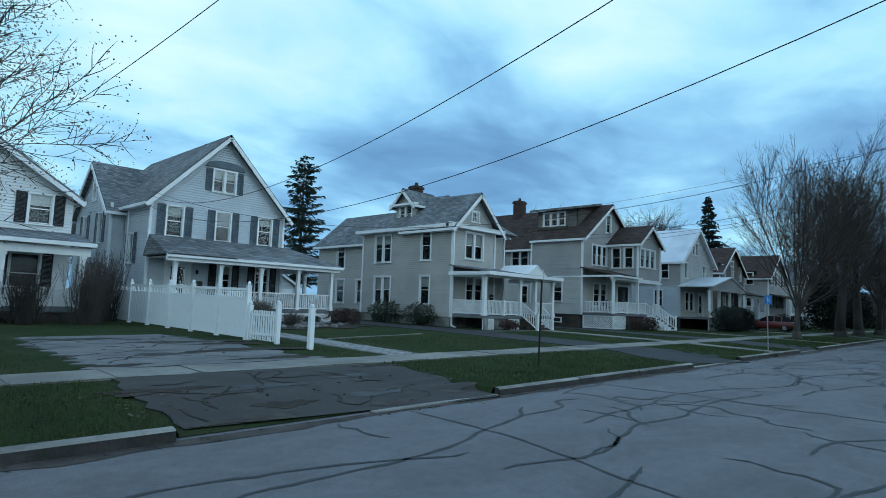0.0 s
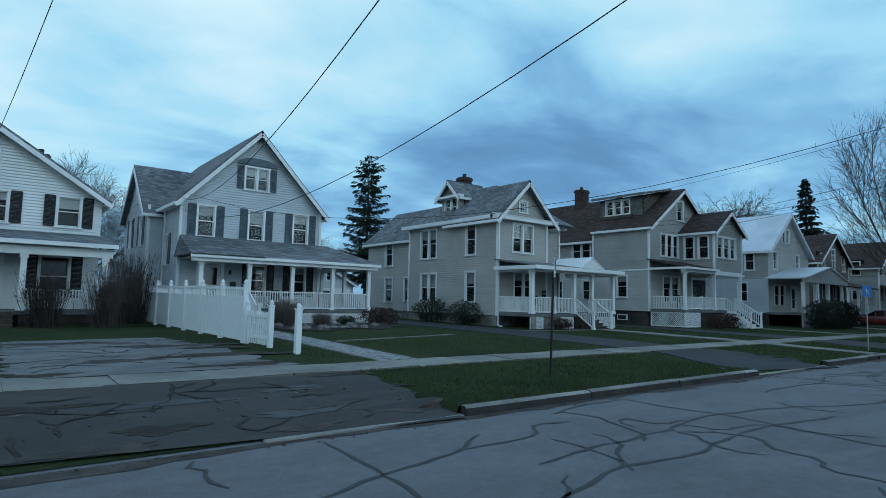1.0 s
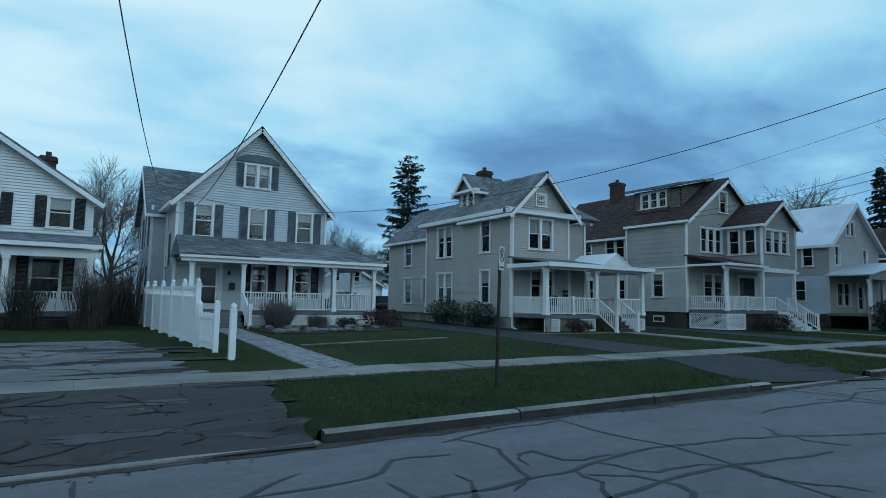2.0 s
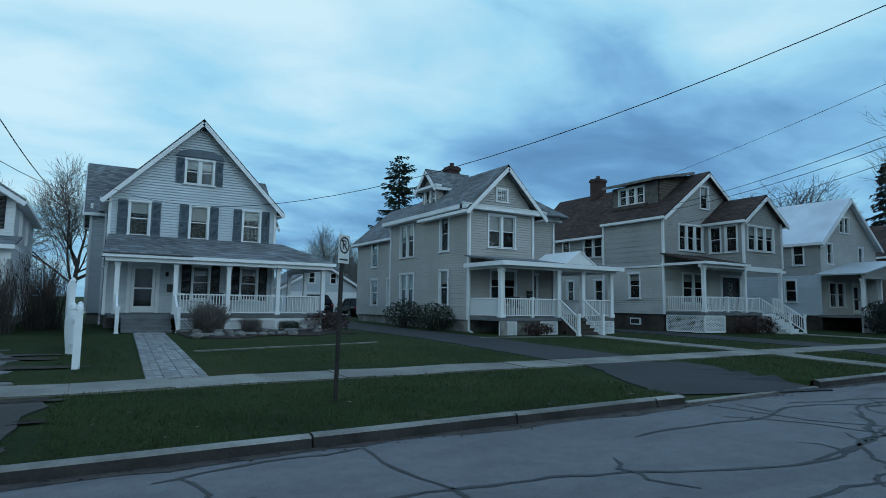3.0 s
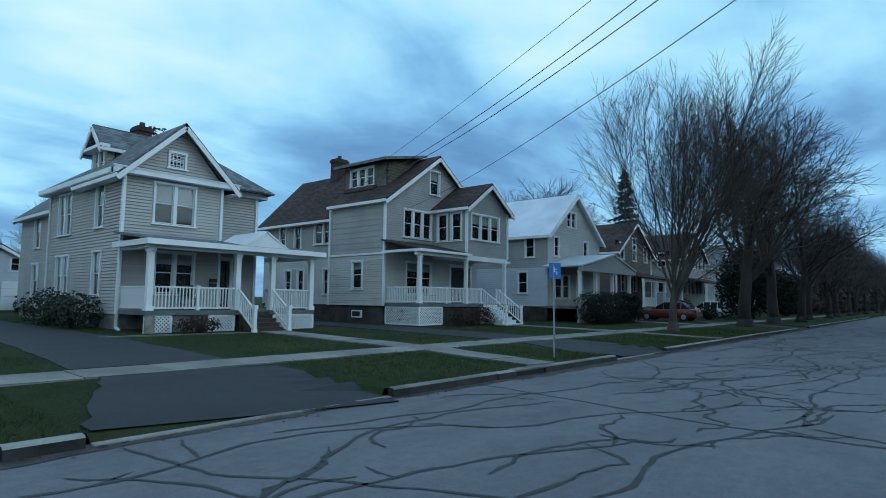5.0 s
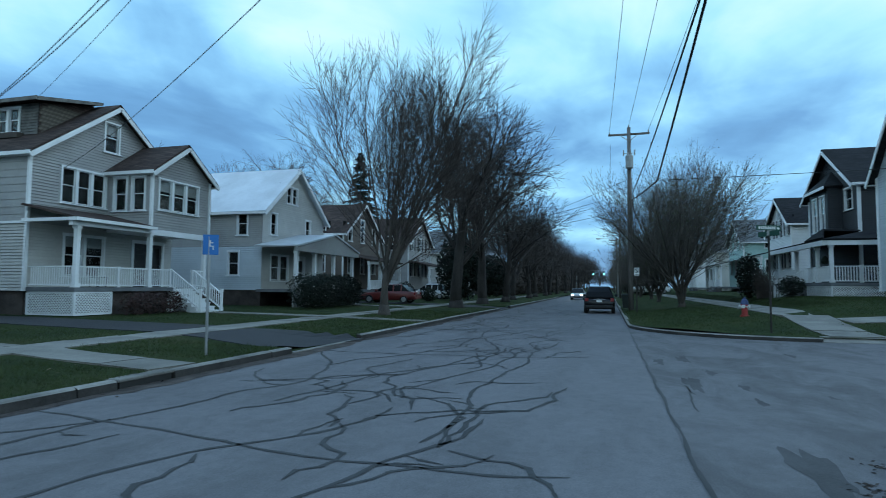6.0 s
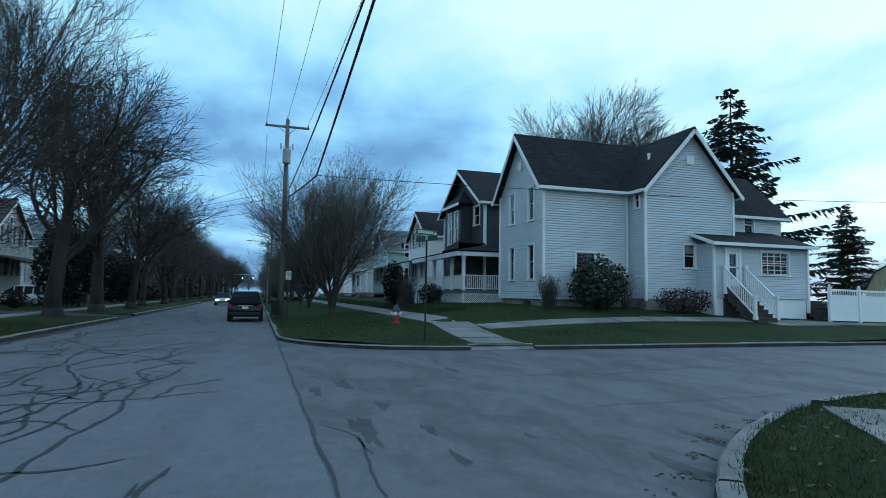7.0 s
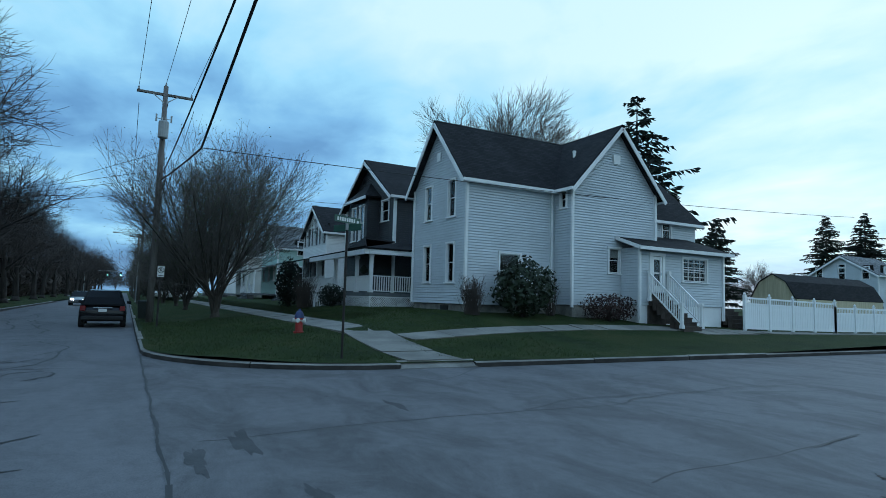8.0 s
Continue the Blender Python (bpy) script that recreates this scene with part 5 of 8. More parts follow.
    part("mailbox", Mesher().box(28.55, 28.85, 23.1, 23.2, 2.05, 2.2).box(28.55, 28.85, 23.1, 23.2, 2.25, 2.4).build("mailbox", SIGNBLACK, bevel=0.01), h)
    for a in (25.0, 29.5):
        part("basement_window", Mesher().box(25.0, 25.1, a, a + 0.8, 0.5, 0.85).build("basement_window", SIGNBLACK), h)
    part("pier", Mesher().box(24.98, 25.3, 20.6, 20.71, 0.2, fl - 0.17).build("pier", STONE), h)
    return h


tan_house()


# ---- the two-family beige house with the overhanging bay ----


def beige_house():
    h = thing("house", (41, 25, 0.4), "beige two-family house with brown roof, shed dormer and overhanging bay", "house")
    foundation(h, 37.2, 44.9, 21.8, 26.1, 0.1, 1.32, BASEDARK)
    foundation(h, 38.0, 44.9, 26.1, 34.0, 0.1, 1.32, BASEDARK)
    wall(h, "S", 21.7, 37.12, 45.0, 1.3, 4.0, SIDING_CREAM, [(38.75, 40.8, 1.95, 3.68, dict(n=2, blind=0.3)), (42.4, 44.4, 1.46, 3.66, dict(door=True, mat=SIDING_CHAR))])
    wall(h, "S", 21.7, 37.12, 45.0, 4.0, 6.9, SIDING_BEIGE, [(38.5, 40.75, 5.0, 6.5, dict(n=3)), (40.55, 41.4, 7.6, 8.95, dict(blind=0.4))], gable=(41.06, 9.72))
    wall(h, "W", 37.12, 21.7, 26.1, 1.3, 4.0, SIDING_CREAM, [(23.3, 24.15, 2.2, 3.66, dict(blind=0.3))])
    wall(h, "W", 37.12, 21.7, 26.1, 4.0, 6.9, SIDING_BEIGE, row=0.30, lean=0.006)
    wall(h, "N", 26.1, 37.12, 38.0, 1.3, 6.9, SIDING_BEIGE)
    wall(h, "W", 38.0, 26.1, 34.0, 1.3, 4.0, SIDING_CREAM, [(27.0, 27.75, 1.9, 3.4, dict()), (29.6, 30.3, 1.9, 3.4), (30.9, 31.6, 1.9, 3.4)])
    wall(h, "W", 38.0, 26.1, 34.0, 4.0, 6.6, SIDING_BEIGE, [(27.0, 28.7, 4.9, 6.3, dict(n=2)), (30.0, 30.7, 4.6, 6.2), (31.6, 32.3, 4.6, 6.2)])
    wall(h, "E", 45.0, 21.7, 34.0, 1.3, 6.9, SIDING_BEIGE)
    wall(h, "N", 34.0, 38.0, 45.0, 1.3, 6.6, SIDING_BEIGE, gable=(41.06, 9.6))
    corner_boards(h, [(37.12, 21.68), (37.12, 26.1), (38.0, 26.4)], 1.3, 6.85)
    part("band", Mesher().box(37.05, 37.1, 21.7, 26.1, 3.96, 4.06).build("band", TRIM), h)
    gable_roof(h, 37.12, 45.0, 21.7, 26.1, 6.9, 9.72, "y", ROOF_BROWN, 0.30, 0.36, ridge=41.06, ends="a")
    gable_roof(h, 38.0, 45.0, 26.1, 34.0, 6.6, 9.68, "y", ROOF_BROWN, 0.45, 0.30, ridge=41.06, ends="b")
    # shed dormer on the slope
    zf = 9.35
    wall(h, "W", 38.35, 22.9, 26.4, 7.75, zf - 0.12, DORMER_GREY, [(23.9, 25.9, 8.05, 9.1, dict(n=3))])
    dr = Mesher().slab([(37.85, 22.45, zf - 0.02), (41.0, 22.3, 9.98), (41.0, 26.8, 9.98), (37.85, 26.8, zf - 0.02)], 0.10)
    part("dormer_roof", dr.build("dormer_roof", ROOF_BROWN), h)
    part("dormer_trim", Mesher().beam((37.83, 22.4, zf - 0.09), (37.83, 26.85, zf - 0.09), 0.05, 0.16).beam((37.85, 22.42, zf - 0.10), (40.9, 22.27, 9.88), 0.05, 0.15).build("dormer_trim", DORMER_GREY), h)
    for yc in (22.9, 26.4):
        ck = Mesher()
        ck.hull8([(38.36, yc - 0.05, 7.6), (41.0, yc - 0.05, 9.6), (41.0, yc + 0.05, 9.6), (38.36, yc + 0.05, 7.6), (38.36, yc - 0.05, zf - 0.13), (41.0, yc - 0.05, 9.86), (41.0, yc + 0.05, 9.86), (38.36, yc + 0.05, zf - 0.13)])
        cheek = part("dormer_cheek", ck.build("dormer_cheek", ROOF_BROWN), h, None, "dark mottled shingled dormer cheek")
        shake = kept(("shake",), lambda: Mesher().box(-0.09, 0.09, -0.012, 0.012, -0.10, 0.10).build("shingle", SHAKE))
        rs = random.Random(int(yc * 10))
        for j in range(9):
            for i in range(14):
                sx_, sz_ = 38.45 + i * 0.18 + (j % 2) * 0.09, 7.85 + j * 0.17
                if 7.72 + (sx_ - 38.36) * 0.757 < sz_ < zf - 0.2 + (sx_ - 38.36) * 0.2 and sx_ < 40.9:
                    part("shingle", shake, cheek, pose(sx_, yc + (-0.058 if yc < 25 else 0.058), sz_, rs.uniform(-4, 4), rs.uniform(-5, 5), 0))
    part("window_box", Mesher().box(38.0, 38.3, 23.6, 26.2, 7.72, 7.95).build("window_box", WOOD_DARK), h)
    chimney(h, 41.0, 30.2, 8.5, 10.9, 0.9, 0.7)
    # overhanging bay
    bx0, bx1, by = 40.9, 44.75, 19.3
    wall(h, "S", by, bx0, bx1, 4.05, 6.75, SIDING_BEIGE, [(41.3, 43.95, 4.98, 6.38, dict(n=3, blind=0.4))], gable=(42.83, 8.12))
    wall(h, "W", bx0, by, 21.7, 4.05, 6.75, SIDING_BEIGE, [(19.62, 20.36, 4.9, 6.42), (20.62, 21.36, 4.9, 6.42)])
    wall(h, "E", bx1, by, 21.7, 4.05, 6.75, SIDING_BEIGE)
    gable_roof(h, bx0, bx1, by, 22.9, 6.75, 8.12, "y", ROOF_BROWN, 0.30, 0.34, ends="a")
    part("bay_floor", Mesher().box(bx0 - 0.02, bx1 + 0.02, by - 0.03, 21.68, 3.93, 4.05).build("bay_floor", TRIM), h)
    corner_boards(h, [(bx0, by - 0.02), (bx1, by - 0.02)], 4.05, 6.7)
    # porch
    fl = 1.46
    part("porch_floor", Mesher().box(37.15, 45.0, 19.2, 21.68, fl - 0.16, fl).build("porch_floor", WOOD_GREY), h)
    part("porch_roof", Mesher().slab([(36.85, 18.9, 4.12), (40.87, 18.9, 4.12), (40.87, 21.68, 4.72), (36.85, 21.68, 4.72)], 0.08).build("porch_roof", ROOF_BROWN), h)
    part("porch_beam", Mesher().box(36.9, 40.86, 19.15, 19.35, 3.82, 4.02).box(36.82, 40.87, 18.86, 18.92, 3.98, 4.11).box(36.82, 36.88, 18.93, 21.6, 3.98, 4.11).box(40.9, 45.0, 19.2, 19.4, 3.78, 3.92).build("porch_beam", TRIM), h)
    posts(h, [(37.25, 19.3), (40.9, 19.3), (44.5, 19.3)], fl, 3.85, 0.17)
    for a, b in ((37.35, 39.2), (39.3, 40.8), (43.75, 44.4)):
        railing(h, (a, 19.3, fl), (b, 19.3, fl), 0.80)
    railing(h, (37.25, 19.4, fl), (37.25, 21.6, fl), 0.80)
    posts(h, [(39.25, 19.3), (42.2, 19.3), (43.7, 19.3)], fl, 2.32, 0.10, None, "rail_post")
    railing(h, (41.0, 19.3, fl), (42.15, 19.3, fl), 0.80)
    stairs(h, "S", 42.28, 43.62, 19.2, 0.42, fl, 6, 0.26, TRIM)
    posts(h, [(42.2, 17.6), (43.7, 17.6)], 0.36, 1.4, 0.10, None, "newel_post")
    for x in (42.2, 43.7):
        railing(h, (x, 17.65, 0.42), (x, 19.2, fl), 0.80)
    lattice(h, "S", 19.25, 37.2, 38.9, 0.42, fl - 0.2)
    lattice(h, "W", 37.22, 19.3, 21.6, 0.42, fl - 0.2)
    part("porch_under", Mesher().box(38.95, 42.0, 19.4, 19.5, 0.3, fl - 0.17).build("porch_under", BASEDARK), h)
    bw = part("basement_window", Mesher().box(37.1, 37.2, 23.35, 24.1, 0.66, 1.06).build("basement_window", TRIM), h)
    part("pane", Mesher().box(37.09, 37.1, 23.42, 24.03, 0.73, 0.99).build("pane", SIGNBLACK), bw)
    downspout(h, 37.95, 26.3, 0.5, 6.4)
    return h


beige_house()


# ---- the house with the pale metal roof ----


def metal_roof_house():
    h = thing("house", (54, 23, 0.4), "two-tone house with pale metal roof and hipped porch", "house")
    foundation(h, 50.6, 58.3, 20.0, 29.0, 0.1, 1.35, BASEDARK)
    wall(h, "S", 19.95, 50.55, 58.4, 1.3, 6.2, SIDING_CREAM, [(51.4, 52.15, 4.75, 6.1), (55.7, 56.45, 4.75, 6.1), (53.2, 54.6, 6.95, 8.05, dict(n=2)), (51.5, 53.6, 1.9, 3.5, dict(n=2)), (54.6, 55.7, 1.4, 3.5, dict(door=True))], gable=(54.4, 9.3))
    wall(h, "W", 50.55, 19.95, 29.0, 1.3, 3.95, SIDING_PALE, [(21.5, 22.3, 2.2, 3.66)])
    wall(h, "W", 50.55, 19.95, 29.0, 3.95, 6.2, SIDING_BEIGE, [(20.95, 21.7, 4.65, 6.05), (25, 25.8, 4.65, 6.05)])
    wall(h, "E", 58.4, 19.95, 29.0, 1.3, 6.2, SIDING_CREAM)
    wall(h, "N", 29.0, 50.55, 58.4, 1.3, 6.2, SIDING_CREAM, gable=(54.4, 9.3))
    gable_roof(h, 50.55, 58.4, 19.95, 29.0, 6.2, 9.3, "y", ROOF_METAL, 0.3, 0.35, ridge=54.4)
    part("porch_floor", Mesher().box(50.0, 58.0, 17.4, 19.93, 1.2, 1.36).build("porch_floor", WOOD_GREY), h)
    rf = Mesher()
    rf.slab([(49.7, 17.0, 3.95), (54.6, 17.0, 4.95), (54.6, 19.93, 4.95), (49.7, 19.93, 3.95)], 0.10)
    rf.slab([(58.4, 17.0, 3.95), (58.4, 19.93, 3.95), (54.6, 19.93, 4.95), (54.6, 17.0, 4.95)], 0.10)
    part("porch_roof", rf.build("porch_roof", ROOF_METAL), h)
    part("pediment", Mesher().slab([(50.0, 17.1, 3.85), (58.2, 17.1, 3.85), (54.6, 17.1, 4.82)], 0.08).box(49.8, 58.3, 17.05, 17.3, 3.6, 3.84).build("pediment", SIDING_BEIGE), h)
    posts(h, [(50.2, 17.4), (52.4, 17.4), (55.0, 17.4), (57.9, 17.4)], 1.36, 3.62, 0.2)
    part("porch_skirt", Mesher().box(50.0, 58.0, 17.38, 17.5, 0.3, 1.9).build("porch_skirt", SIDING_BEIGE), h)
    stairs(h, "S", 55.3, 56.6, 17.36, 0.4, 1.3, 5, 0.26, WOOD_GREY)
    return h


metal_roof_house()


# ---- the white house at the start ----


def shuttered_house():
    h = thing("house", (3, 31, 0.35), "white clapboard house with black shutters and cluttered porch", "house")
    B = SHUTTER_BLACK
    foundation(h, -0.9, 6.9, 29.3, 38.5, 0.1, 0.95, STONE)
    wall(h, "S", 29.2, -1.0, 7.0, 0.9, 5.75, SIDING_WHITE, [(5.35, 6.25, 4.45, 5.72, dict(shutters=B, blind=0.4)), (2.85, 3.75, 4.45, 5.72, dict(shutters=B, blind=0.3)), (0.4, 1.3, 4.45, 5.72, dict(shutters=B)), (4.9, 6.0, 1.5, 3.2, dict(shutters=B)), (2.6, 3.7, 0.95, 3.1, dict(door=True)), (0.3, 1.3, 1.5, 3.2, dict(shutters=B))], gable=(3.1, 8.3))
    wall(h, "E", 7.0, 29.2, 38.5, 0.9, 5.75, SIDING_WHITE, [(31, 31.9, 4.2, 5.5), (34, 34.9, 4.2, 5.5)])
    wall(h, "W", -1.0, 29.2, 38.5, 0.9, 5.75, SIDING_WHITE)
    wall(h, "N", 38.5, -1.0, 7.0, 0.9, 5.75, SIDING_WHITE, gable=(3.1, 8.3))
    gable_roof(h, -1.0, 7.0, 29.2, 38.5, 5.75, 8.3, "y", ROOF_GREY, 0.35, 0.4, ridge=3.1)
    part("vent", Mesher().box(2.85, 3.35, 29.12, 29.17, 6.9, 7.4).build("vent", TRIM), h)
    chimney(h, 5.0, 35.5, 6.0, 8.6, 0.7, 0.6)
    part("porch_floor", Mesher().box(-1.0, 7.1, 26.9, 29.18, 0.85, 1.0).build("porch_floor", WOOD_GREY), h)
    part("porch_roof", Mesher().slab([(-1.3, 26.5, 3.62), (7.3, 26.5, 3.62), (7.3, 29.17, 4.15), (-1.3, 29.17, 4.15)], 0.09).build("porch_roof", ROOF_GREY), h)
    part("porch_beam", Mesher().box(-1.2, 7.2, 26.8, 27.05, 3.1, 3.42).box(-1.3, 7.32, 26.46, 26.52, 3.46, 3.62).box(7.26, 7.32, 26.53, 29.1, 3.46, 3.62).build("porch_beam", TRIM), h)
    posts(h, [(6.95, 26.95), (4.3, 26.95), (2.0, 26.95), (-0.9, 26.95)], 1.0, 3.1, 0.2)
    railing(h, (4.4, 26.95, 1.0), (6.85, 26.95, 1.0), 0.78, 0.10, 0.05)
    railing(h, (-0.8, 26.95, 1.0), (1.9, 26.95, 1.0), 0.78, 0.10, 0.05)
    railing(h, (6.95, 27.05, 1.0), (6.95, 29.1, 1.0), 0.78, 0.10, 0.05)
    lattice(h, "S", 26.95, 4.3, 6.95, 0.3, 0.75, WOOD_DARK)
    stairs(h, "S", 2.2, 4.1, 26.9, 0.35, 1.0, 4, 0.27, WOOD_DARK)
    return h


shuttered_house()


# ---- the white corner house across the side street ----


def corner_house():
    h = thing("house", (50, -19, 1.0), "pale white cross-gabled corner house with black roof", "house")
    P = SIDING_PALE
    foundation(h, 49.15, 54.3, -28.5, -13.62, 0.6, 1.52, STONE)
    foundation(h, 47.8, 49.2, -23.85, -18.55, 0.6, 1.62, STONE)
    wall(h, "N", -13.55, 49.05, 54.4, 1.5, 7.35, P, [(52.4, 53.15, 5.58, 7.3), (50.05, 50.8, 5.55, 7.3), (52.4, 53.15, 2.52, 4.32), (50.05, 50.8, 2.5, 4.32)], gable=(51.75, 10.3))
    wall(h, "W", 49.05, -18.5, -13.55, 1.5, 7.35, P, [(-16.5, -15.3, 2.3, 3.9)])
    wall(h, "E", 54.4, -28.5, -13.55, 1.5, 7.35, P)
    gable_roof(h, 49.05, 54.4, -22.0, -13.55, 7.35, 10.3, "y", ROOF_BLACK, 0.34, 0.40, ridge=51.75, ends="b")
    # cross gable
    wall(h, "W", 47.75, -23.9, -18.5, 1.6, 7.35, P, [(-21.5, -20.72, 3.2, 4.42, dict(blind=0.4)), ], gable=(-21.25, 10.35))
    wall(h, "N", -18.5, 47.75, 49.05, 1.6, 7.35, P, [(48.15, 48.65, 6.2, 7.05)])
    wall(h, "S", -23.9, 47.75, 54.4, 1.6, 7.35, P)
    gable_roof(h, 47.75, 52.5, -23.9, -18.5, 7.35, 10.35, "x", ROOF_BLACK, 0.36, 0.40, ridge=-21.25, ends="a")
    for yy in (-13.51,):
        part("vent", Mesher().box(51.6, 51.95, yy, yy + 0.03, 8.4, 8.85).build("vent", TRIM), h)
    part("vent", Mesher().box(47.68, 47.72, -21.45, -21.0, 8.55, 9.0).build("vent", TRIM), h)
    corner_boards(h, [(49.03, -13.53), (47.73, -18.48), (47.73, -23.92), (54.4, -13.53)], 1.5, 7.3)
    part("downspout", Mesher().box(48.92, 49.0, -18.30, -18.22, 1.2, 7.1).build("downspout", TRIM), h)
    vent = part("vent_pipe", Mesher().lathe([(0.07, 0), (0.07, 0.9), (0.09, 0.9), (0.09, 1.0)], 8, (49.4, -20.0, 8.4)).build("vent_pipe", TRIM), h)
    # rear block, lower
    wall(h, "W", 49.05, -28.6, -23.9, 1.5, 6.5, P, [(-26.65, -25.9, 5.35, 6.3)])
    wall(h, "S", -28.6, 49.05, 54.4, 1.5, 6.5, P, gable=(51.75, 9.0))
    gable_roof(h, 49.05, 54.4, -28.6, -22.5, 6.5, 9.0, "y", ROOF_BLACK, 0.34, 0.3, ridge=51.75, ends="a")
    # sun porch with its side door
    wall(h, "W", 46.55, -27.5, -21.55, 1.7, 4.42, P, [(-26.3, -24.45, 2.93, 4.1, dict(grid=True)), (-23.15, -22.25, 2.35, 4.15, dict(door=True))])
    wall(h, "N", -21.55, 46.55, 47.75, 1.7, 4.42, P)
    wall(h, "S", -27.5, 46.55, 49.05, 1.7, 4.42, P)
    foundation(h, 46.62, 49.0, -27.45, -21.6, 0.5, 1.7, VINYL)
    part("porch_roof", Mesher().slab([(46.15, -27.9, 4.40), (46.15, -21.2, 4.40), (47.72, -21.2, 4.98), (47.72, -27.9, 4.98)], 0.09).slab([(47.72, -27.9, 4.98), (47.72, -23.95, 4.98), (49.02, -23.95, 5.4), (49.02, -27.9, 5.4)], 0.09).build("porch_roof", ROOF_BLACK), h)
    part("porch_trim", Mesher().beam((46.13, -27.92, 4.36), (46.13, -21.18, 4.36), 0.05, 0.16).beam((46.13, -21.17, 4.36), (47.7, -21.17, 4.92), 0.05, 0.16).build("porch_trim", TRIM), h)
    corner_boards(h, [(46.53, -21.53), (46.53, -27.52)], 1.0, 4.35)
    stairs(h, "W", -23.3, -22.1, 46.55, 0.80, 2.35, 8, 0.25, BASEDARK)
    posts(h, [(44.6, -22.05), (44.6, -23.35)], 0.72, 1.85, 0.12, None, "newel_post")
    posts(h, [(46.4, -22.05), (46.4, -23.35)], 1.9, 3.35, 0.12, None, "newel_post")
    for y in (-22.05, -23.35):
        railing(h, (44.65, y, 0.85), (46.4, y, 2.35), 0.86, 0.12, 0.04)
    stairs(h, "W", -28.9, -27.6, 46.9, 0.72, 1.7, 5, 0.27, BASEDARK)
    part("basement_window", Mesher().box(50.6, 51.3, -13.60, -13.53, 1.12, 1.42).build("basement_window", SIGNBLACK), h)
    return h


corner_house()


# ---- the charcoal house behind it ----


def charcoal_house():
    h = thing("house", (63, -16, 1.2), "charcoal clapboard house with white-railed wraparound porch", "house")
    C = SIDING_CHAR
    foundation(h, 58.6, 66.9, -25.0, -14.3, 0.6, 2.0, BASEDARK)
    wall(h, "N", -14.2, 58.5, 67.0, 1.9, 7.9, C, [(59.4, 60.6, 6.4, 7.7, dict()), (64.6, 65.8, 5.2, 7.3, dict())], gable=(62.75, 10.6))
    wall(h, "W", 58.5, -25.0, -14.2, 1.9, 7.9, C)
    wall(h, "E", 67.0, -25.0, -14.2, 1.9, 7.9, C)
    wall(h, "S", -25.0, 58.5, 67.0, 1.9, 7.9, C, gable=(62.75, 10.6))
    gable_roof(h, 58.5, 67.0, -25.0, -14.2, 7.9, 10.6, "y", ROOF_BLACK, 0.4, 0.5)
    corner_boards(h, [(58.48, -14.18), (67.0, -14.18)], 1.9, 7.8, None, 0.16)
    # bay in the gable
    wall(h, "N", -13.4, 61.0, 64.3, 4.9, 8.0, C, [(61.5, 62.35, 5.3, 7.5), (62.9, 63.75, 5.3, 7.5)])
    wall(h, "W", 61.0, -14.2, -13.4, 4.9, 8.0, C)
    wall(h, "E", 64.3, -14.2, -13.4, 4.9, 8.0, C)
    part("bay_roof", Mesher().slab([(60.7, -13.1, 8.0), (64.6, -13.1, 8.0), (62.65, -14.2, 9.2)], 0.1).slab([(60.7, -13.1, 8.0), (62.65, -14.2, 9.2), (60.7, -14.2, 8.0)], 0.1).slab([(64.6, -13.1, 8.0), (64.6, -14.2, 8.0), (62.65, -14.2, 9.2)], 0.1).build("bay_roof", ROOF_BLACK), h)
    part("bay_trim", Mesher().box(60.7, 64.6, -13.12, -13.06, 7.8, 7.98).build("bay_trim", TRIM), h)
    fl = 1.95
    part("porch_floor", Mesher().box(56.3, 66.5, -14.18, -11.9, fl - 0.2, fl).box(56.3, 58.46, -17.5, -14.18, fl - 0.2, fl).build("porch_floor", WOOD_GREY), h)
    rf = Mesher()
    rf.slab([(56.0, -11.5, 4.35), (66.9, -11.5, 4.35), (66.9, -14.18, 4.9), (58.0, -14.18, 4.9)], 0.1)
    rf.slab([(56.0, -11.5, 4.35), (58.0, -14.18, 4.9), (58.46, -17.6, 4.9), (56.0, -17.6, 4.35)], 0.1)
    rf.slab([(55.95, -11.45, 4.42), (57.3, -11.9, 5.0), (59.0, -11.45, 4.42)], 0.1)
    rf.slab([(59.0, -11.45, 4.42), (57.3, -11.9, 5.0), (58.2, -14.1, 5.0)], 0.1)
    part("porch_roof", rf.build("porch_roof", ROOF_BLACK), h)
    part("porch_beam", Mesher().box(56.1, 66.8, -11.75, -11.5, 4.0, 4.27).box(56.05, 56.3, -17.5, -11.76, 4.0, 4.27).build("porch_beam", TRIM), h)
    posts(h, [(56.4, -12.0), (58.6, -12.0), (62.5, -12.0), (66.4, -12.0), (56.4, -14.8), (56.4, -17.3)], fl, 4.02, 0.18)
    railing(h, (56.5, -12.0, fl), (58.5, -12.0, fl), 0.9, 0.13, 0.045)
    railing(h, (58.7, -12.0, fl), (60.4, -12.0, fl), 0.9, 0.13, 0.045)
    railing(h, (62.6, -12.0, fl), (66.3, -12.0, fl), 0.9, 0.13, 0.045)
    railing(h, (56.4, -12.1, fl), (56.4, -14.7, fl), 0.9, 0.13, 0.045)
    lattice(h, "N", -11.95, 56.3, 60.4, 0.9, fl - 0.22)
    lattice(h, "W", 56.35, -17.4, -11.95, 0.9, fl - 0.22)
    stairs(h, "N", 60.6, 62.4, -11.9, 0.75, fl, 6, 0.28, WOOD_GREY)
    for x in (60.5, 62.5):
        railing(h, (x, -10.2, 0.8), (x, -11.9, fl), 0.9, 0.13, 0.045)
    posts(h, [(60.5, -10.15), (62.5, -10.15)], 0.6, 1.85, 0.12, None, "newel_post")
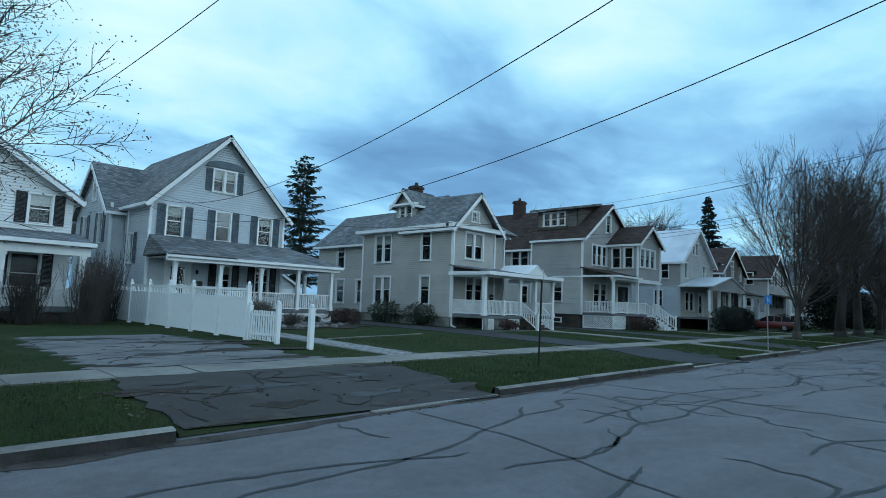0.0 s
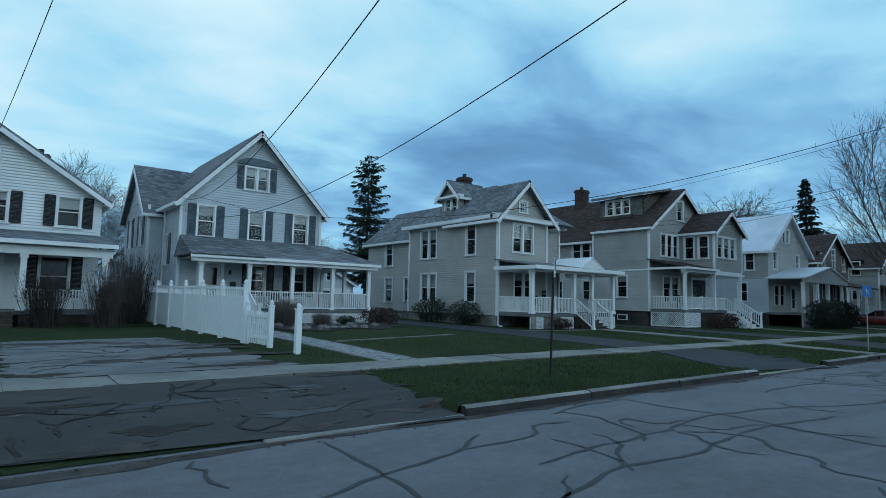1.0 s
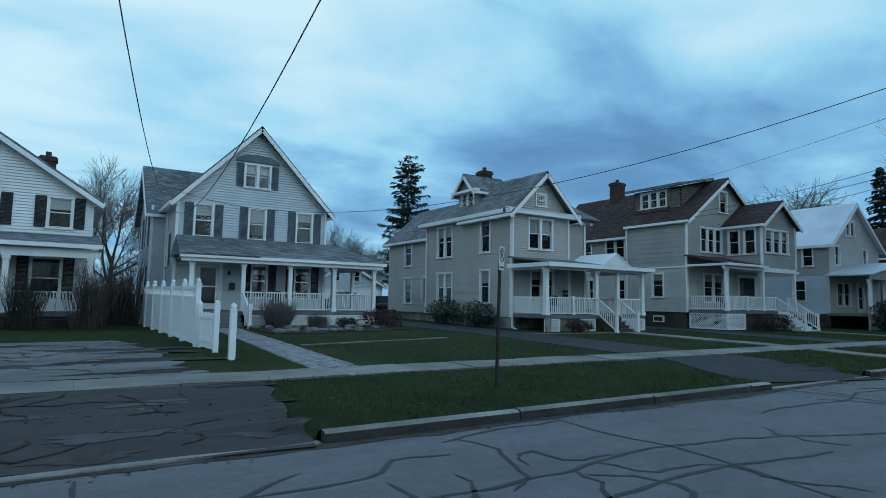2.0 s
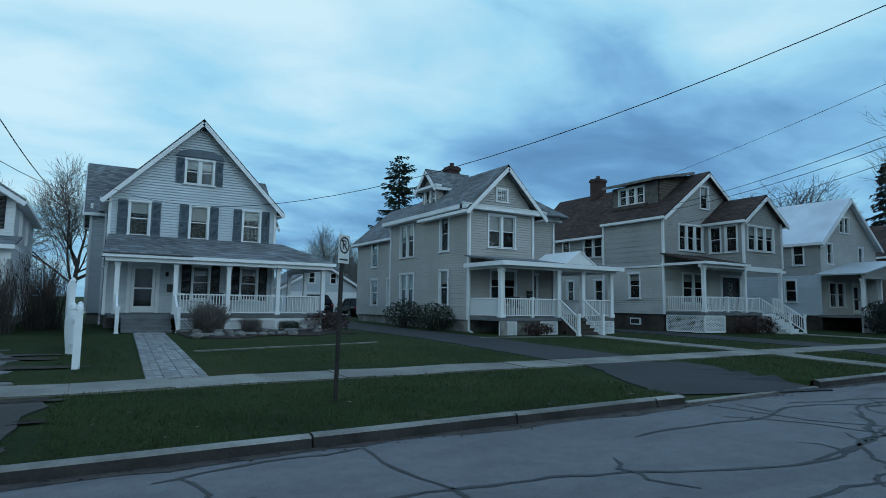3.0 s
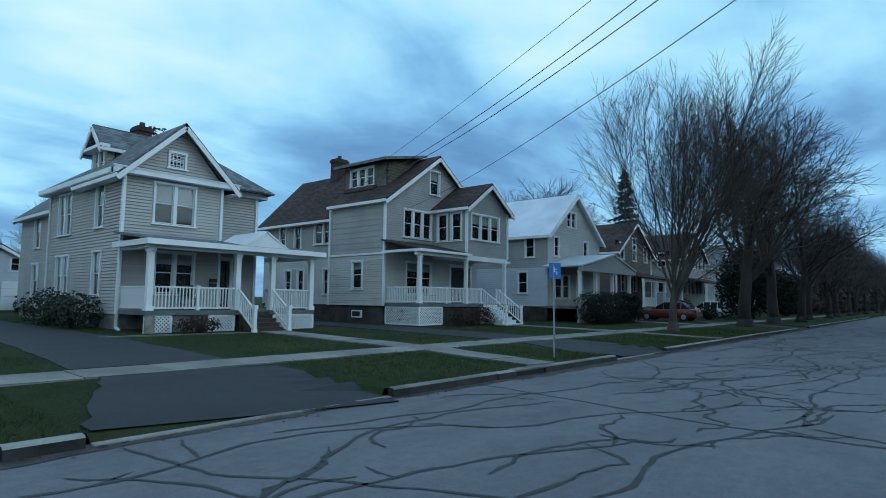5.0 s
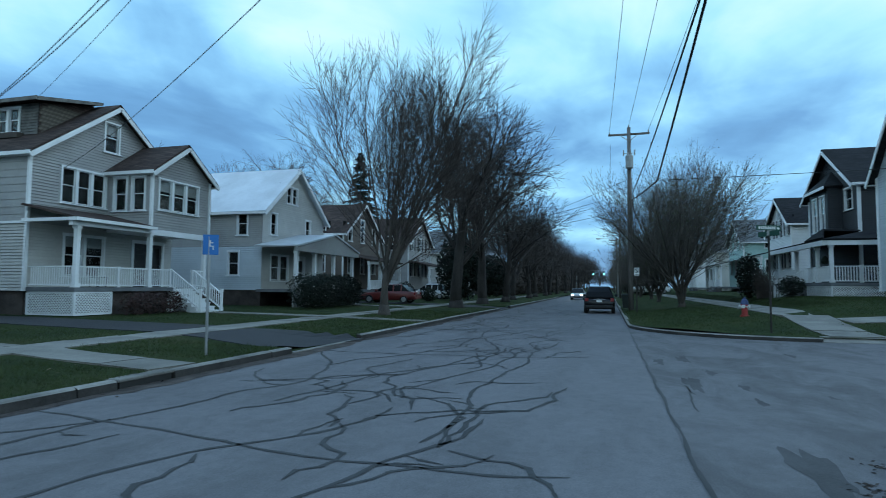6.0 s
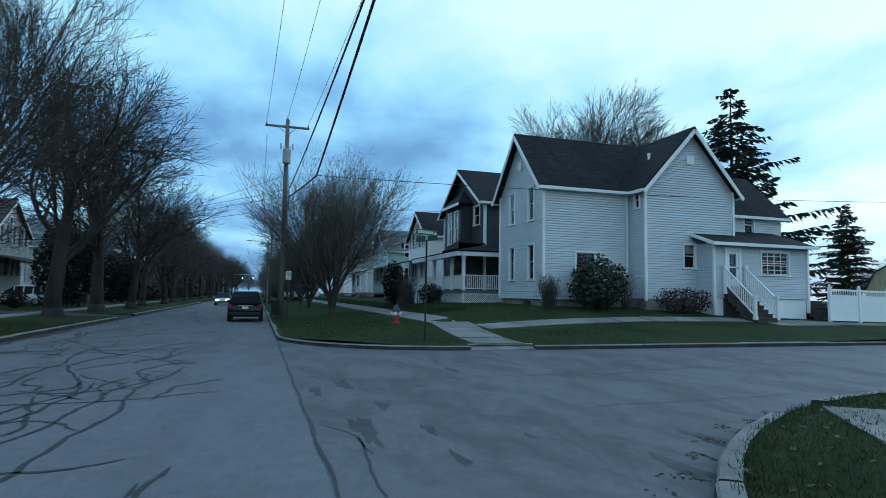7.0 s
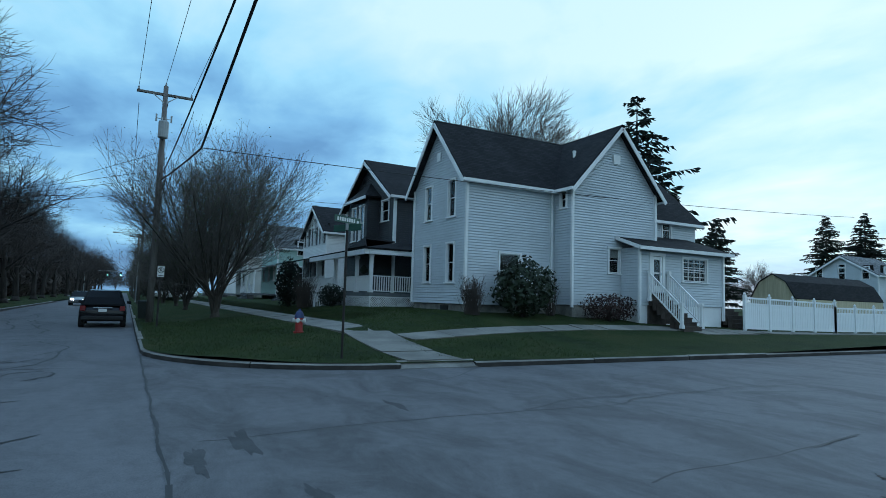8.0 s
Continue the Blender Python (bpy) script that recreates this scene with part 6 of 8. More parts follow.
    st = stairs(h, "W", -18.8, -17.7, 58.4, 1.0, fl, 5, 0.28, TRIM)
    railing(h, (57.0, -17.65, 1.1), (58.4, -17.65, fl), 0.9, 0.13, 0.045)
    hp = part("hanging_plant", Mesher().lathe([(0.05, 0), (0.2, 0.08), (0.24, 0.2), (0.18, 0.34), (0.05, 0.5)], 9, (58.0, -12.2, 3.0)).build("hanging_plant", NEEDLE_DARK), h)
    return h


charcoal_house()


def plain_house(x0, x1, y, depth, ze, zr, wallmat, roofmat, label, side, z0=0.9, porch=True, shutters=None, axis="y", oy=0):
    """Houses farther down the street. side: 'S' for those left of the street, 'N' for those right of it."""
    h = thing("house", ((x0 + x1) / 2, y, z0 - 0.5), label, "house", "houses down the street")
    yb = y + depth if side == "S" else y - depth
    ya, yc = min(y, yb), max(y, yb)
    mid = (x0 + x1) / 2
    wd = x1 - x0
    zs = z0 + 0.8
    ws = []
    for k in range(3):
        c = x0 + wd * (k + 0.5) / 3
        ws.append((c - 0.42, c + 0.42, zs + 3.5, zs + 5.0, dict(shutters=shutters)))
        ws.append((c - 0.42, c + 0.42, zs + 0.7, zs + 2.3, dict(shutters=shutters)))
    if axis == "y":
        ws.append((mid - 0.45, mid + 0.45, ze + 0.3, ze + 1.4))
    g = (mid, zr) if axis == "y" else None
    foundation(h, x0 + 0.06, x1 - 0.06, ya + 0.06, yc - 0.06, z0 - 0.7, z0 + 0.02, STONE)
    wall(h, side, y, x0, x1, z0, ze, wallmat, ws, gable=g)
    wall(h, "N" if side == "S" else "S", yb, x0, x1, z0, ze, wallmat, gable=g)
    mids = (ya + yc) / 2
    sw = [(mids - 0.45 + o, mids + 0.45 + o, zs + q, zs + q + 1.5) for o in (-2.4, 2.0) for q in (0.8, 3.5)]
    g2 = (mids, zr) if axis == "x" else None
    wall(h, "W", x0, ya, yc, z0, ze, wallmat, sw, gable=g2)
    wall(h, "E", x1, ya, yc, z0, ze, wallmat, gable=g2)
    gable_roof(h, x0, x1, ya, yc, ze, zr, axis, roofmat, 0.35, 0.4)
    corner_boards(h, [(x0 - 0.01, y), (x1 + 0.01, y)], z0, ze)
    if porch:
        s = -1 if side == "S" else 1
        p0, p1 = y + s * 2.3, y + s * 0.03
        lo, hi = min(p0, p1), max(p0, p1)
        part("porch_floor", Mesher().box(x0 + 0.2, x1 - 0.2, lo, hi, z0 - 0.1, z0 + 0.08).build("porch_floor", WOOD_GREY), h)
        part("porch_roof", Mesher().slab([(x0, y + s * 2.6, z0 + 2.6), (x1, y + s * 2.6, z0 + 2.6), (x1, y + s * 0.03, z0 + 3.2), (x0, y + s * 0.03, z0 + 3.2)], 0.1).build("porch_roof", roofmat), h)
        part("porch_beam", Mesher().box(x0 + 0.1, x1 - 0.1, min(y + s * 2.2, y + s * 2.4), max(y + s * 2.2, y + s * 2.4), z0 + 2.25, z0 + 2.5).build("porch_beam", TRIM), h)
        posts(h, [(x0 + 0.3, p0), (x0 + wd * 0.36, p0), (x0 + wd * 0.64, p0), (x1 - 0.3, p0)], z0 + 0.08, z0 + 2.27, 0.18)
        railing(h, (x0 + 0.4, p0, z0 + 0.08), (x0 + wd * 0.36 - 0.1, p0, z0 + 0.08), 0.8, 0.14, 0.05)
        railing(h, (x0 + wd * 0.64 + 0.1, p0, z0 + 0.08), (x1 - 0.4, p0, z0 + 0.08), 0.8, 0.14, 0.05)
        part("porch_skirt", Mesher().box(x0 + 0.25, x1 - 0.25, p0 - 0.05, p0 + 0.05, z0 - 0.8, z0 - 0.12).build("porch_skirt", BASEDARK), h)
        stairs(h, side, mid - 0.7, mid + 0.7, y + s * 2.3, z0 - 0.6, z0 + 0.08, 4, 0.28, WOOD_GREY)
    return h


plain_house(65.0, 73.0, 21.5, 9, 6.2, 9.0, SIDING_BROWN, ROOF_BROWN, "dark brown house with brown roof behind bare trees", "S", 1.2)
plain_house(79.0, 87.0, 20.5, 9, 6.4, 9.3, SIDING_BEIGE, ROOF_BROWN, "grey-beige house with red-brown porch roof", "S", 1.2, shutters=SHUTTER_BLACK)
plain_house(94.0, 102.0, 21.0, 9, 6.2, 9.2, SIDING_CREAM, ROOF_GREY, "cream house behind street trees", "S", 1.2)
plain_house(110.0, 118.0, 21.0, 9, 6.2, 9.2, SIDING_WHITE, ROOF_BLACK, "white house far down the street", "S", 1.2)
plain_house(128.0, 136.0, 21.0, 9, 6.2, 9.2, SIDING_GREY, ROOF_GREY, "grey house far down the street", "S", 1.2)
plain_house(74.5, 81.5, -15.0, 9, 7.2, 9.6, SIDING_WHITE, ROOF_BLACK, "white house with black shutters and dark roof", "N", 1.9, shutters=SHUTTER_BLACK)
plain_house(90.0, 98.0, -14.5, 9, 6.8, 9.4, SIDING_TEAL, ROOF_GREY, "pale teal house with white porch", "N", 1.7)
plain_house(108.0, 116.0, -14.5, 9, 6.8, 9.2, SIDING_CREAM, ROOF_GREY, "cream house far down the street", "N", 1.6)
plain_house(128.0, 136.0, -14.5, 9, 6.8, 9.2, SIDING_WHITE, ROOF_GREY, "white house at the street's far end", "N", 1.6)
plain_house(63.0, 71.0, -78.5, 8, 6.2, 8.6, SIDING_PALE, ROOF_GREY, "pale house with grey roof behind the white fence", "N", 1.4, porch=False)


def garage():
    g = thing("garage", (27.5, 48, 0.5), "white gabled garage at the end of the driveway", "garage")
    wall(g, "S", 48.0, 23.3, 30.2, 0.5, 3.0, SIDING_PALE, [(25.5, 26.1, 3.3, 4.2), (27.4, 28.0, 3.3, 4.2)], gable=(26.75, 5.0))
    wall(g, "W", 23.3, 48.0, 55.0, 0.5, 3.0, SIDING_PALE)
    wall(g, "E", 30.2, 48.0, 55.0, 0.5, 3.0, SIDING_PALE)
    wall(g, "N", 55.0, 23.3, 30.2, 0.5, 3.0, SIDING_PALE, gable=(26.75, 5.0))
    gable_roof(g, 23.3, 30.2, 48.0, 55.0, 3.0, 5.0, "y", ROOF_GREY, 0.3, 0.3, ridge=26.75)
    for a in (23.7, 27.0):
        d = Mesher()
        for k in range(4):
            d.box(a, a + 2.8, 47.90, 47.95, 0.52 + k * 0.52, 1.02 + k * 0.52)
        part("garage_door", d.build("garage_door", TRIM), g)


garage()


def shed():
    s = thing("shed", (58, -56, 0.5), "cream barn-style garden shed with black gambrel roof", "shed")
    y0, y1, x0, x1 = -62.3, -48.8, 55.2, 59.2
    mid = (x0 + x1) / 2
    prof = [(x0, 0.5), (x0, 2.6), (x0 + 0.8, 4.0), (mid, 4.7), (x1 - 0.8, 4.0), (x1, 2.6), (x1, 0.5)]
    for y in (y0, y1):
        b = Mesher()
        b.face(*[(x, y, z) for x, z in prof])
        b.face(*[(x, y + 0.1, z) for x, z in prof])
        part("end_wall", b.build("end_wall", SHEDCREAM), s)
    part("side_wall", Mesher().box(x0, x0 + 0.1, y0, y1, 0.5, 2.6).box(x1 - 0.1, x1, y0, y1, 0.5, 2.6).build("side_wall", SHEDCREAM), s)
    rf = Mesher()
    for (xa, za), (xb, zb) in zip(prof[1:5], prof[2:6]):
        rf.slab([(xa, y0 - 0.2, za + 0.06), (xb, y0 - 0.2, zb + 0.06), (xb, y1 + 0.2, zb + 0.06), (xa, y1 + 0.2, za + 0.06)], 0.07)
    part("roof", rf.build("roof", ROOF_BLACK), s)
    part("trim", Mesher().box(x0 - 0.02, x0 + 0.06, y0 - 0.02, y0 + 0.05, 0.5, 2.3).box(mid - 0.5, mid + 0.5, y0 - 0.04, y0, 2.5, 3.6).build("trim", SIGNBLACK), s)


shed()
# ---- sidewalks of single slabs ----


def slab_walk(label, a, b, w, height, piece=1.5, lift=0.03, group=""):
    """Concrete slabs laid in a row from a to b."""
    a, b = Vector((*a, 0)), Vector((*b, 0))
    L = (b - a).length
    d = (b - a).normalized()
    nn = Vector((-d.y, d.x, 0))
    n = max(1, round(L / piece))
    rr = random.Random(int(a.x * 13 + a.y * 7))
    root = None
    for k in range(n):
        g = 0.012
        p, q = a + d * (L * k / n + g), a + d * (L * (k + 1) / n - g)
        tilt = rr.uniform(-0.012, 0.012)
        top = []
        for c, s in ((p, -0.5), (q, -0.5), (q, 0.5), (p, 0.5)):
            v = c + nn * s * w
            top.append(Vector((v.x, v.y, height(v.x, v.y) + lift + tilt * (1 if c is p else -1))))
        mb = Mesher()
        mb.slab(top, 0.10)
        me = mb.build("slab", CONCRETE, bevel=0.010)
        if root is None:
            root = solid("sidewalk", me, label, "sidewalk", group, "structure")
        else:
            part("slab", me, root)
    return root


slab_walk("worn concrete slab sidewalk along the lawns", (-16, 11.47), (110, 11.47), 1.08, left_height)
slab_walk("concrete walk from sidewalk to the tan house", (28.9, 12.05), (29.2, 19.35), 1.15, left_height, 1.3)
slab_walk("short concrete walk from kerb to sidewalk", (28.4, KERB_L + 0.2), (28.9, 10.9), 1.0, left_height, 1.2)
slab_walk("concrete walk from sidewalk to the beige house", (43.0, 12.05), (43.0, 17.4), 1.1, left_height, 1.3)
slab_walk("short concrete walk across the grass strip", (43.0, KERB_L + 0.2), (43.0, 10.9), 1.0, left_height, 1.2)
slab_walk("concrete walk to the metal-roofed house", (56.0, 12.05), (56.0, 16.0), 1.1, left_height, 1.3)
slab_walk("concrete sidewalk past the corner lawn", (110, -6.95), (44.4, -6.95), 1.1, right_height)
slab_walk("concrete corner walk down to the kerb", (44.38, -7.2), (39.9, -7.35), 1.55, right_height, 1.5)
for pa_, pb_ in (((43.5, -8.15), (44.5, -11.6)), ((44.5, -11.62), (45.2, -16.5)), ((45.2, -16.52), (45.2, -22.0)), ((45.2, -22.02), (44.5, -29.0)), ((44.5, -29.02), (44.1, -46.0))):
    slab_walk("concrete sidewalk curving along the side street", pa_, pb_, 0.95, right_height)
slab_walk("concrete walk to the side door steps", (44.65, -22.7), (44.7, -26.5), 1.6, right_height, 1.3)
slab_walk("concrete walk at the near corner", (26.5, -6.4), (29.2, -8.3), 1.3, lambda x, y: 0.13, 1.3)
slab_walk("thin concrete lawn edging beside the driveway", (23.2, 19.6), (28.2, 19.35), 0.22, left_height, 1.6)
slab_walk("thin concrete edging of the garden bed", (12.2, 17.2), (18.2, 18.6), 0.16, left_height, 2.0)

# grey pavers leading to the grey house
walkway = None
pav = kept(("paver",), lambda: Mesher().box(-0.072, 0.072, -0.155, 0.155, -0.05, 0.0).build("paver", BRICKPAVE, bevel=0.006))
rr = random.Random(8)
for j in range(41):
    y = 12.15 + j * 0.326
    for i in range(7):
        x = 10.72 + (y - 12.15) * 0.045 + i * 0.151
        yy = y + (0.159 if i % 2 else 0)
        m = pose(x, yy, left_height(x, yy) + 0.035 + rr.uniform(-0.006, 0.006), rr.uniform(-1.5, 1.5), rr.uniform(-1.5, 1.5), rr.uniform(-1.5, 1.5))
        if walkway is None:
            walkway = tagged(part("paver_walk", pav, None, m), "grey concrete paver walk to the porch steps", "walkway", "", "structure")
        else:
            part("paver", pav, walkway, m)

# ---- white vinyl fences ----


def cap_post(parent, x, y, z0, z1, s=0.13):
    def mk():
        h = z1 - z0
        mb = Mesher()
        mb.box(-s / 2, s / 2, -s / 2, s / 2, 0, h)
        mb.box(-s * 0.62, s * 0.62, -s * 0.62, s * 0.62, h, h + 0.03)
        mb.lathe([(s * 0.3, 0), (s * 0.5, 0.05), (s * 0.42, 0.10), (0.01, 0.14)], 8, (0, 0, h + 0.03))
        return mb.build("post", VINYL)
    return part("post", kept(("capost", round(z1 - z0, 2), s), mk), parent, pose(x, y, z0))


def privacy_fence(label, pts, tops, ground, step=2.0, board=0.15):
    """Solid boards between capped posts. pts: the corner points; tops: the height of each stretch."""
    f = thing("fence", (*pts[0], ground(*pts[0])), label, "fence")
    for (a, b), h in zip(zip(pts, pts[1:]), tops):
        A, B = Vector((*a, 0)), Vector((*b, 0))
        L = (B - A).length
        n = max(1, round(L / step))
        d = (B - A).normalized()
        ang = math.degrees(math.atan2(d.y, d.x))
        for k in range(n + 1):
            p = A + d * L * k / n
            cap_post(f, p.x, p.y, ground(p.x, p.y) - 0.05, ground(p.x, p.y) + h + 0.10)
        for k in range(n):
            p, q = A + d * (L * k / n + 0.07), A + d * (L * (k + 1) / n - 0.07)
            zp, zq = ground(p.x, p.y), ground(q.x, q.y)
            for up_z, hh in ((h, 0.09), (h - 0.28, 0.06), (0.12, 0.10)):
                part("rail", Mesher().beam((p.x, p.y, zp + up_z), (q.x, q.y, zq + up_z), 0.05, hh).build("rail", VINYL), f)
            m = max(1, int((q - p).length / board))
            me = kept(("board", round(h, 2), board), lambda: Mesher().box(-board / 2 + 0.004, board / 2 - 0.004, -0.012, 0.012, 0.13, h - 0.30).build("board", VINYL))
            sl = kept(("slat", round(h, 2)), lambda: Mesher().box(-0.02, 0.02, -0.010, 0.010, h - 0.26, h - 0.04).build("slat", VINYL))
            for j in range(m):
                c = p.lerp(q, (j + 0.5) / m)
                part("board", me, f, pose(c.x, c.y, ground(c.x, c.y), 0, 0, ang))
                part("slat", sl, f, pose(c.x, c.y, ground(c.x, c.y), 0, 0, ang))
    return f


privacy_fence("white vinyl privacy fence with capped posts beside the parking pad", [(9.0, 29.4), (9.35, 17.6)], [1.62], left_height)
# its low picket return and the gateposts
pf = thing("picket_fence", (9.4, 17.0, 0.3), "low white picket panel ending at a gatepost", "fence")
for x, y, h in ((9.4, 17.5, 1.1), (9.55, 16.05, 1.15)):
    cap_post(pf, x, y, left_height(x, y) - 0.05, left_height(x, y) + h)
part("rail", Mesher().beam((9.4, 17.5, 1.15), (9.55, 16.05, 1.15), 0.05, 0.07).beam((9.4, 17.5, 0.55), (9.55, 16.05, 0.55), 0.05, 0.07).build("rail", VINYL), pf)
for k in range(11):
    y = 17.4 - k * 0.128
    part("picket", kept(("picket",), lambda: Mesher().box(-0.012, 0.012, -0.04, 0.04, 0.05, 0.98).build("picket", VINYL)), pf, pose(9.41 + k * 0.0125, y, left_height(9.5, y)))
gp = thing("gatepost", (9.55, 14.25, 0.25), "lone white capped gatepost by the sidewalk", "post")
cap_post(gp, 9.55, 14.25, 0.2, 1.40, 0.14)
privacy_fence("white vinyl privacy fence behind the corner house", [(45.4, -27.6), (45.4, -35.6), (45.4, -46.0)], [1.62, 1.40], right_height)

# ---- bare trees ----


class Tree:
    def __init__(self, seed):
        self.r = random.Random(seed)
        self.wood, self.twig, self.bud = Mesher(), Mesher(), Mesher()
        self.tips = []

    def limb(self, p, d, L, rad, lvl, cfg):
        r = self.r
        nseg = cfg["seg"][lvl]
        pts, rads = [p.copy()], [rad]
        dirs = [d.copy()]
        for k in range(nseg):
            j = cfg["bend"][lvl]
            d = (d + Vector((r.gauss(0, j), r.gauss(0, j), r.gauss(0, j * 0.7) + cfg["up"][lvl]))).normalized()
            p = p + d * (L / nseg)
            pts.append(p.copy())
            dirs.append(d.copy())
            rads.append(rad * (1 - (k + 1) / nseg * (1 - cfg["taper"])))
        if lvl == len(cfg["seg"]) - 1:
            rads[-1] = rads[-1] * 0.35
            self.tips.append(p.copy())
        (self.wood if lvl < cfg["woody"] else self.twig).tube(pts, rads, cfg["sides"][lvl], cap=lvl < 1)
        if lvl + 1 < len(cfg["seg"]):
            n = cfg["kids"][lvl]
            n = max(1, int(n * r.uniform(0.75, 1.25) + 0.5))
            for k in range(n):
                f = cfg["from"][lvl] + (1 - cfg["from"][lvl]) * (k + r.random()) / n
                s = min(nseg - 1, int(f * nseg))
                fr = f * nseg - s
                q = pts[s].lerp(pts[s + 1], fr)
                dd = dirs[s + 1]
                side = Vector((r.gauss(0, 1), r.gauss(0, 1), r.gauss(0, 0.6)))
                side = (side - dd * side.dot(dd)).normalized()
                an = radians(cfg["angle"][lvl] * r.uniform(0.7, 1.3))
                nd = dd * math.cos(an) + side * math.sin(an)
                self.limb(q, nd, cfg["len"][lvl + 1] * r.uniform(0.65, 1.2) * (1.15 - 0.5 * f), max(cfg["rmin"], rads[s] * cfg["thin"][lvl]), lvl + 1, cfg)
            # the leader goes on as finer wood
            self.limb(pts[-1], dirs[-1], cfg["len"][lvl + 1] * r.uniform(0.45, 0.7), max(cfg["rmin"], rads[-1] * 0.9), lvl + 1, cfg)


def tree(label, at, cfg, seed, wood, twig, buds=None, bud_size=0.05, bud_n=1, group="", name="tree"):
    t = Tree(seed)
    n = cfg.get("stems", 1)
    for k in range(n):
        d = Vector((0, 0, 1))
        if n > 1:
            a = 2 * math.pi * k / n + t.r.uniform(-0.4, 0.4)
            d = Vector((math.cos(a) * cfg["splay"], math.sin(a) * cfg["splay"], 1)).normalized()
        t.limb(Vector((0, 0, -0.15)), d, cfg["len"][0] * t.r.uniform(0.9, 1.1), cfg["r0"], 0, cfg)
    ob = thing(name, at, label, "tree", group, rz=t.r.uniform(0, 360) if cfg.get("spin") else 0)
    m = ob.matrix_basis
    t.wood.lathe([(cfg["r0"] * 1.7 * (1.5 if n > 1 else 1), -0.15), (cfg["r0"] * 1.25 * (1.5 if n > 1 else 1), 0.12), (cfg["r0"] * 1.02 * (1.3 if n > 1 else 1), 0.5)], 8)
    part("trunk", t.wood.build("trunk", wood, smooth=True, fix=False), ob, m)
    part("crown", t.twig.build("crown", twig, fix=False), ob, m)
    if buds:
        for p in t.tips:
            for _ in range(bud_n):
                q = p + Vector((t.r.gauss(0, 0.10), t.r.gauss(0, 0.10), t.r.gauss(0, 0.10)))
                s = bud_size * t.r.uniform(0.5, 1.3)
                u = Vector((t.r.gauss(0, 1), t.r.gauss(0, 1), t.r.gauss(0, 1))).normalized() * s
                v = u.cross(Vector((t.r.gauss(0, 1), t.r.gauss(0, 1), t.r.gauss(0, 1)))).normalized() * s * 0.7
                t.bud.face(q - u, q + v, q + u, q - v)
        part("bud_spray", t.bud.build("bud_spray", buds, fix=False), ob, m)
    return ob


VASE = dict(seg=(3, 7, 4, 3, 2), len=(2.5, 11.6, 4.5, 2.1, 1.0), r0=0.25, kids=(11, 14, 8, 4), angle=(25, 28, 30, 34), up=(0.0, 0.02, 0.05, 0.06, 0.04), bend=(0.02, 0.03, 0.04, 0.05, 0.06), taper=0.42, thin=(0.42, 0.42, 0.5, 0.6), rmin=0.010, woody=2, sides=(9, 6, 4, 3, 3), **{"from": (0.45, 0.12, 0.12, 0.15)})
MAPLE = dict(seg=(6, 6, 5, 4, 2), len=(7.8, 7.4, 4.3, 2.4, 1.1), r0=0.42, kids=(9, 8, 6, 5), angle=(42, 38, 40, 42), up=(0.02, 0.06, 0.03, 0.02, 0.02), bend=(0.06, 0.13, 0.16, 0.16, 0.16), taper=0.5, thin=(0.40, 0.44, 0.5, 0.55), rmin=0.013, woody=2, sides=(9, 6, 4, 3, 3), spin=True, **{"from": (0.32, 0.18, 0.15, 0.12)})
ROUND = dict(seg=(4, 6, 4, 3, 2), len=(2.1, 6.6, 3.5, 1.8, 0.85), r0=0.13, kids=(6, 9, 7, 4), angle=(28, 30, 32, 36), up=(0.02, 0.05, 0.07, 0.06, 0.05), bend=(0.04, 0.06, 0.08, 0.09, 0.10), taper=0.5, thin=(0.55, 0.45, 0.5, 0.6), rmin=0.0085, woody=2, sides=(8, 5, 4, 3, 3), stems=4, splay=0.26, spin=True, **{"from": (0.4, 0.10, 0.12, 0.15)})
NEARBY = dict(seg=(5, 6, 5, 4, 2), len=(3.0, 3.7, 2.3, 1.2, 0.5), r0=0.15, kids=(8, 9, 9, 7), angle=(46, 40, 40, 44), up=(0.0, 0.05, 0.04, 0.03, 0.02), bend=(0.05, 0.10, 0.12, 0.14, 0.16), taper=0.45, thin=(0.42, 0.42, 0.45, 0.6), rmin=0.0065, woody=2, sides=(8, 5, 4, 3, 3), **{"from": (0.5, 0.15, 0.12, 0.12)})
YARD = dict(seg=(4, 6, 5, 4, 2), len=(4.2, 6.2, 3.6, 2.0, 1.0), r0=0.26, kids=(8, 8, 7, 5), angle=(46, 36, 38, 40), up=(0.0, 0.03, 0.03, 0.03, 0.02), bend=(0.06, 0.10, 0.12, 0.13, 0.14), taper=0.45, thin=(0.45, 0.45, 0.5, 0.55), rmin=0.013, woody=2, sides=(8, 5, 4, 3, 3), **{"from": (0.45, 0.2, 0.12, 0.12)})

tree("tall bare street tree with upright vase-shaped crown", (46.0, 10.2, left_height(46, 10.2)), VASE, 4, BARK, TWIG, group="street trees")
maple = tree("large bare street maple with dark spreading limbs", (57.5, 9.6, left_height(57, 9.6)), MAPLE, 9, BARK_DARK, TWIG, group="street trees")
maple2 = tree("large bare street maple with dark spreading limbs", (66.0, 9.6, left_height(66, 9.6)), MAPLE, 21, BARK_DARK, TWIG, group="street trees")
rr = random.Random(31)
for k, x in enumerate((74, 83, 93, 104, 116, 129, 144, 160, 178, 198, 220, 245)):
    copy_thing(maple if k % 2 else maple2, pose(x, 9.6 + rr.uniform(-0.5, 0.6), 0.3, 0, 0, rr.uniform(0, 360)) @ Matrix.Scale(rr.uniform(0.72, 0.86), 4))
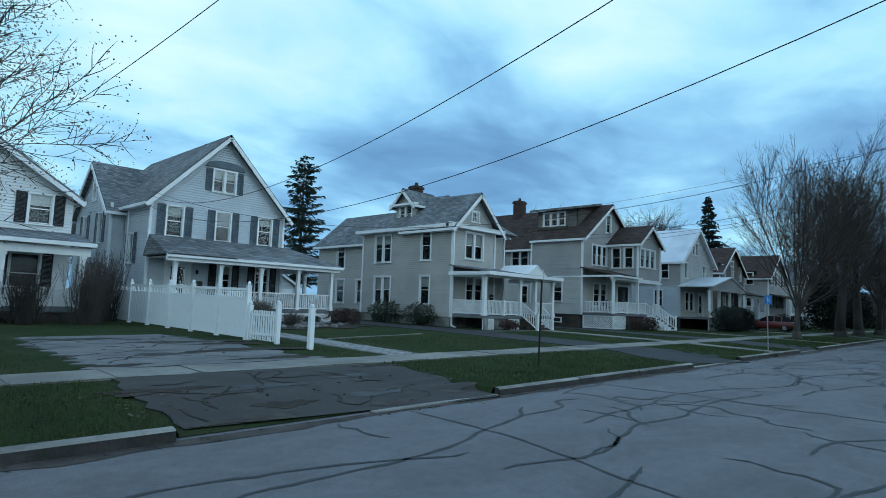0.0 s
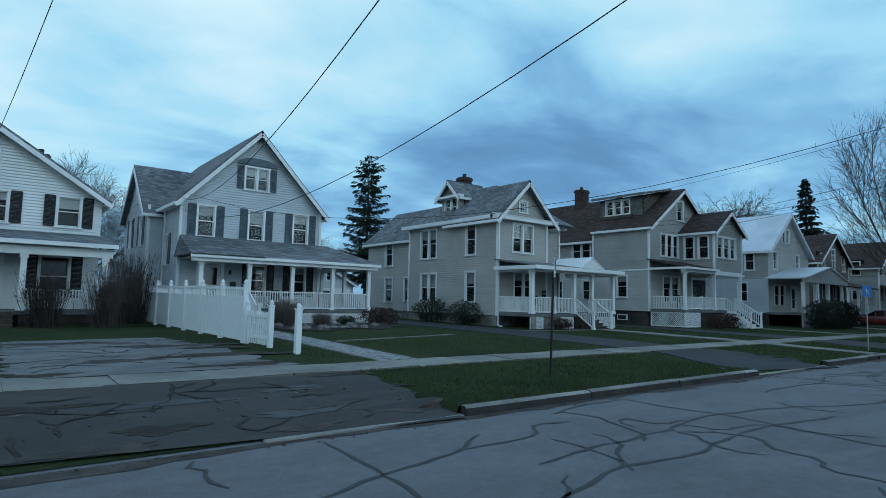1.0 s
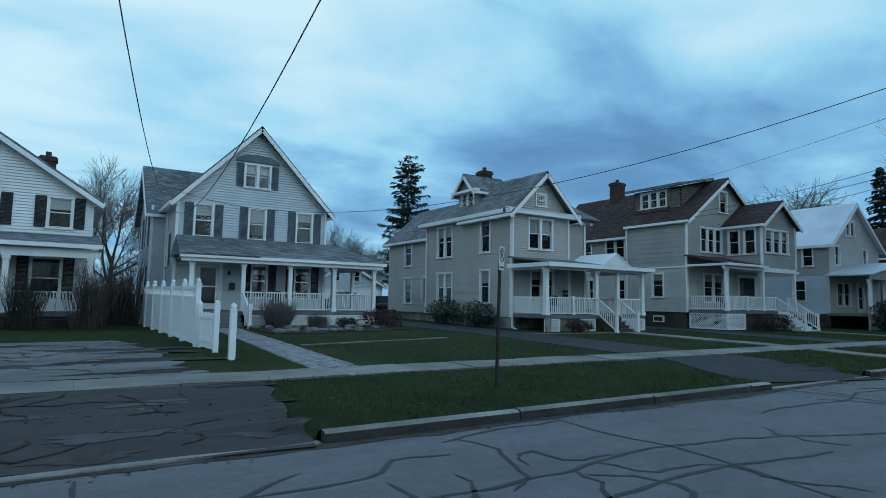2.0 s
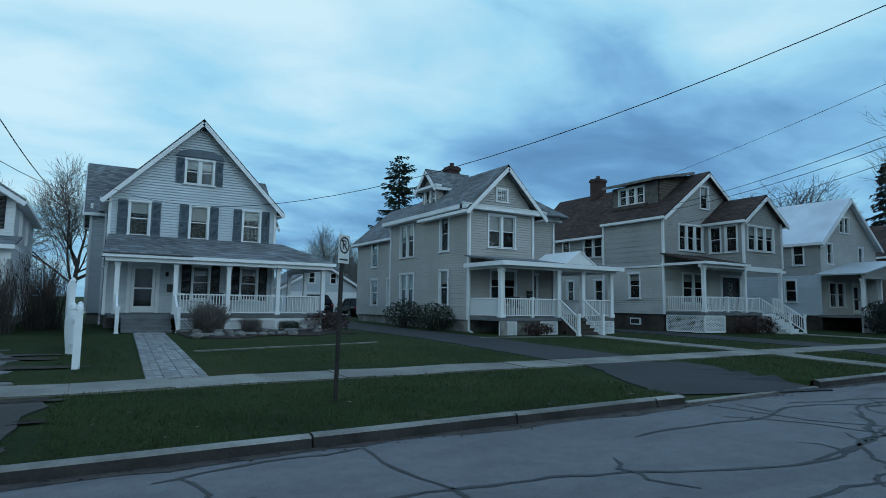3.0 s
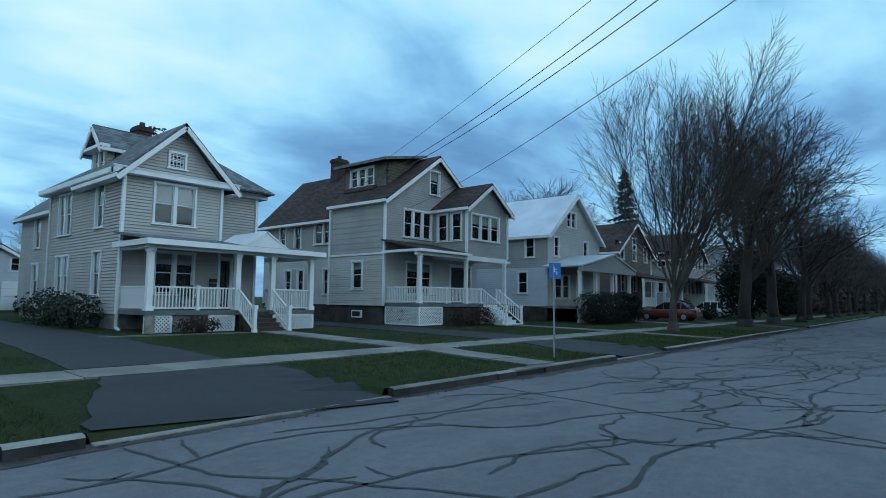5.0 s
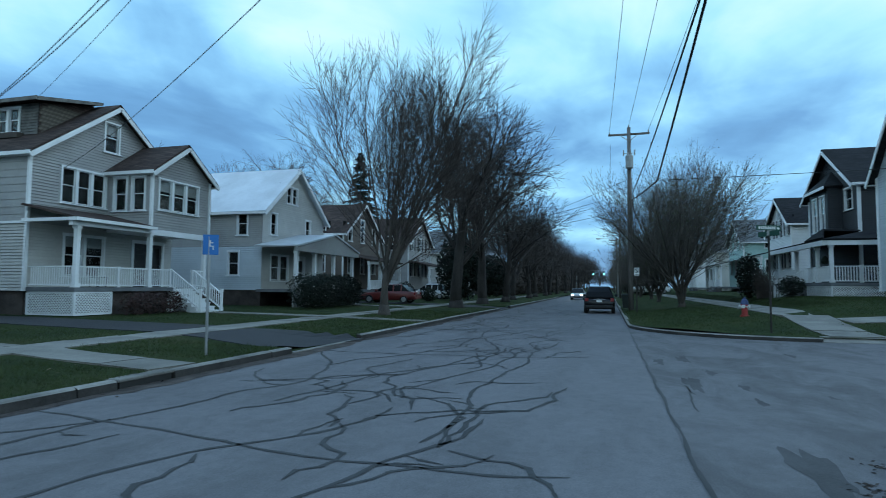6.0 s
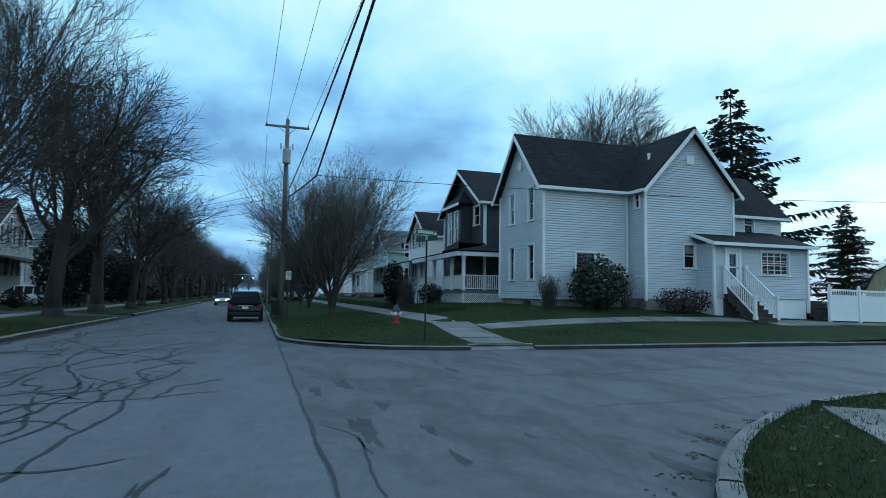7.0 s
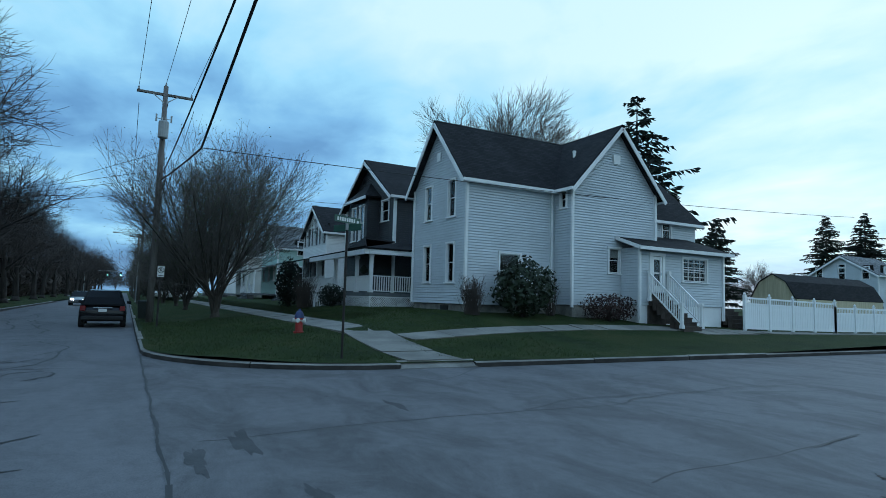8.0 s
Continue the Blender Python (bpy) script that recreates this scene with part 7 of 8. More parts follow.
for k, (x, y) in enumerate(((72, 34), (90, 38), (108, 36), (125, 40), (150, 36), (180, 34), (68, 45), (250, 14), (265, 22), (110, 20), (140, 14))):
    copy_thing(maple2 if k % 2 else maple, pose(x, y, 0.4, 0, 0, rr.uniform(0, 360)))
pear = tree("multi-stemmed bare street pear with first green leaves", (60.0, -4.7, right_height(60, -4.7)), ROUND, 6, BARK, TWIG_PALE, BUD_GREEN, 0.036, 1, group="street trees")
for k, (x, y) in enumerate(((74, -4.4), (86, -4.6), (100, -4.2), (114, -4.4), (132, -4.0), (152, -4.0), (176, -4.0), (205, -3.8), (235, -3.6))):
    copy_thing(pear, pose(x, y, right_height(x, y), 0, 0, rr.uniform(0, 360)) @ Matrix.Scale(rr.uniform(0.62, 0.78), 4))
tree("budding tree with pale blossom twigs by the sidewalk", (-0.75, 9.2, left_height(0, 9.2)), NEARBY, 14, BARK, TWIG_PALE, BUD, 0.018, 6)
back = tree("bare yard tree with a fine spreading crown", (8.6, 52.0, 0.6), YARD, 40, BARK, TWIG_PALE, group="background trees")
for x, y in ((1.5, 60.0), (37.0, 75.0), (31.0, 88.0), (55.0, 75.0), (-12, 60), (66, 66), (48, 92), (22, 95), (80, 60)):
    copy_thing(back, pose(x, y, 0.5, 0, 0, rr.uniform(0, 360)))
big = tree("tall bare tree with fine domed crown behind the corner house", (78.0, -33.6, 0.9), dict(VASE, len=(12.5, 10.2, 5.4, 3.0, 1.5), r0=0.42, kids=(13, 11, 8, 5), angle=(42, 30, 32, 34), up=(0.0, 0.04, 0.05, 0.05, 0.05), bend=(0.02, 0.05, 0.07, 0.08, 0.09), rmin=0.018, thin=(0.36, 0.42, 0.5, 0.55)), 51, BARK, TWIG_PALE)
for x, y in ((118.0, -100.0), (124.0, -108.0), (105.0, -120), (140, -95), (150, -60), (135, -50)):
    copy_thing(back, pose(x, y, 0.2, 0, 0, rr.uniform(0, 360)))

# ---- conifers ----


def conifer(label, at, h, w, seed, mat, droop=0.25, dense=1.0, gap=0.55, bare=0.1, name="conifer_tree", taper=0.85):
    r = random.Random(seed)
    wood, leaf = Mesher(), Mesher()
    wood.tube([(0, 0, -0.2), (0, 0, h * 0.5), (0, 0, h)], [h * 0.016, h * 0.010, 0.02], 7)
    z = h * bare
    while z < h * 0.985:
        f = (z - h * bare) / (h * (1 - bare))
        reach = w * (1 - f) ** taper * r.uniform(0.75, 1.15) + 0.12
        k = max(3, int((5 + 2 * (1 - f)) * dense))
        a0 = r.uniform(0, 6.28)
        for b in range(k):
            a = a0 + 6.283 * b / k + r.uniform(-0.3, 0.3)
            L = reach * r.uniform(0.5, 1.15)
            zb = z + r.uniform(-0.55, 0.55) * gap
            out = Vector((math.cos(a), math.sin(a), 0))
            side = Vector((-math.sin(a), math.cos(a), 0))
            rise = r.uniform(0.05, 0.30)
            n = max(3, int(L / 0.32))
            prev = Vector((0, 0, zb))
            pts = [prev]
            for s in range(1, n + 1):
                q = s / n
                p = Vector((0, 0, zb)) + out * L * q + Vector((0, 0, L * (rise * q - droop * 2.2 * q * q + 0.25 * droop * q ** 4)))
                pts.append(p)
            wood.tube(pts, [0.035 * (1 - 0.8 * i / n) + 0.006 for i in range(n + 1)], 3, cap=False)
            for s in range(1, n + 1):
                p = pts[s]
                wl_ = (0.30 + 0.62 * min(1, L / 3) * (1 - 0.6 * s / n)) * r.uniform(0.6, 1.4)
                for sg in (-1, 1):
                    for rep in range(2):
                        tip = p + side * sg * wl_ + out * wl_ * r.uniform(0.3, 0.8) + Vector((0, 0, -wl_ * r.uniform(0.0, 0.95)))
                        wd = 0.10 * r.uniform(0.7, 1.5)
                        up_ = Vector((r.uniform(-0.4, 0.4), r.uniform(-0.4, 0.4), 1)).normalized()
                        leaf.face(p + up_ * wd * 0.3 - out * wd, p + (tip - p) * 0.5 + up_ * wd * 0.8, tip, p + (tip - p) * 0.5 - up_ * wd)
        z += gap * r.uniform(0.7, 1.2) * (1 - 0.45 * f)
    t = thing(name, at, label, "conifer")
    part("trunk", wood.build("trunk", BARK_DARK, fix=False), t, t.matrix_basis)
    part("crown", leaf.build("crown", mat, fix=False), t, t.matrix_basis)
    return t


conifer("tall dark pine behind the tan house", (47.5, 75.0, 0.6), 22.8, 4.7, 3, NEEDLE, 0.0, 0.95, 0.85, 0.15, taper=0.5)
conifer("dark conical spruce behind the metal-roofed house", (92.0, 32.0, 0.7), 19.0, 4.0, 5, NEEDLE_DARK, 0.15, 1.3, 0.6, 0.05)
sp = conifer("tall open spruce behind the corner house", (61.5, -37.3, 0.6), 18.6, 8.2, 7, NEEDLE_DARK, 0.03, 1.05, 1.0, 0.1)
sp2 = conifer("spruce beyond the white fence", (107.0, -109.0, 0.6), 20.0, 8.0, 9, NEEDLE_DARK, 0.08, 1.2, 0.8, 0.1)
for x, y in ((92.0, -122.0), (86, -124), (128.0, -108.0)):
    copy_thing(sp2, pose(x, y, 0.6, 0, 0, rr.uniform(0, 360)))

# ---- shrubs and hedges ----


def shrub(label, at, rx, ry, h, seed, mat, n=900, leaf=0.07, stems=True, name="shrub", boxy=0.0, category="shrub", group=""):
    r = random.Random(seed)
    lf, st = Mesher(), Mesher()
    for k in range(n):
        while True:
            v = Vector((r.uniform(-1, 1), r.uniform(-1, 1), r.uniform(-0.9, 1)))
            L = max(abs(v.x) ** 4 + abs(v.y) ** 4 + abs(v.z) ** 4, 1e-6) ** 0.25 if boxy else v.length
            if 0.45 < L <= 1:
                break
        bump = 1 + 0.22 * noise.noise(v * 2.3 + Vector((seed, 0, 0)))
        p = Vector((v.x * rx * bump, v.y * ry * bump, (v.z * bump + 0.95) * h / 1.95))
        if p.z < 0.02:
            continue
        s = leaf * r.uniform(0.6, 1.5)
        nrm = (v + Vector((r.gauss(0, 0.5), r.gauss(0, 0.5), r.gauss(0, 0.5)))).normalized()
        u = nrm.cross(Vector((r.gauss(0, 1), r.gauss(0, 1), r.gauss(0, 1)))).normalized()
        w = nrm.cross(u)
        lf.face(p - u * s, p - w * s * 0.5, p + u * s, p + w * s * 0.5)
    for k in range(14):
        a = r.uniform(0, 6.28)
        q = Vector((math.cos(a) * rx * 0.6 * r.random(), math.sin(a) * ry * 0.6 * r.random(), h * r.uniform(0.6, 0.95)))
        st.tube([(q.x * 0.3, q.y * 0.3, -0.05), q * 0.6, q], [0.02, 0.014, 0.006], 4, cap=False)
    t = thing(name, at, label, category, group)
    part("foliage", lf.build("foliage", mat, fix=False), t, t.matrix_basis)
    part("stem_tangle", st.build("stem_tangle", BARK_DARK, fix=False), t, t.matrix_basis)
    return t


def twiggy(label, at, rx, h, seed, mat, n=160, name="shrub"):
    """A leafless shrub of many thin canes."""
    r = random.Random(seed)
    st = Mesher()
    for k in range(n):
        a, b = r.uniform(0, 6.28), r.uniform(0, 6.28)
        q0 = Vector((math.cos(a) * rx * 0.45 * r.random(), math.sin(a) * rx * 0.45 * r.random(), -0.05))
        q1 = q0 + Vector((math.cos(b) * rx * r.random() * 0.6, math.sin(b) * rx * r.random() * 0.6, h * r.uniform(0.5, 1.0)))
        mid = q0.lerp(q1, 0.5) + Vector((r.gauss(0, 0.06), r.gauss(0, 0.06), 0))
        st.tube([q0, mid, q1], [0.012, 0.009, 0.003], 3, cap=False)
        for _ in range(4):
            s = mid.lerp(q1, r.random())
            st.tube([s, s + Vector((r.gauss(0, 0.16), r.gauss(0, 0.16), r.uniform(0.05, 0.35)))], [0.006, 0.002], 3, cap=False)
    t = thing(name, at, label, "shrub")
    part("growth", st.build("growth", mat, fix=False), t, t.matrix_basis)
    return t


def on_left(x, y):
    return (x, y, left_height(x, y))


def on_right(x, y):
    return (x, y, right_height(x, y))


shrub("rounded dark evergreen bush by the tan house wall", on_left(24.2, 28.0), 1.15, 1.05, 1.5, 1, LEAF, 1500, 0.06)
shrub("rounded dark evergreen bush at the tan house corner", on_left(24.25, 25.0), 1.1, 1.05, 1.35, 2, LEAF, 1500, 0.06)
shrub("long clipped dark hedge before the metal-roofed house", on_left(51.6, 15.9), 4.0, 0.75, 1.95, 3, NEEDLE_DARK, 11000, 0.06, name="hedge", boxy=1, category="hedge")
shrub("reddish dormant hedge along the beige porch", on_left(40.4, 18.5), 1.7, 0.5, 0.95, 4, LEAF_RED, 1800, 0.055, name="hedge", boxy=1, category="hedge")
shrub("large rhododendron against the corner house wall", on_right(47.6, -15.7), 1.3, 1.45, 2.5, 5, LEAF, 2600, 0.10)
shrub("reddish clipped hedge below the cross gable", on_right(46.9, -20.0), 0.6, 1.45, 1.15, 6, LEAF_RED, 2000, 0.055, name="hedge", boxy=1, category="hedge")
twiggy("leafless shrub beside the corner house", on_right(48.0, -13.3), 0.9, 1.6, 7, TWIG)
twiggy("leafless shrub between rhododendron and wall", on_right(48.2, -17.6), 0.6, 1.9, 8, TWIG, 60)
twiggy("tall leafless thicket beside the white house", on_left(8.2, 28.5), 1.6, 3.2, 9, TWIG, 320)
twiggy("leafless vine-like shrub before the white porch", on_left(5.0, 26.0), 1.3, 2.2, 10, BARK_DARK, 200)
twiggy("leafless shrub at the pad's end", on_left(7.0, 25.8), 1.3, 2.6, 19, TWIG, 240)
twiggy("dry brown ornamental grass clump by the porch", on_left(13.9, 25.2), 1.15, 1.15, 11, TWIG_PALE, 620)
twiggy("dry brown perennial clump by the porch", on_left(15.4, 24.6), 0.7, 0.55, 12, TWIG_PALE, 240)
shrub("low reddish shrub at the bed's end", on_left(18.7, 24.9), 1.15, 0.8, 0.95, 13, LEAF_RED, 1600, 0.05)
shrub("low evergreen shrub in the porch bed", on_left(17.3, 25.8), 0.55, 0.45, 0.45, 14, LEAF, 600, 0.05)
shrub("low shrub before the tan porch", on_left(26.6, 20.1), 0.9, 0.4, 0.6, 15, LEAF_RED, 800, 0.05)
shrub("dark conical arborvitae by the charcoal house steps", on_right(63.6, -9.4), 0.85, 0.85, 3.0, 16, NEEDLE_DARK, 2200, 0.09)
shrub("clipped dark ball shrub by the charcoal porch", on_right(58.6, -10.6), 0.9, 0.8, 1.25, 17, NEEDLE_DARK, 1500, 0.06)
twiggy("leafless shrub by the charcoal porch", on_right(60.6, -9.6), 1.1, 2.0, 18, TWIG, 200)
shrub("dense dark yew between street trees and houses", on_left(74, 13.5), 3.2, 2.2, 6.5, 20, NEEDLE_DARK, 5200, 0.16, name="yew_tree", category="tree")
shrub("dark yew beside a far house", on_left(92, 14), 2.6, 2.2, 5.5, 22, NEEDLE_DARK, 3600, 0.16, name="yew_tree", category="tree")
shrub("small dark shrub in a front yard", on_left(62.5, 15.0), 0.9, 0.8, 1.7, 23, NEEDLE_DARK, 1200, 0.07)
shrub("small dark shrub in a front yard", on_left(68.5, 15.0), 1.0, 0.8, 1.3, 24, NEEDLE_DARK, 1200, 0.07)
shrub("green hedge far along the street", on_right(116, -5.5), 9.0, 1.2, 3.0, 25, LEAF, 5000, 0.14, name="hedge", boxy=1, category="hedge")
shrub("green bushes far along the street", on_right(134, -5.5), 12.0, 1.5, 4.0, 26, LEAF, 5000, 0.2, name="hedge", boxy=1, category="hedge")
# distant growth that closes the street's far end
for k, (x, y, rx, ry, hh) in enumerate(((118, 16, 10, 3, 5.5), (140, 15, 12, 3, 6), (168, 15, 16, 4, 7), (205, 14, 20, 4, 8), (255, 13, 28, 4, 9), (150, -6.5, 14, 2.5, 5), (182, -6.5, 18, 2.5, 6), (225, -6.5, 24, 3, 7.5), (280, -6.5, 30, 3, 9))):
    shrub("far dark thicket along the street", (x, y, 0.2), rx, ry, hh, 60 + k, TWIG if y > 0 else LEAF, 4200, 0.34, name="thicket", boxy=1, category="thicket", group="far thickets")
for k, x in enumerate((270, 300, 335)):
    copy_thing(maple2 if k % 2 else maple, pose(x, 9.5, 0.2, 0, 0, 50 * k))
    copy_thing(maple if k % 2 else maple2, pose(x + 12, -6.0, 0.2, 0, 0, 70 * k))
for k in range(9):
    copy_thing(back, pose(330 + (k % 3) * 9, -20 + k * 6.0, 0.0, 0, 0, 40 * k))
# bed under the long porch with its rocks
bed = Mesher()
for k in range(24):
    x0, x1 = 12.75 + k * 0.275, 12.75 + (k + 1) * 0.275
    f0, f1 = [17.3 + (x_ - 12.2) * 0.233 + 4.2 + 0.5 * math.sin(x_ * 2.1) for x_ in (x0, x1)]
    for j in range(4):
        ya, yb, yc_, yd = [f_ + (26.9 - f_) * q_ / 4 for f_, q_ in ((f0, j), (f1, j), (f1, j + 1), (f0, j + 1))]
        bed.slab([(x0, ya, left_height(x0, ya) + 0.045), (x1, yb, left_height(x1, yb) + 0.045), (x1, yc_, left_height(x1, yc_) + 0.045), (x0, yd, left_height(x0, yd) + 0.045)], 0.06)
solid("flower_bed", bed.build("flower_bed", SOIL), "bare soil flower bed edged with rocks", "flower bed", "", "structure")
rr = random.Random(77)
for k in range(26):
    bm = bmesh.new()
    bmesh.ops.create_icosphere(bm, subdivisions=2, radius=1)
    sc = Vector((rr.uniform(0.14, 0.34), rr.uniform(0.12, 0.22), rr.uniform(0.07, 0.14)))
    for v in bm.verts:
        n_ = 1 + 0.3 * noise.noise(v.co * 1.6 + Vector((k * 3.1, 0, 0)))
        v.co = Vector((v.co.x * sc.x, v.co.y * sc.y, v.co.z * sc.z)) * n_
    me = bpy.data.meshes.new("rock")
    bm.to_mesh(me)
    bm.free()
    me.materials.append(ROCK)
    x = 13.0 + (k % 16) * 0.4
    solid("rock", me, "grey garden rock edging the flower bed", "rock", "garden rocks", "", pose(x, (25.25 if k < 16 else 22.8) + rr.uniform(-0.7, 0.3), left_height(x, 25.0) + 0.07, 0, 0, rr.uniform(0, 180)))
# ---- vehicles ----


def vehicle(label, at, rz, L, W, H, paint, kind="suv", lit=False, name="car", tail=True):
    """A car lofted from side stations; +x is its front, its rear axle end at the local origin's back."""
    c = thing(name, at, label, "car", rz=rz)
    m = c.matrix_basis
    w = W / 2
    if kind == "suv":
        st = [(0.0, 0.42, 0.72, 0.86), (0.03, 0.30, 0.95, 0.95), (0.14, 0.25, 1.02, 0.99), (0.34, 0.24, 1.02, 1.0), (0.60, 0.24, 1.00, 1.0), (0.72, 0.24, 0.98, 0.99), (0.90, 0.25, 0.92, 0.95), (0.975, 0.30, 0.80, 0.88), (1.0, 0.42, 0.68, 0.78)]
        cab = [(0.015, 0.62, 0.86), (0.06, 0.80, 0.77), (0.14, 0.97, 0.67), (0.22, 1.0, 0.64), (0.45, 1.0, 0.65), (0.56, 0.98, 0.67), (0.72, 0.60, 0.84)]
    else:
        st = [(0.0, 0.42, 0.66, 0.84), (0.03, 0.30, 0.84, 0.94), (0.16, 0.24, 0.90, 0.99), (0.36, 0.22, 0.89, 1.0), (0.62, 0.22, 0.88, 1.0), (0.72, 0.22, 0.86, 0.99), (0.90, 0.24, 0.76, 0.94), (0.975, 0.28, 0.66, 0.86), (1.0, 0.40, 0.56, 0.76)]
        cab = [(0.10, 0.62, 0.86), (0.24, 1.0, 0.72), (0.38, 1.0, 0.72), (0.52, 0.99, 0.74), (0.72, 0.60, 0.86)]
    body = Mesher()
    rings = []
    for f, zb, zt, ww in st:
        x = f * L
        a = w * ww
        ring = [(x, -a * 0.86, zb), (x, -a * 0.98, zb + 0.12), (x, -a, (zb + zt) / 2), (x, -a * 0.96, zt - 0.05), (x, -a * 0.88, zt), (x, 0, zt + 0.025), (x, a * 0.88, zt), (x, a * 0.96, zt - 0.05), (x, a, (zb + zt) / 2), (x, a * 0.98, zb + 0.12), (x, a * 0.86, zb)]
        rings.append(ring)
    n = len(rings[0])
    i0 = 0
    for ring in rings:
        body.v += ring
    for k in range(len(rings) - 1):
        for j in range(n):
            q = (j + 1) % n
            body.f.append((k * n + j, k * n + q, (k + 1) * n + q, (k + 1) * n + j))
    body.f.append(tuple(range(n)))
    body.f.append(tuple(range((len(rings) - 1) * n, len(rings) * n)))
    b = part("body", body.build("body", paint, smooth=True), c, m)
    belt = 1.0 if kind == "suv" else 0.88
    gl, rf = Mesher(), Mesher()
    rings = []
    for f, hh, ww in cab:
        x = f * L
        zt = belt + (H - belt) * max(0.0, (hh - 0.6) / 0.4)
        a, bb = w * 0.90, w * ww
        rings.append([(x, -a, belt - 0.03), (x, -bb, zt - 0.04), (x, -bb * 0.9, zt), (x, bb * 0.9, zt), (x, bb, zt - 0.04), (x, a, belt - 0.03)])
    for A, B in zip(rings, rings[1:]):
        gl.face(A[0], B[0], B[1], A[1])
        gl.face(A[4], B[4], B[5], A[5])
        for j in (1, 2, 3):
            tgt = rf if (B[2][2] > H - 0.12 and A[2][2] > H - 0.12) else gl
            tgt.face(A[j], B[j], B[j + 1], A[j + 1])
    gl.face(*rings[0])
    part("glazing", gl.build("glazing", CARGLASS), c, m)
    rings2 = [[(x, y, z + 0.012) for x, y, z in r_] for r_ in rings]
    rf2 = Mesher()
    for A, B in zip(rings2[:-1], rings2[1:]):
        if A[2][2] > H - 0.2 and B[2][2] > H - 0.2:
            for j in (1, 2, 3):
                rf2.face(A[j], B[j], B[j + 1], A[j + 1])
    for k, A in enumerate(rings[:-1]):
        for sg in (0, 1):
            p0, p1 = (A[0], A[1]) if sg == 0 else (A[5], A[4])
            rf2.beam(p0, p1, 0.07, 0.05)
    part("roof", rf2.build("roof", paint), c, m)
    wr = 0.34 if kind == "suv" else 0.31
    tyre = kept(("tyre", wr), lambda: Mesher().tube([(0, -0.11, 0), (0, -0.10, 0), (0, 0.10, 0), (0, 0.11, 0)], [wr * 0.8, wr, wr, wr * 0.8], 18).build("tyre", RUBBER))
    rim = kept(("rim", wr), lambda: Mesher().tube([(0, -0.118, 0), (0, -0.112, 0), (0, 0.112, 0), (0, 0.118, 0)], [wr * 0.45, wr * 0.62, wr * 0.62, wr * 0.45], 12).build("rim", STEEL))
    for fx in (0.19, 0.80):
        for sg in (-1, 1):
            q = m @ Matrix.Translation((fx * L, sg * (w - 0.12), wr))
            wh = part("wheel", kept(("hub", wr), lambda: Mesher().tube([(0, -0.10, 0), (0, 0.10, 0)], [wr * 0.3, wr * 0.3], 8).build("wheel", RUBBER)), c, q)
            part("tyre", tyre, wh, q)
            part("rim", rim, wh, q)
    for sg in (-1, 1):
        part("tail_lamp", Mesher().box(-0.02, 0.06, sg * w * 0.80 - 0.10, sg * w * 0.80 + 0.10, belt - 0.26, belt - 0.05).build("tail_lamp", TAILRED, bevel=0.01), c, m)
        part("headlamp", Mesher().box(L - 0.07, L + 0.01, sg * w * 0.62 - 0.14, sg * w * 0.62 + 0.14, 0.56, 0.70).build("headlamp", HEADLAMP if lit else CHROME, bevel=0.01), c, m)
        part("mirror", Mesher().box(L * 0.64, L * 0.68, sg * (w + 0.08) - 0.09, sg * (w + 0.08) + 0.09, belt, belt + 0.14).build("mirror", paint, bevel=0.02), c, m)
    part("bumper", Mesher().box(-0.06, 0.12, -w * 0.86, w * 0.86, 0.34, 0.52).build("bumper", RUBBER if kind == "suv" else paint, bevel=0.03), c, m)
    part("number_plate", Mesher().box(-0.045, -0.015, -0.16, 0.16, 0.70, 0.83).build("number_plate", PLATE), c, m)
    part("garnish", Mesher().box(-0.04, -0.01, -0.36, 0.36, 0.87, 0.90).build("garnish", CHROME), c, m)
    return c


vehicle("black sport utility car parked at the kerb", (56.6, 0.37, 0.0), 0, 4.6, 1.88, 1.66, CARBLACK)
vehicle("oncoming car with lit headlamps far down the street", (100.0, 3.63, 0.0), 180, 4.5, 1.8, 1.45, CARSILVER, "sedan", True)
vehicle("white sport utility car in a far driveway", (105.0, -7.96, right_height(105, -8.0)), 112, 5.0, 1.95, 1.9, CARWHITE)
vehicle("red car parked in the driveway past the hedge", (61.5, 13.6, left_height(61, 14) + 0.03), 90, 4.5, 1.78, 1.4, CARRED, "sedan")
vehicle("dark car parked before the garage", (28.4, 43.0, left_height(28, 44)), 90, 4.5, 1.8, 1.45, CARBLACK, "sedan")
vehicle("dark sport utility car parked before the garage", (24.9, 42.6, left_height(25, 44)), 90, 4.6, 1.85, 1.7, CARBLACK)
vehicle("white car in a driveway beyond the red one", (76.0, 15.0, left_height(76, 16)), 90, 4.5, 1.8, 1.5, CARWHITE, "sedan")

# ---- utility poles and cables ----


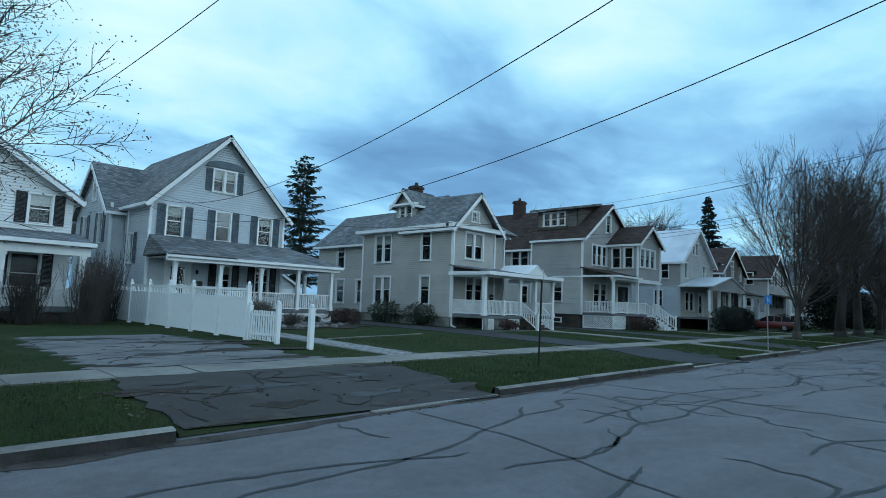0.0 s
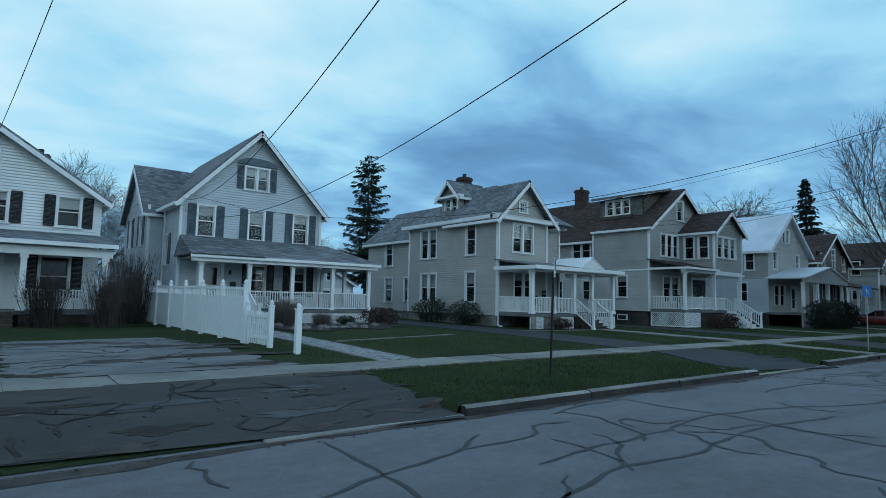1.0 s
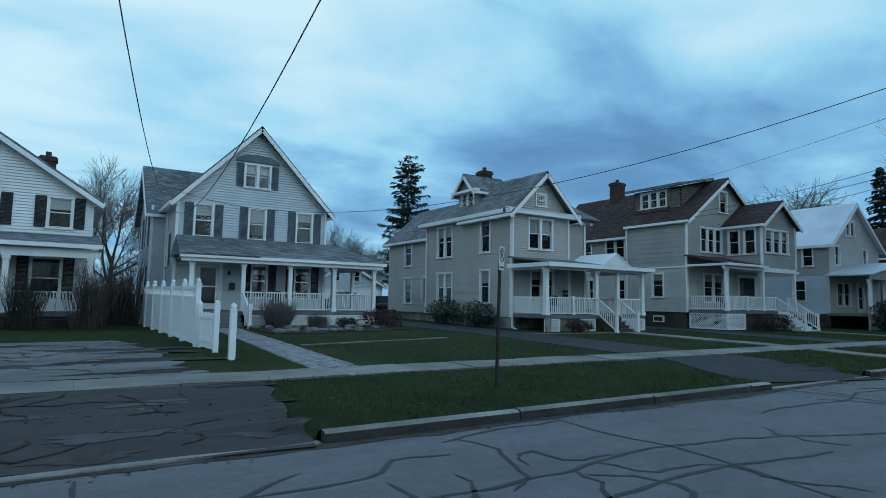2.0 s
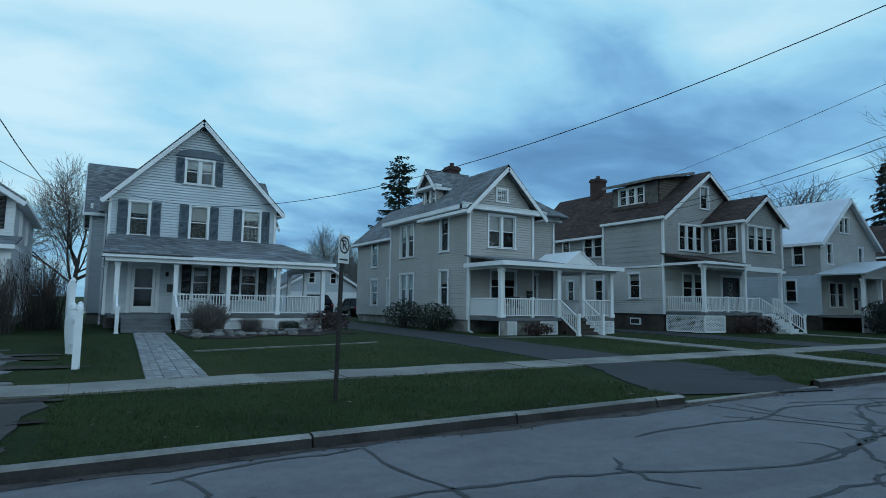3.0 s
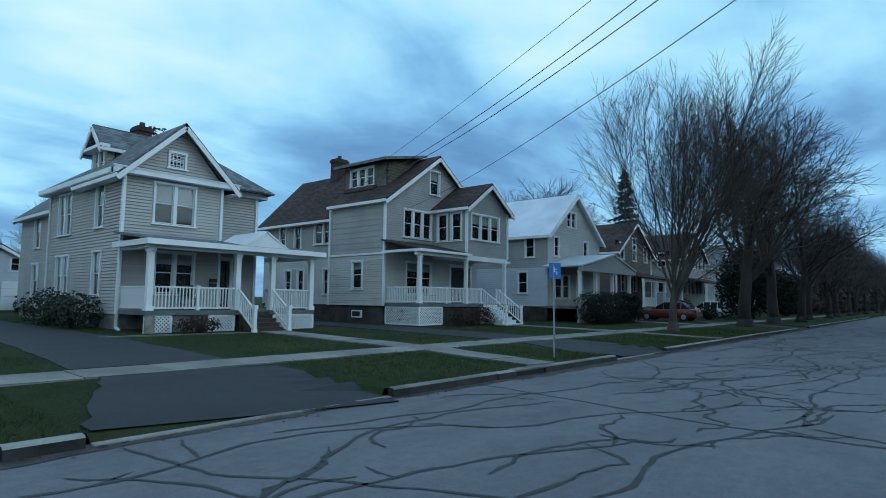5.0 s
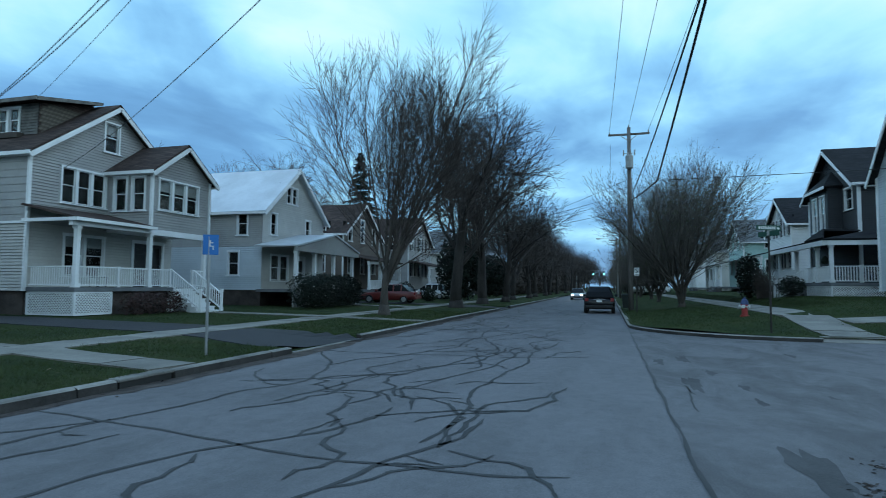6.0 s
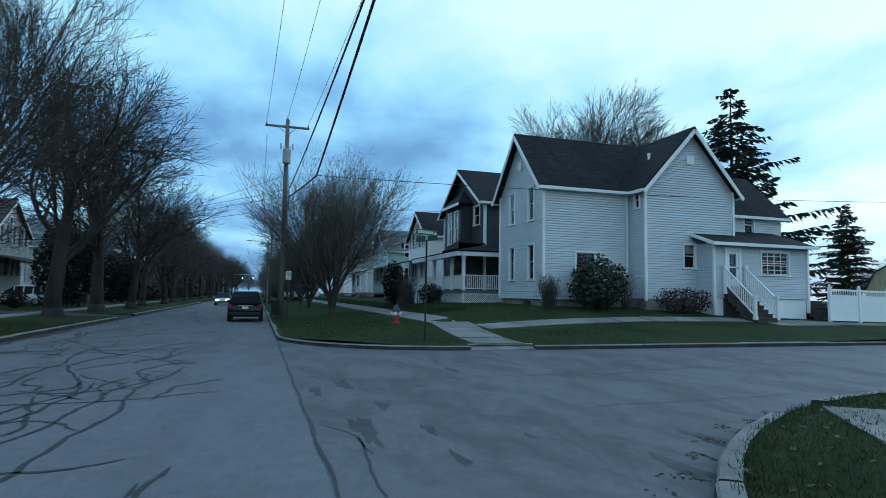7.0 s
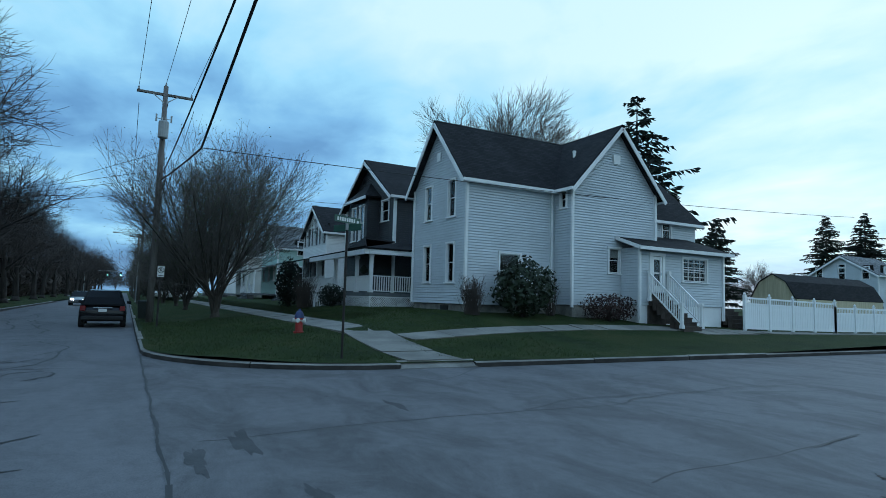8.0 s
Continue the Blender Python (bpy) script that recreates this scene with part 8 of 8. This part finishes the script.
def utility_pole(at, h, arm=True, tank=False, label="weathered wooden utility pole with crossarm", arm_z=0.5):
    p = thing("utility_pole", at, label, "utility pole", "utility poles")
    x, y, z = at
    part("shaft", Mesher().tube([(x, y, z - 0.3), (x, y, z + h * 0.5), (x, y, z + h)], [0.17, 0.145, 0.11], 12).build("shaft", POLE_WOOD, smooth=True), p)
    if arm:
        za = z + h - arm_z
        part("crossarm", Mesher().box(x - 0.06, x + 0.06, y - 1.28, y + 1.28, za, za + 0.12).build("crossarm", POLE_WOOD, bevel=0.01), p)
        part("brace", Mesher().beam((x - 0.08, y - 0.55, za), (x - 0.08, y, za - 0.42), 0.03, 0.04).beam((x - 0.08, y + 0.55, za), (x - 0.08, y, za - 0.42), 0.03, 0.04).build("brace", STEEL), p)
        ins = kept(("insulator",), lambda: Mesher().lathe([(0.03, 0), (0.055, 0.04), (0.03, 0.07), (0.055, 0.11), (0.03, 0.15), (0.02, 0.2)], 8).build("insulator", GREYTANK, smooth=True))
        for yy, zz in ((y + 1.2, za + 0.12), (y - 1.2, za + 0.12), (y, z + h)):
            part("insulator", ins, p, pose(x, yy, zz))
    if tank:
        zt = z + h * 0.765
        t = part("transformer", Mesher().lathe([(0.20, 0), (0.24, 0.04), (0.24, 0.80), (0.20, 0.86)], 14, (x - 0.36, y, zt)).build("transformer", GREYTANK, smooth=False), p)
        part("bushing", Mesher().lathe([(0.03, 0), (0.05, 0.08), (0.03, 0.2)], 8, (x - 0.36, y + 0.1, zt + 0.86)).lathe([(0.03, 0), (0.05, 0.08), (0.03, 0.2)], 8, (x - 0.36, y - 0.1, zt + 0.86)).build("bushing", GREYTANK), t)
        part("cutout", Mesher().box(x - 0.15, x - 0.05, y + 0.3, y + 0.38, zt + 0.9, zt + 1.25).box(x - 0.15, x - 0.05, y - 0.38, y - 0.3, zt + 0.9, zt + 1.25).beam((x, y, zt + 1.05), (x - 0.1, y + 0.34, zt + 1.05), 0.03, 0.03).beam((x, y, zt + 1.05), (x - 0.1, y - 0.34, zt + 1.05), 0.03, 0.03).build("cutout", GREYTANK), t)
    return p


PX, PY = 58.8, -1.55
utility_pole((PX, PY, 0.25), 11.7, True, True, "weathered utility pole with crossarm and grey transformer")
utility_pole((21.6, -2.3, 0.13), 11.5)
utility_pole((5.0, -2.4, 0.13), 10.9)
for x, h in ((100, 10.5), (132, 10.5), (172, 10.5), (215, 10.5)):
    utility_pole((x, -1.7, 0.2), h)
lamp_pole = thing("street_lamp", (112.0, -1.6, 0.2), "street lamp on a curved arm", "street lamp")
part("pole", Mesher().tube([(112, -1.6, 0.1), (112, -1.6, 9.0)], [0.09, 0.06], 8).build("pole", STEEL), lamp_pole)
part("arm", Mesher().tube([(112, -1.6, 8.6), (112, -0.6, 9.0), (112, 0.9, 9.05)], [0.04, 0.035, 0.03], 6).build("arm", STEEL), lamp_pole)
part("lamp_head", Mesher().box(111.85, 112.15, 0.85, 1.5, 8.95, 9.1).build("lamp_head", GREYTANK, bevel=0.03), lamp_pole)
sig = thing("traffic_signal", (200.0, 4.5, 0.1), "far green traffic signal over the street", "traffic signal")
part("pole", Mesher().tube([(200, 9.0, 0), (200, 9.0, 6.4), (200, 0.5, 6.6)], [0.12, 0.10, 0.06], 8).build("pole", STEEL), sig)
for y in (1.0, 4.0):
    hd = part("signal_head", Mesher().box(199.85, 200.15, y - 0.2, y + 0.2, 5.3, 6.4).build("signal_head", SIGNBLACK, bevel=0.03), sig)
    part("green_lens", Mesher().tube([(199.8, y, 5.55), (199.86, y, 5.55)], [0.14, 0.14], 12).build("green_lens", TRAFFIC), hd)


def cable(label, a, b, sag, r_=0.012, name="cable"):
    a, b = Vector(a), Vector(b)
    n = 28
    pts = []
    for k in range(n + 1):
        f = k / n
        p = a.lerp(b, f)
        p.z -= 4 * f * (1 - f) * sag * (b - a).length
        pts.append(p)
    return solid(name, Mesher().tube(pts, [r_] * (n + 1), 5).build(name, CABLE, smooth=True, fix=False), label, "cable", "overhead cables")


NX, NY = 21.6, -2.3
for x0, x1, q in ((PX, NX, 0), (NX, 5.0, -0.6)):
    ya, yb = (PY, NY) if x0 == PX else (NY, -2.4)
    cable("thin overhead power line between poles", (x0, ya + 1.2, 11.75 if x0 == PX else 11.35), (x1, yb + 1.2, 11.35 + q), 0.010, 0.011)
    cable("thin overhead power line between poles", (x0, ya, 12.1 if x0 == PX else 11.8), (x1, yb, 11.8 + q), 0.010, 0.011)
    cable("thin overhead power line between poles", (x0, ya - 1.2, 11.75 if x0 == PX else 11.35), (x1, yb - 1.2, 11.35 + q), 0.010, 0.011)
cable("overhead secondary line between poles", (PX, PY - 0.15, 7.6), (NX, NY + 0.1, 8.1), 0.012, 0.026)
SPL = (47.6, -2.35, 6.45)
cable("thick black telephone cable with a splice", (PX, PY - 0.1, 7.2), SPL, 0.004, 0.036)
cable("thick black telephone cable with a splice", SPL, (NX, NY, 9.6), 0.005, 0.036)
cable("service line over the side street", (SPL[0], SPL[1], SPL[2] + 0.02), (47.9, -43.0, 8.0), 0.008, 0.014)
cable("service line over the corner lawn", (PX, PY - 0.1, 6.9), (59.5, -14.0, 7.2), 0.01, 0.01)
for z, y, zz in ((8.6, 16.0, 7.5), (7.7, 22.0, 6.4), (7.3, 22.0, 6.0), (6.6, 21.5, 5.4)):
    cable("service line across the street", (PX, PY, z), (79.0 + (z - 7) * 6, y, zz), 0.012, 0.012)
for x0, x1 in ((PX, 100), (100, 132), (132, 172), (172, 215)):
    for y, z in ((-0.4, 10.9), (-1.7, 11.2), (-2.9, 10.9), (-1.8, 7.2), (-1.8, 6.8)):
        cable("overhead line down the street", (x0, y if x0 > 60 else y, z), (x1, y, z - 0.2), 0.014, 0.014 if z > 8 else 0.03)
cable("slack service line to the grey house", (20.97, NY - 0.1, 7.8), (9.93, 29.4, 6.66), 0.081, 0.008)
cable("slack service line to the grey house", (7.56, -3.13, 6.17), (9.97, 30.4, 6.24), 0.066, 0.008)
cable("slack service line to the grey house", (5.15, -2.38, 6.36), (10.0, 29.6, 6.55), 0.059, 0.008)
cable("service line to the white house", (4.5, -2.4, 7.82), (2.57, 29.1, 5.92), 0.027, 0.008)
cable("service line to the beige house", (NX, NY - 0.4, 6.76), (39.87, 33.4, 8.84), 0.042, 0.009)
cable("service line to the beige house", (NX, NY - 0.6, 6.63), (39.35, 33.6, 8.98), 0.049, 0.009)
cable("service line to the beige house", (NX + 1.0, NY, 7.64), (39.6, 25.3, 9.45), 0.007, 0.008)
cable("service line to the metal-roofed house", (NX + 0.7, NY - 0.3, 6.41), (46.6, 33.4, 7.9), 0.024, 0.009)

# ---- signs, hydrant, bin ----


def flat_letters(text, size, mat, name):
    cu = bpy.data.curves.new(name, "FONT")
    cu.body = text
    cu.size = size
    cu.align_x, cu.align_y = "CENTER", "CENTER"
    cu.extrude = 0.002
    tmp = new("tmp_letters", cu)
    me = bpy.data.meshes.new_from_object(tmp)
    bpy.data.objects.remove(tmp)
    me.materials.clear()
    me.materials.append(mat)
    return me


def parking_sign(at, rz, lean, label):
    s = thing("parking_sign", at, label, "sign")
    m = pose(*at, lean, 0, rz)
    part("post", Mesher().box(-0.036, 0.036, -0.014, 0.014, -0.3, 2.25).box(-0.012, 0.012, 0.012, 0.035, -0.3, 2.25).build("post", STEEL_DARK), s, m)
    q = m @ Matrix.Translation((0, -0.025, 2.34))
    pl = part("plate", Mesher().box(-0.14, 0.14, -0.004, 0.004, -0.22, 0.22).build("plate", SIGNWHITE, bevel=0.003), s, q)
    ring = Mesher()
    n = 28
    for k in range(n):
        a0, a1 = 2 * math.pi * k / n, 2 * math.pi * (k + 1) / n
        ring.face(*[(r_ * math.cos(a), -0.0065, 0.06 + r_ * math.sin(a)) for r_, a in ((0.105, a0), (0.105, a1), (0.13, a1), (0.13, a0))])
    d = 0.0884
    ring.face((-d, -0.0085, 0.06 + d - 0.02), (-d + 0.02, -0.0085, 0.06 + d), (d, -0.0085, 0.06 - d + 0.02), (d - 0.02, -0.0085, 0.06 - d))
    part("prohibition_ring", ring.build("prohibition_ring", SIGNBLACK, fix=False), pl, q)
    part("letter", flat_letters("P", 0.20, SIGNBLACK, "letter"), pl, q @ pose(0, -0.0055, 0.06, 90, 0, 0))
    part("arrow", Mesher().box(-0.11, 0.11, -0.007, -0.004, -0.175, -0.150).build("arrow", SIGNBLACK), pl, q)
    return s


parking_sign((12.95, 8.8, 0.16), 33, 1.2, "white no-parking sign on a dark steel post in the grass")
parking_sign((54.4, -1.7, 0.16), -75, 0.5, "small white parking sign on a steel post")
bs = thing("disabled_parking_sign", (30.1, 7.85, 0.13), "blue accessible parking sign on a galvanised post", "sign")
part("post", Mesher().box(30.07, 30.13, 7.84, 7.865, -0.2, 2.6).build("post", STEEL), bs)
q = pose(30.1, 7.82, 2.43, 0, 0, -55)
pl = part("plate", Mesher().box(-0.155, 0.155, -0.004, 0.004, -0.21, 0.21).build("plate", SIGNBLUE, bevel=0.003), bs, q)
sym = Mesher().box(-0.03, 0.0, -0.008, -0.004, -0.02, 0.10).box(-0.03, 0.06, -0.008, -0.004, -0.04, -0.02).box(0.04, 0.06, -0.008, -0.004, -0.11, -0.04).box(-0.03, 0.05, -0.0082, -0.004, 0.03, 0.05)
part("symbol", sym.build("symbol", SIGNWHITE), pl, q)
ss = thing("street_sign", (40.6, -5.15, right_height(40.6, -5.15)), "green street-name blade sign on a dark post", "sign")
part("post", Mesher().tube([(40.6, -5.15, 0.1), (40.6, -5.15, 3.35)], [0.03, 0.03], 8).build("post", STEEL_DARK), ss)
for rz_, zz in ((-62, 3.55), (28, 3.36)):
    q = pose(40.6, -5.15, zz, 0, 0, rz_)
    bl = part("blade", Mesher().box(-0.46, 0.46, -0.006, 0.006, -0.085, 0.085).build("blade", SIGNGREEN, bevel=0.003), ss, q)
    tx = Mesher()
    for k in range(8):
        tx.box(-0.37 + k * 0.082, -0.37 + k * 0.082 + 0.055, -0.010, -0.006, -0.045, 0.045)
    tx.box(0.32, 0.41, -0.010, -0.006, -0.045, 0.02)
    part("lettering_bars", tx.build("lettering_bars", SIGNWHITE), bl, q)
part("bracket", Mesher().box(40.56, 40.64, -5.19, -5.11, 3.3, 3.46).build("bracket", STEEL), ss)
hz = right_height(45.8, -5.45)
hy = thing("fire_hydrant", (45.8, -5.45, hz), "red fire hydrant with blue bonnet and white caps", "hydrant")
part("barrel", Mesher().lathe([(0.17, -0.05), (0.17, 0.05), (0.12, 0.06), (0.11, 0.42), (0.15, 0.43), (0.15, 0.48)], 14, (45.8, -5.45, hz)).build("barrel", HYDRED, smooth=False), hy)
part("bonnet", Mesher().lathe([(0.15, 0.48), (0.15, 0.52), (0.13, 0.60), (0.09, 0.68), (0.04, 0.71), (0.04, 0.76), (0.02, 0.77)], 14, (45.8, -5.45, hz)).build("bonnet", HYDBLUE), hy)
for ang in (150, 60, 240):
    dx, dy = math.cos(radians(ang)), math.sin(radians(ang))
    part("nozzle_cap", Mesher().tube([(45.8 + dx * 0.08, -5.45 + dy * 0.08, hz + 0.40), (45.8 + dx * 0.20, -5.45 + dy * 0.20, hz + 0.40)], [0.075, 0.07], 10).build("nozzle_cap", SIGNWHITE), hy)
bn = thing("wheeled_bin", (61.6, -1.35, 0.2), "dark green wheeled bin by the kerb", "bin")
bb = Mesher()
bb.hull8([(61.37, -1.6, 0.22), (61.85, -1.6, 0.22), (61.85, -1.1, 0.22), (61.37, -1.1, 0.22), (61.3, -1.66, 1.1), (61.92, -1.66, 1.1), (61.92, -1.04, 1.1), (61.3, -1.04, 1.1)])
part("body", bb.build("body", BIN, bevel=0.02), bn)
part("lid", Mesher().hull8([(61.27, -1.69, 1.1), (61.96, -1.69, 1.1), (61.96, -1.01, 1.1), (61.27, -1.01, 1.1), (61.33, -1.63, 1.17), (61.9, -1.63, 1.17), (61.9, -1.07, 1.17), (61.33, -1.07, 1.17)]).build("lid", BIN, bevel=0.01), bn)
for y in (-1.55, -1.15):
    part("wheel", Mesher().tube([(61.9, y - 0.03, 0.3), (61.9, y + 0.03, 0.3)], [0.1, 0.1], 12).build("wheel", RUBBER), bn)

# a kettle grill and small things on the long porch stay plain; chairs there
def porch_chair(at, rz):
    c = thing("porch_chair", at, "dark metal chair on the porch", "chair", "porch chairs", rz=rz)
    m = c.matrix_basis
    part("seat", Mesher().box(-0.24, 0.24, -0.24, 0.24, 0.40, 0.44).build("seat", SIGNBLACK), c, m)
    part("backrest", Mesher().box(-0.24, 0.24, 0.21, 0.25, 0.46, 0.95).build("backrest", SIGNBLACK), c, m)
    for x in (-0.21, 0.21):
        for y in (-0.21, 0.21):
            part("leg", kept(("leg",), lambda: Mesher().box(-0.018, 0.018, -0.018, 0.018, 0, 0.40).build("leg", SIGNBLACK)), c, m @ Matrix.Translation((x, y, 0)))
    return c


porch_chair((14.9, 28.6, 1.1), 10)
porch_chair((27.3, 22.4, 1.14), -10)
porch_chair((39.9, 21.0, 1.46), 5)

# ---- grass blades and fallen leaves ----


def blades(name, n, spot, seed, hmin, hmax, label):
    r = random.Random(seed)
    vs, fs = [], []
    for k in range(n):
        x, y, z = spot(r)
        if x is None:
            continue
        for _ in range(2):
            a = r.uniform(0, 6.28)
            hh = r.uniform(hmin, hmax)
            w_ = r.uniform(0.004, 0.009)
            lean_x, lean_y = r.gauss(0, 0.4) * hh, r.gauss(0, 0.4) * hh
            ox, oy = r.gauss(0, 0.02), r.gauss(0, 0.02)
            i = len(vs)
            vs += [(x + ox - math.cos(a) * w_, y + oy - math.sin(a) * w_, z - 0.01), (x + ox + math.cos(a) * w_, y + oy + math.sin(a) * w_, z - 0.01), (x + ox + lean_x, y + oy + lean_y, z + hh)]
            fs.append((i, i + 1, i + 2))
    me = bpy.data.meshes.new(name)
    me.from_pydata(vs, [], fs)
    me.materials.append(BLADE)
    return solid(name, me, label, "grass", "", "stuff")


def strip_spot(r):
    x = r.uniform(-3, 52)
    y = KERB_L + 0.17 + (3.75 * r.random() ** 1.2)
    if 3.1 < x < 9.3 or 18.7 < x < 23.7 or 32.0 < x < 36.3 or (27.9 < x < 29.5):
        return (None, 0, 0)
    return (x, y, left_height(x, y))


def corner_spot(r):
    k = r.randrange(len(near_in) - 3)
    f = r.random()
    p, q = near_in[k + 1], near_in[k + 2]
    x, y = p[0] + (q[0] - p[0]) * f, p[1] + (q[1] - p[1]) * f
    d = r.random() ** 1.4 * 4.5
    return (x - d * 0.75, y - d * 0.65, 0.13) if x < 31 and y > -14 else (None, 0, 0)


def far_spot(r):
    x, y = r.uniform(40.0, 58), r.uniform(-13, -1.15)
    if right_inside(x, y):
        return (x, y, right_height(x, y))
    return (None, 0, 0)


def right_inside(x, y):
    if -7.7 < y < -6.25 or (43.2 < x < 45.9 and y < -7.6 and abs(x - (43.5 + min(1.7, (-8.15 - y) * 0.2))) < 0.75):
        return False
    if x < 44.9 and y > -6.1:
        return math.hypot(x - 44.9, y + 6.1) < 4.95
    return x > 39.95


blades("grass", 34000, strip_spot, 1, 0.03, 0.09, "short spring grass on the kerb strip")
blades("grass", 14000, corner_spot, 2, 0.03, 0.10, "tufty grass on the near street corner")
blades("grass", 22000, far_spot, 3, 0.03, 0.09, "short spring grass on the corner lawn")
blades("grass", 16000, lambda r: (lambda x, y: (x, y, left_height(x, y)) if not (20.0 < x < 24.0 or 33.3 < x < 36.5 or 2.9 < x < 9.2 or 10.5 < x < 12.2 or 28.2 < x < 29.9) else (None, 0, 0))(r.uniform(-2, 45), 12.1 + 6.2 * r.random()), 4, 0.03, 0.08, "short spring grass on the front lawns")


def litter(name, n, spot, seed, size, mat, label):
    r = random.Random(seed)
    mb = Mesher()
    for k in range(n):
        x, y, z = spot(r)
        if x is None:
            continue
        s = size * r.uniform(0.5, 1.4)
        a = r.uniform(0, 6.28)
        u = Vector((math.cos(a), math.sin(a), r.uniform(-0.4, 0.4))) * s
        v = Vector((-math.sin(a), math.cos(a), r.uniform(-0.4, 0.4))) * s * 0.6
        c = Vector((x, y, z + 0.025))
        mb.face(c - u, c - v, c + u, c + v)
    return solid(name, mb.build(name, mat, fix=False), label, "leaves", "", "stuff")


litter("fallen_leaves", 420, corner_spot, 5, 0.05, DEADLEAF, "dry fallen leaves in the corner grass")
litter("fallen_leaves", 260, strip_spot, 6, 0.04, DEADLEAF, "dry fallen leaves on the kerb strip")
litter("fallen_leaves", 160, lambda r: (r.uniform(2.5, 9), r.uniform(7.7, 11), 0.16), 7, 0.045, DEADLEAF, "dry leaves and rubble on the driveway apron")
litter("gutter_grit", 900, lambda r: (r.uniform(-5, 50), KERB_L - abs(r.gauss(0, 0.16)), -0.02), 8, 0.03, GUTTER, "grit and leaf litter in the gutter")
litter("gutter_grit", 500, lambda r: (lambda p: (p[0] + r.gauss(0, 0.12) + 0.2, p[1] + abs(r.gauss(0, 0.15)), -0.02))(r.choice(NEAR_CORNER[2:18])), 9, 0.03, GUTTER, "grit and leaf litter round the near corner")
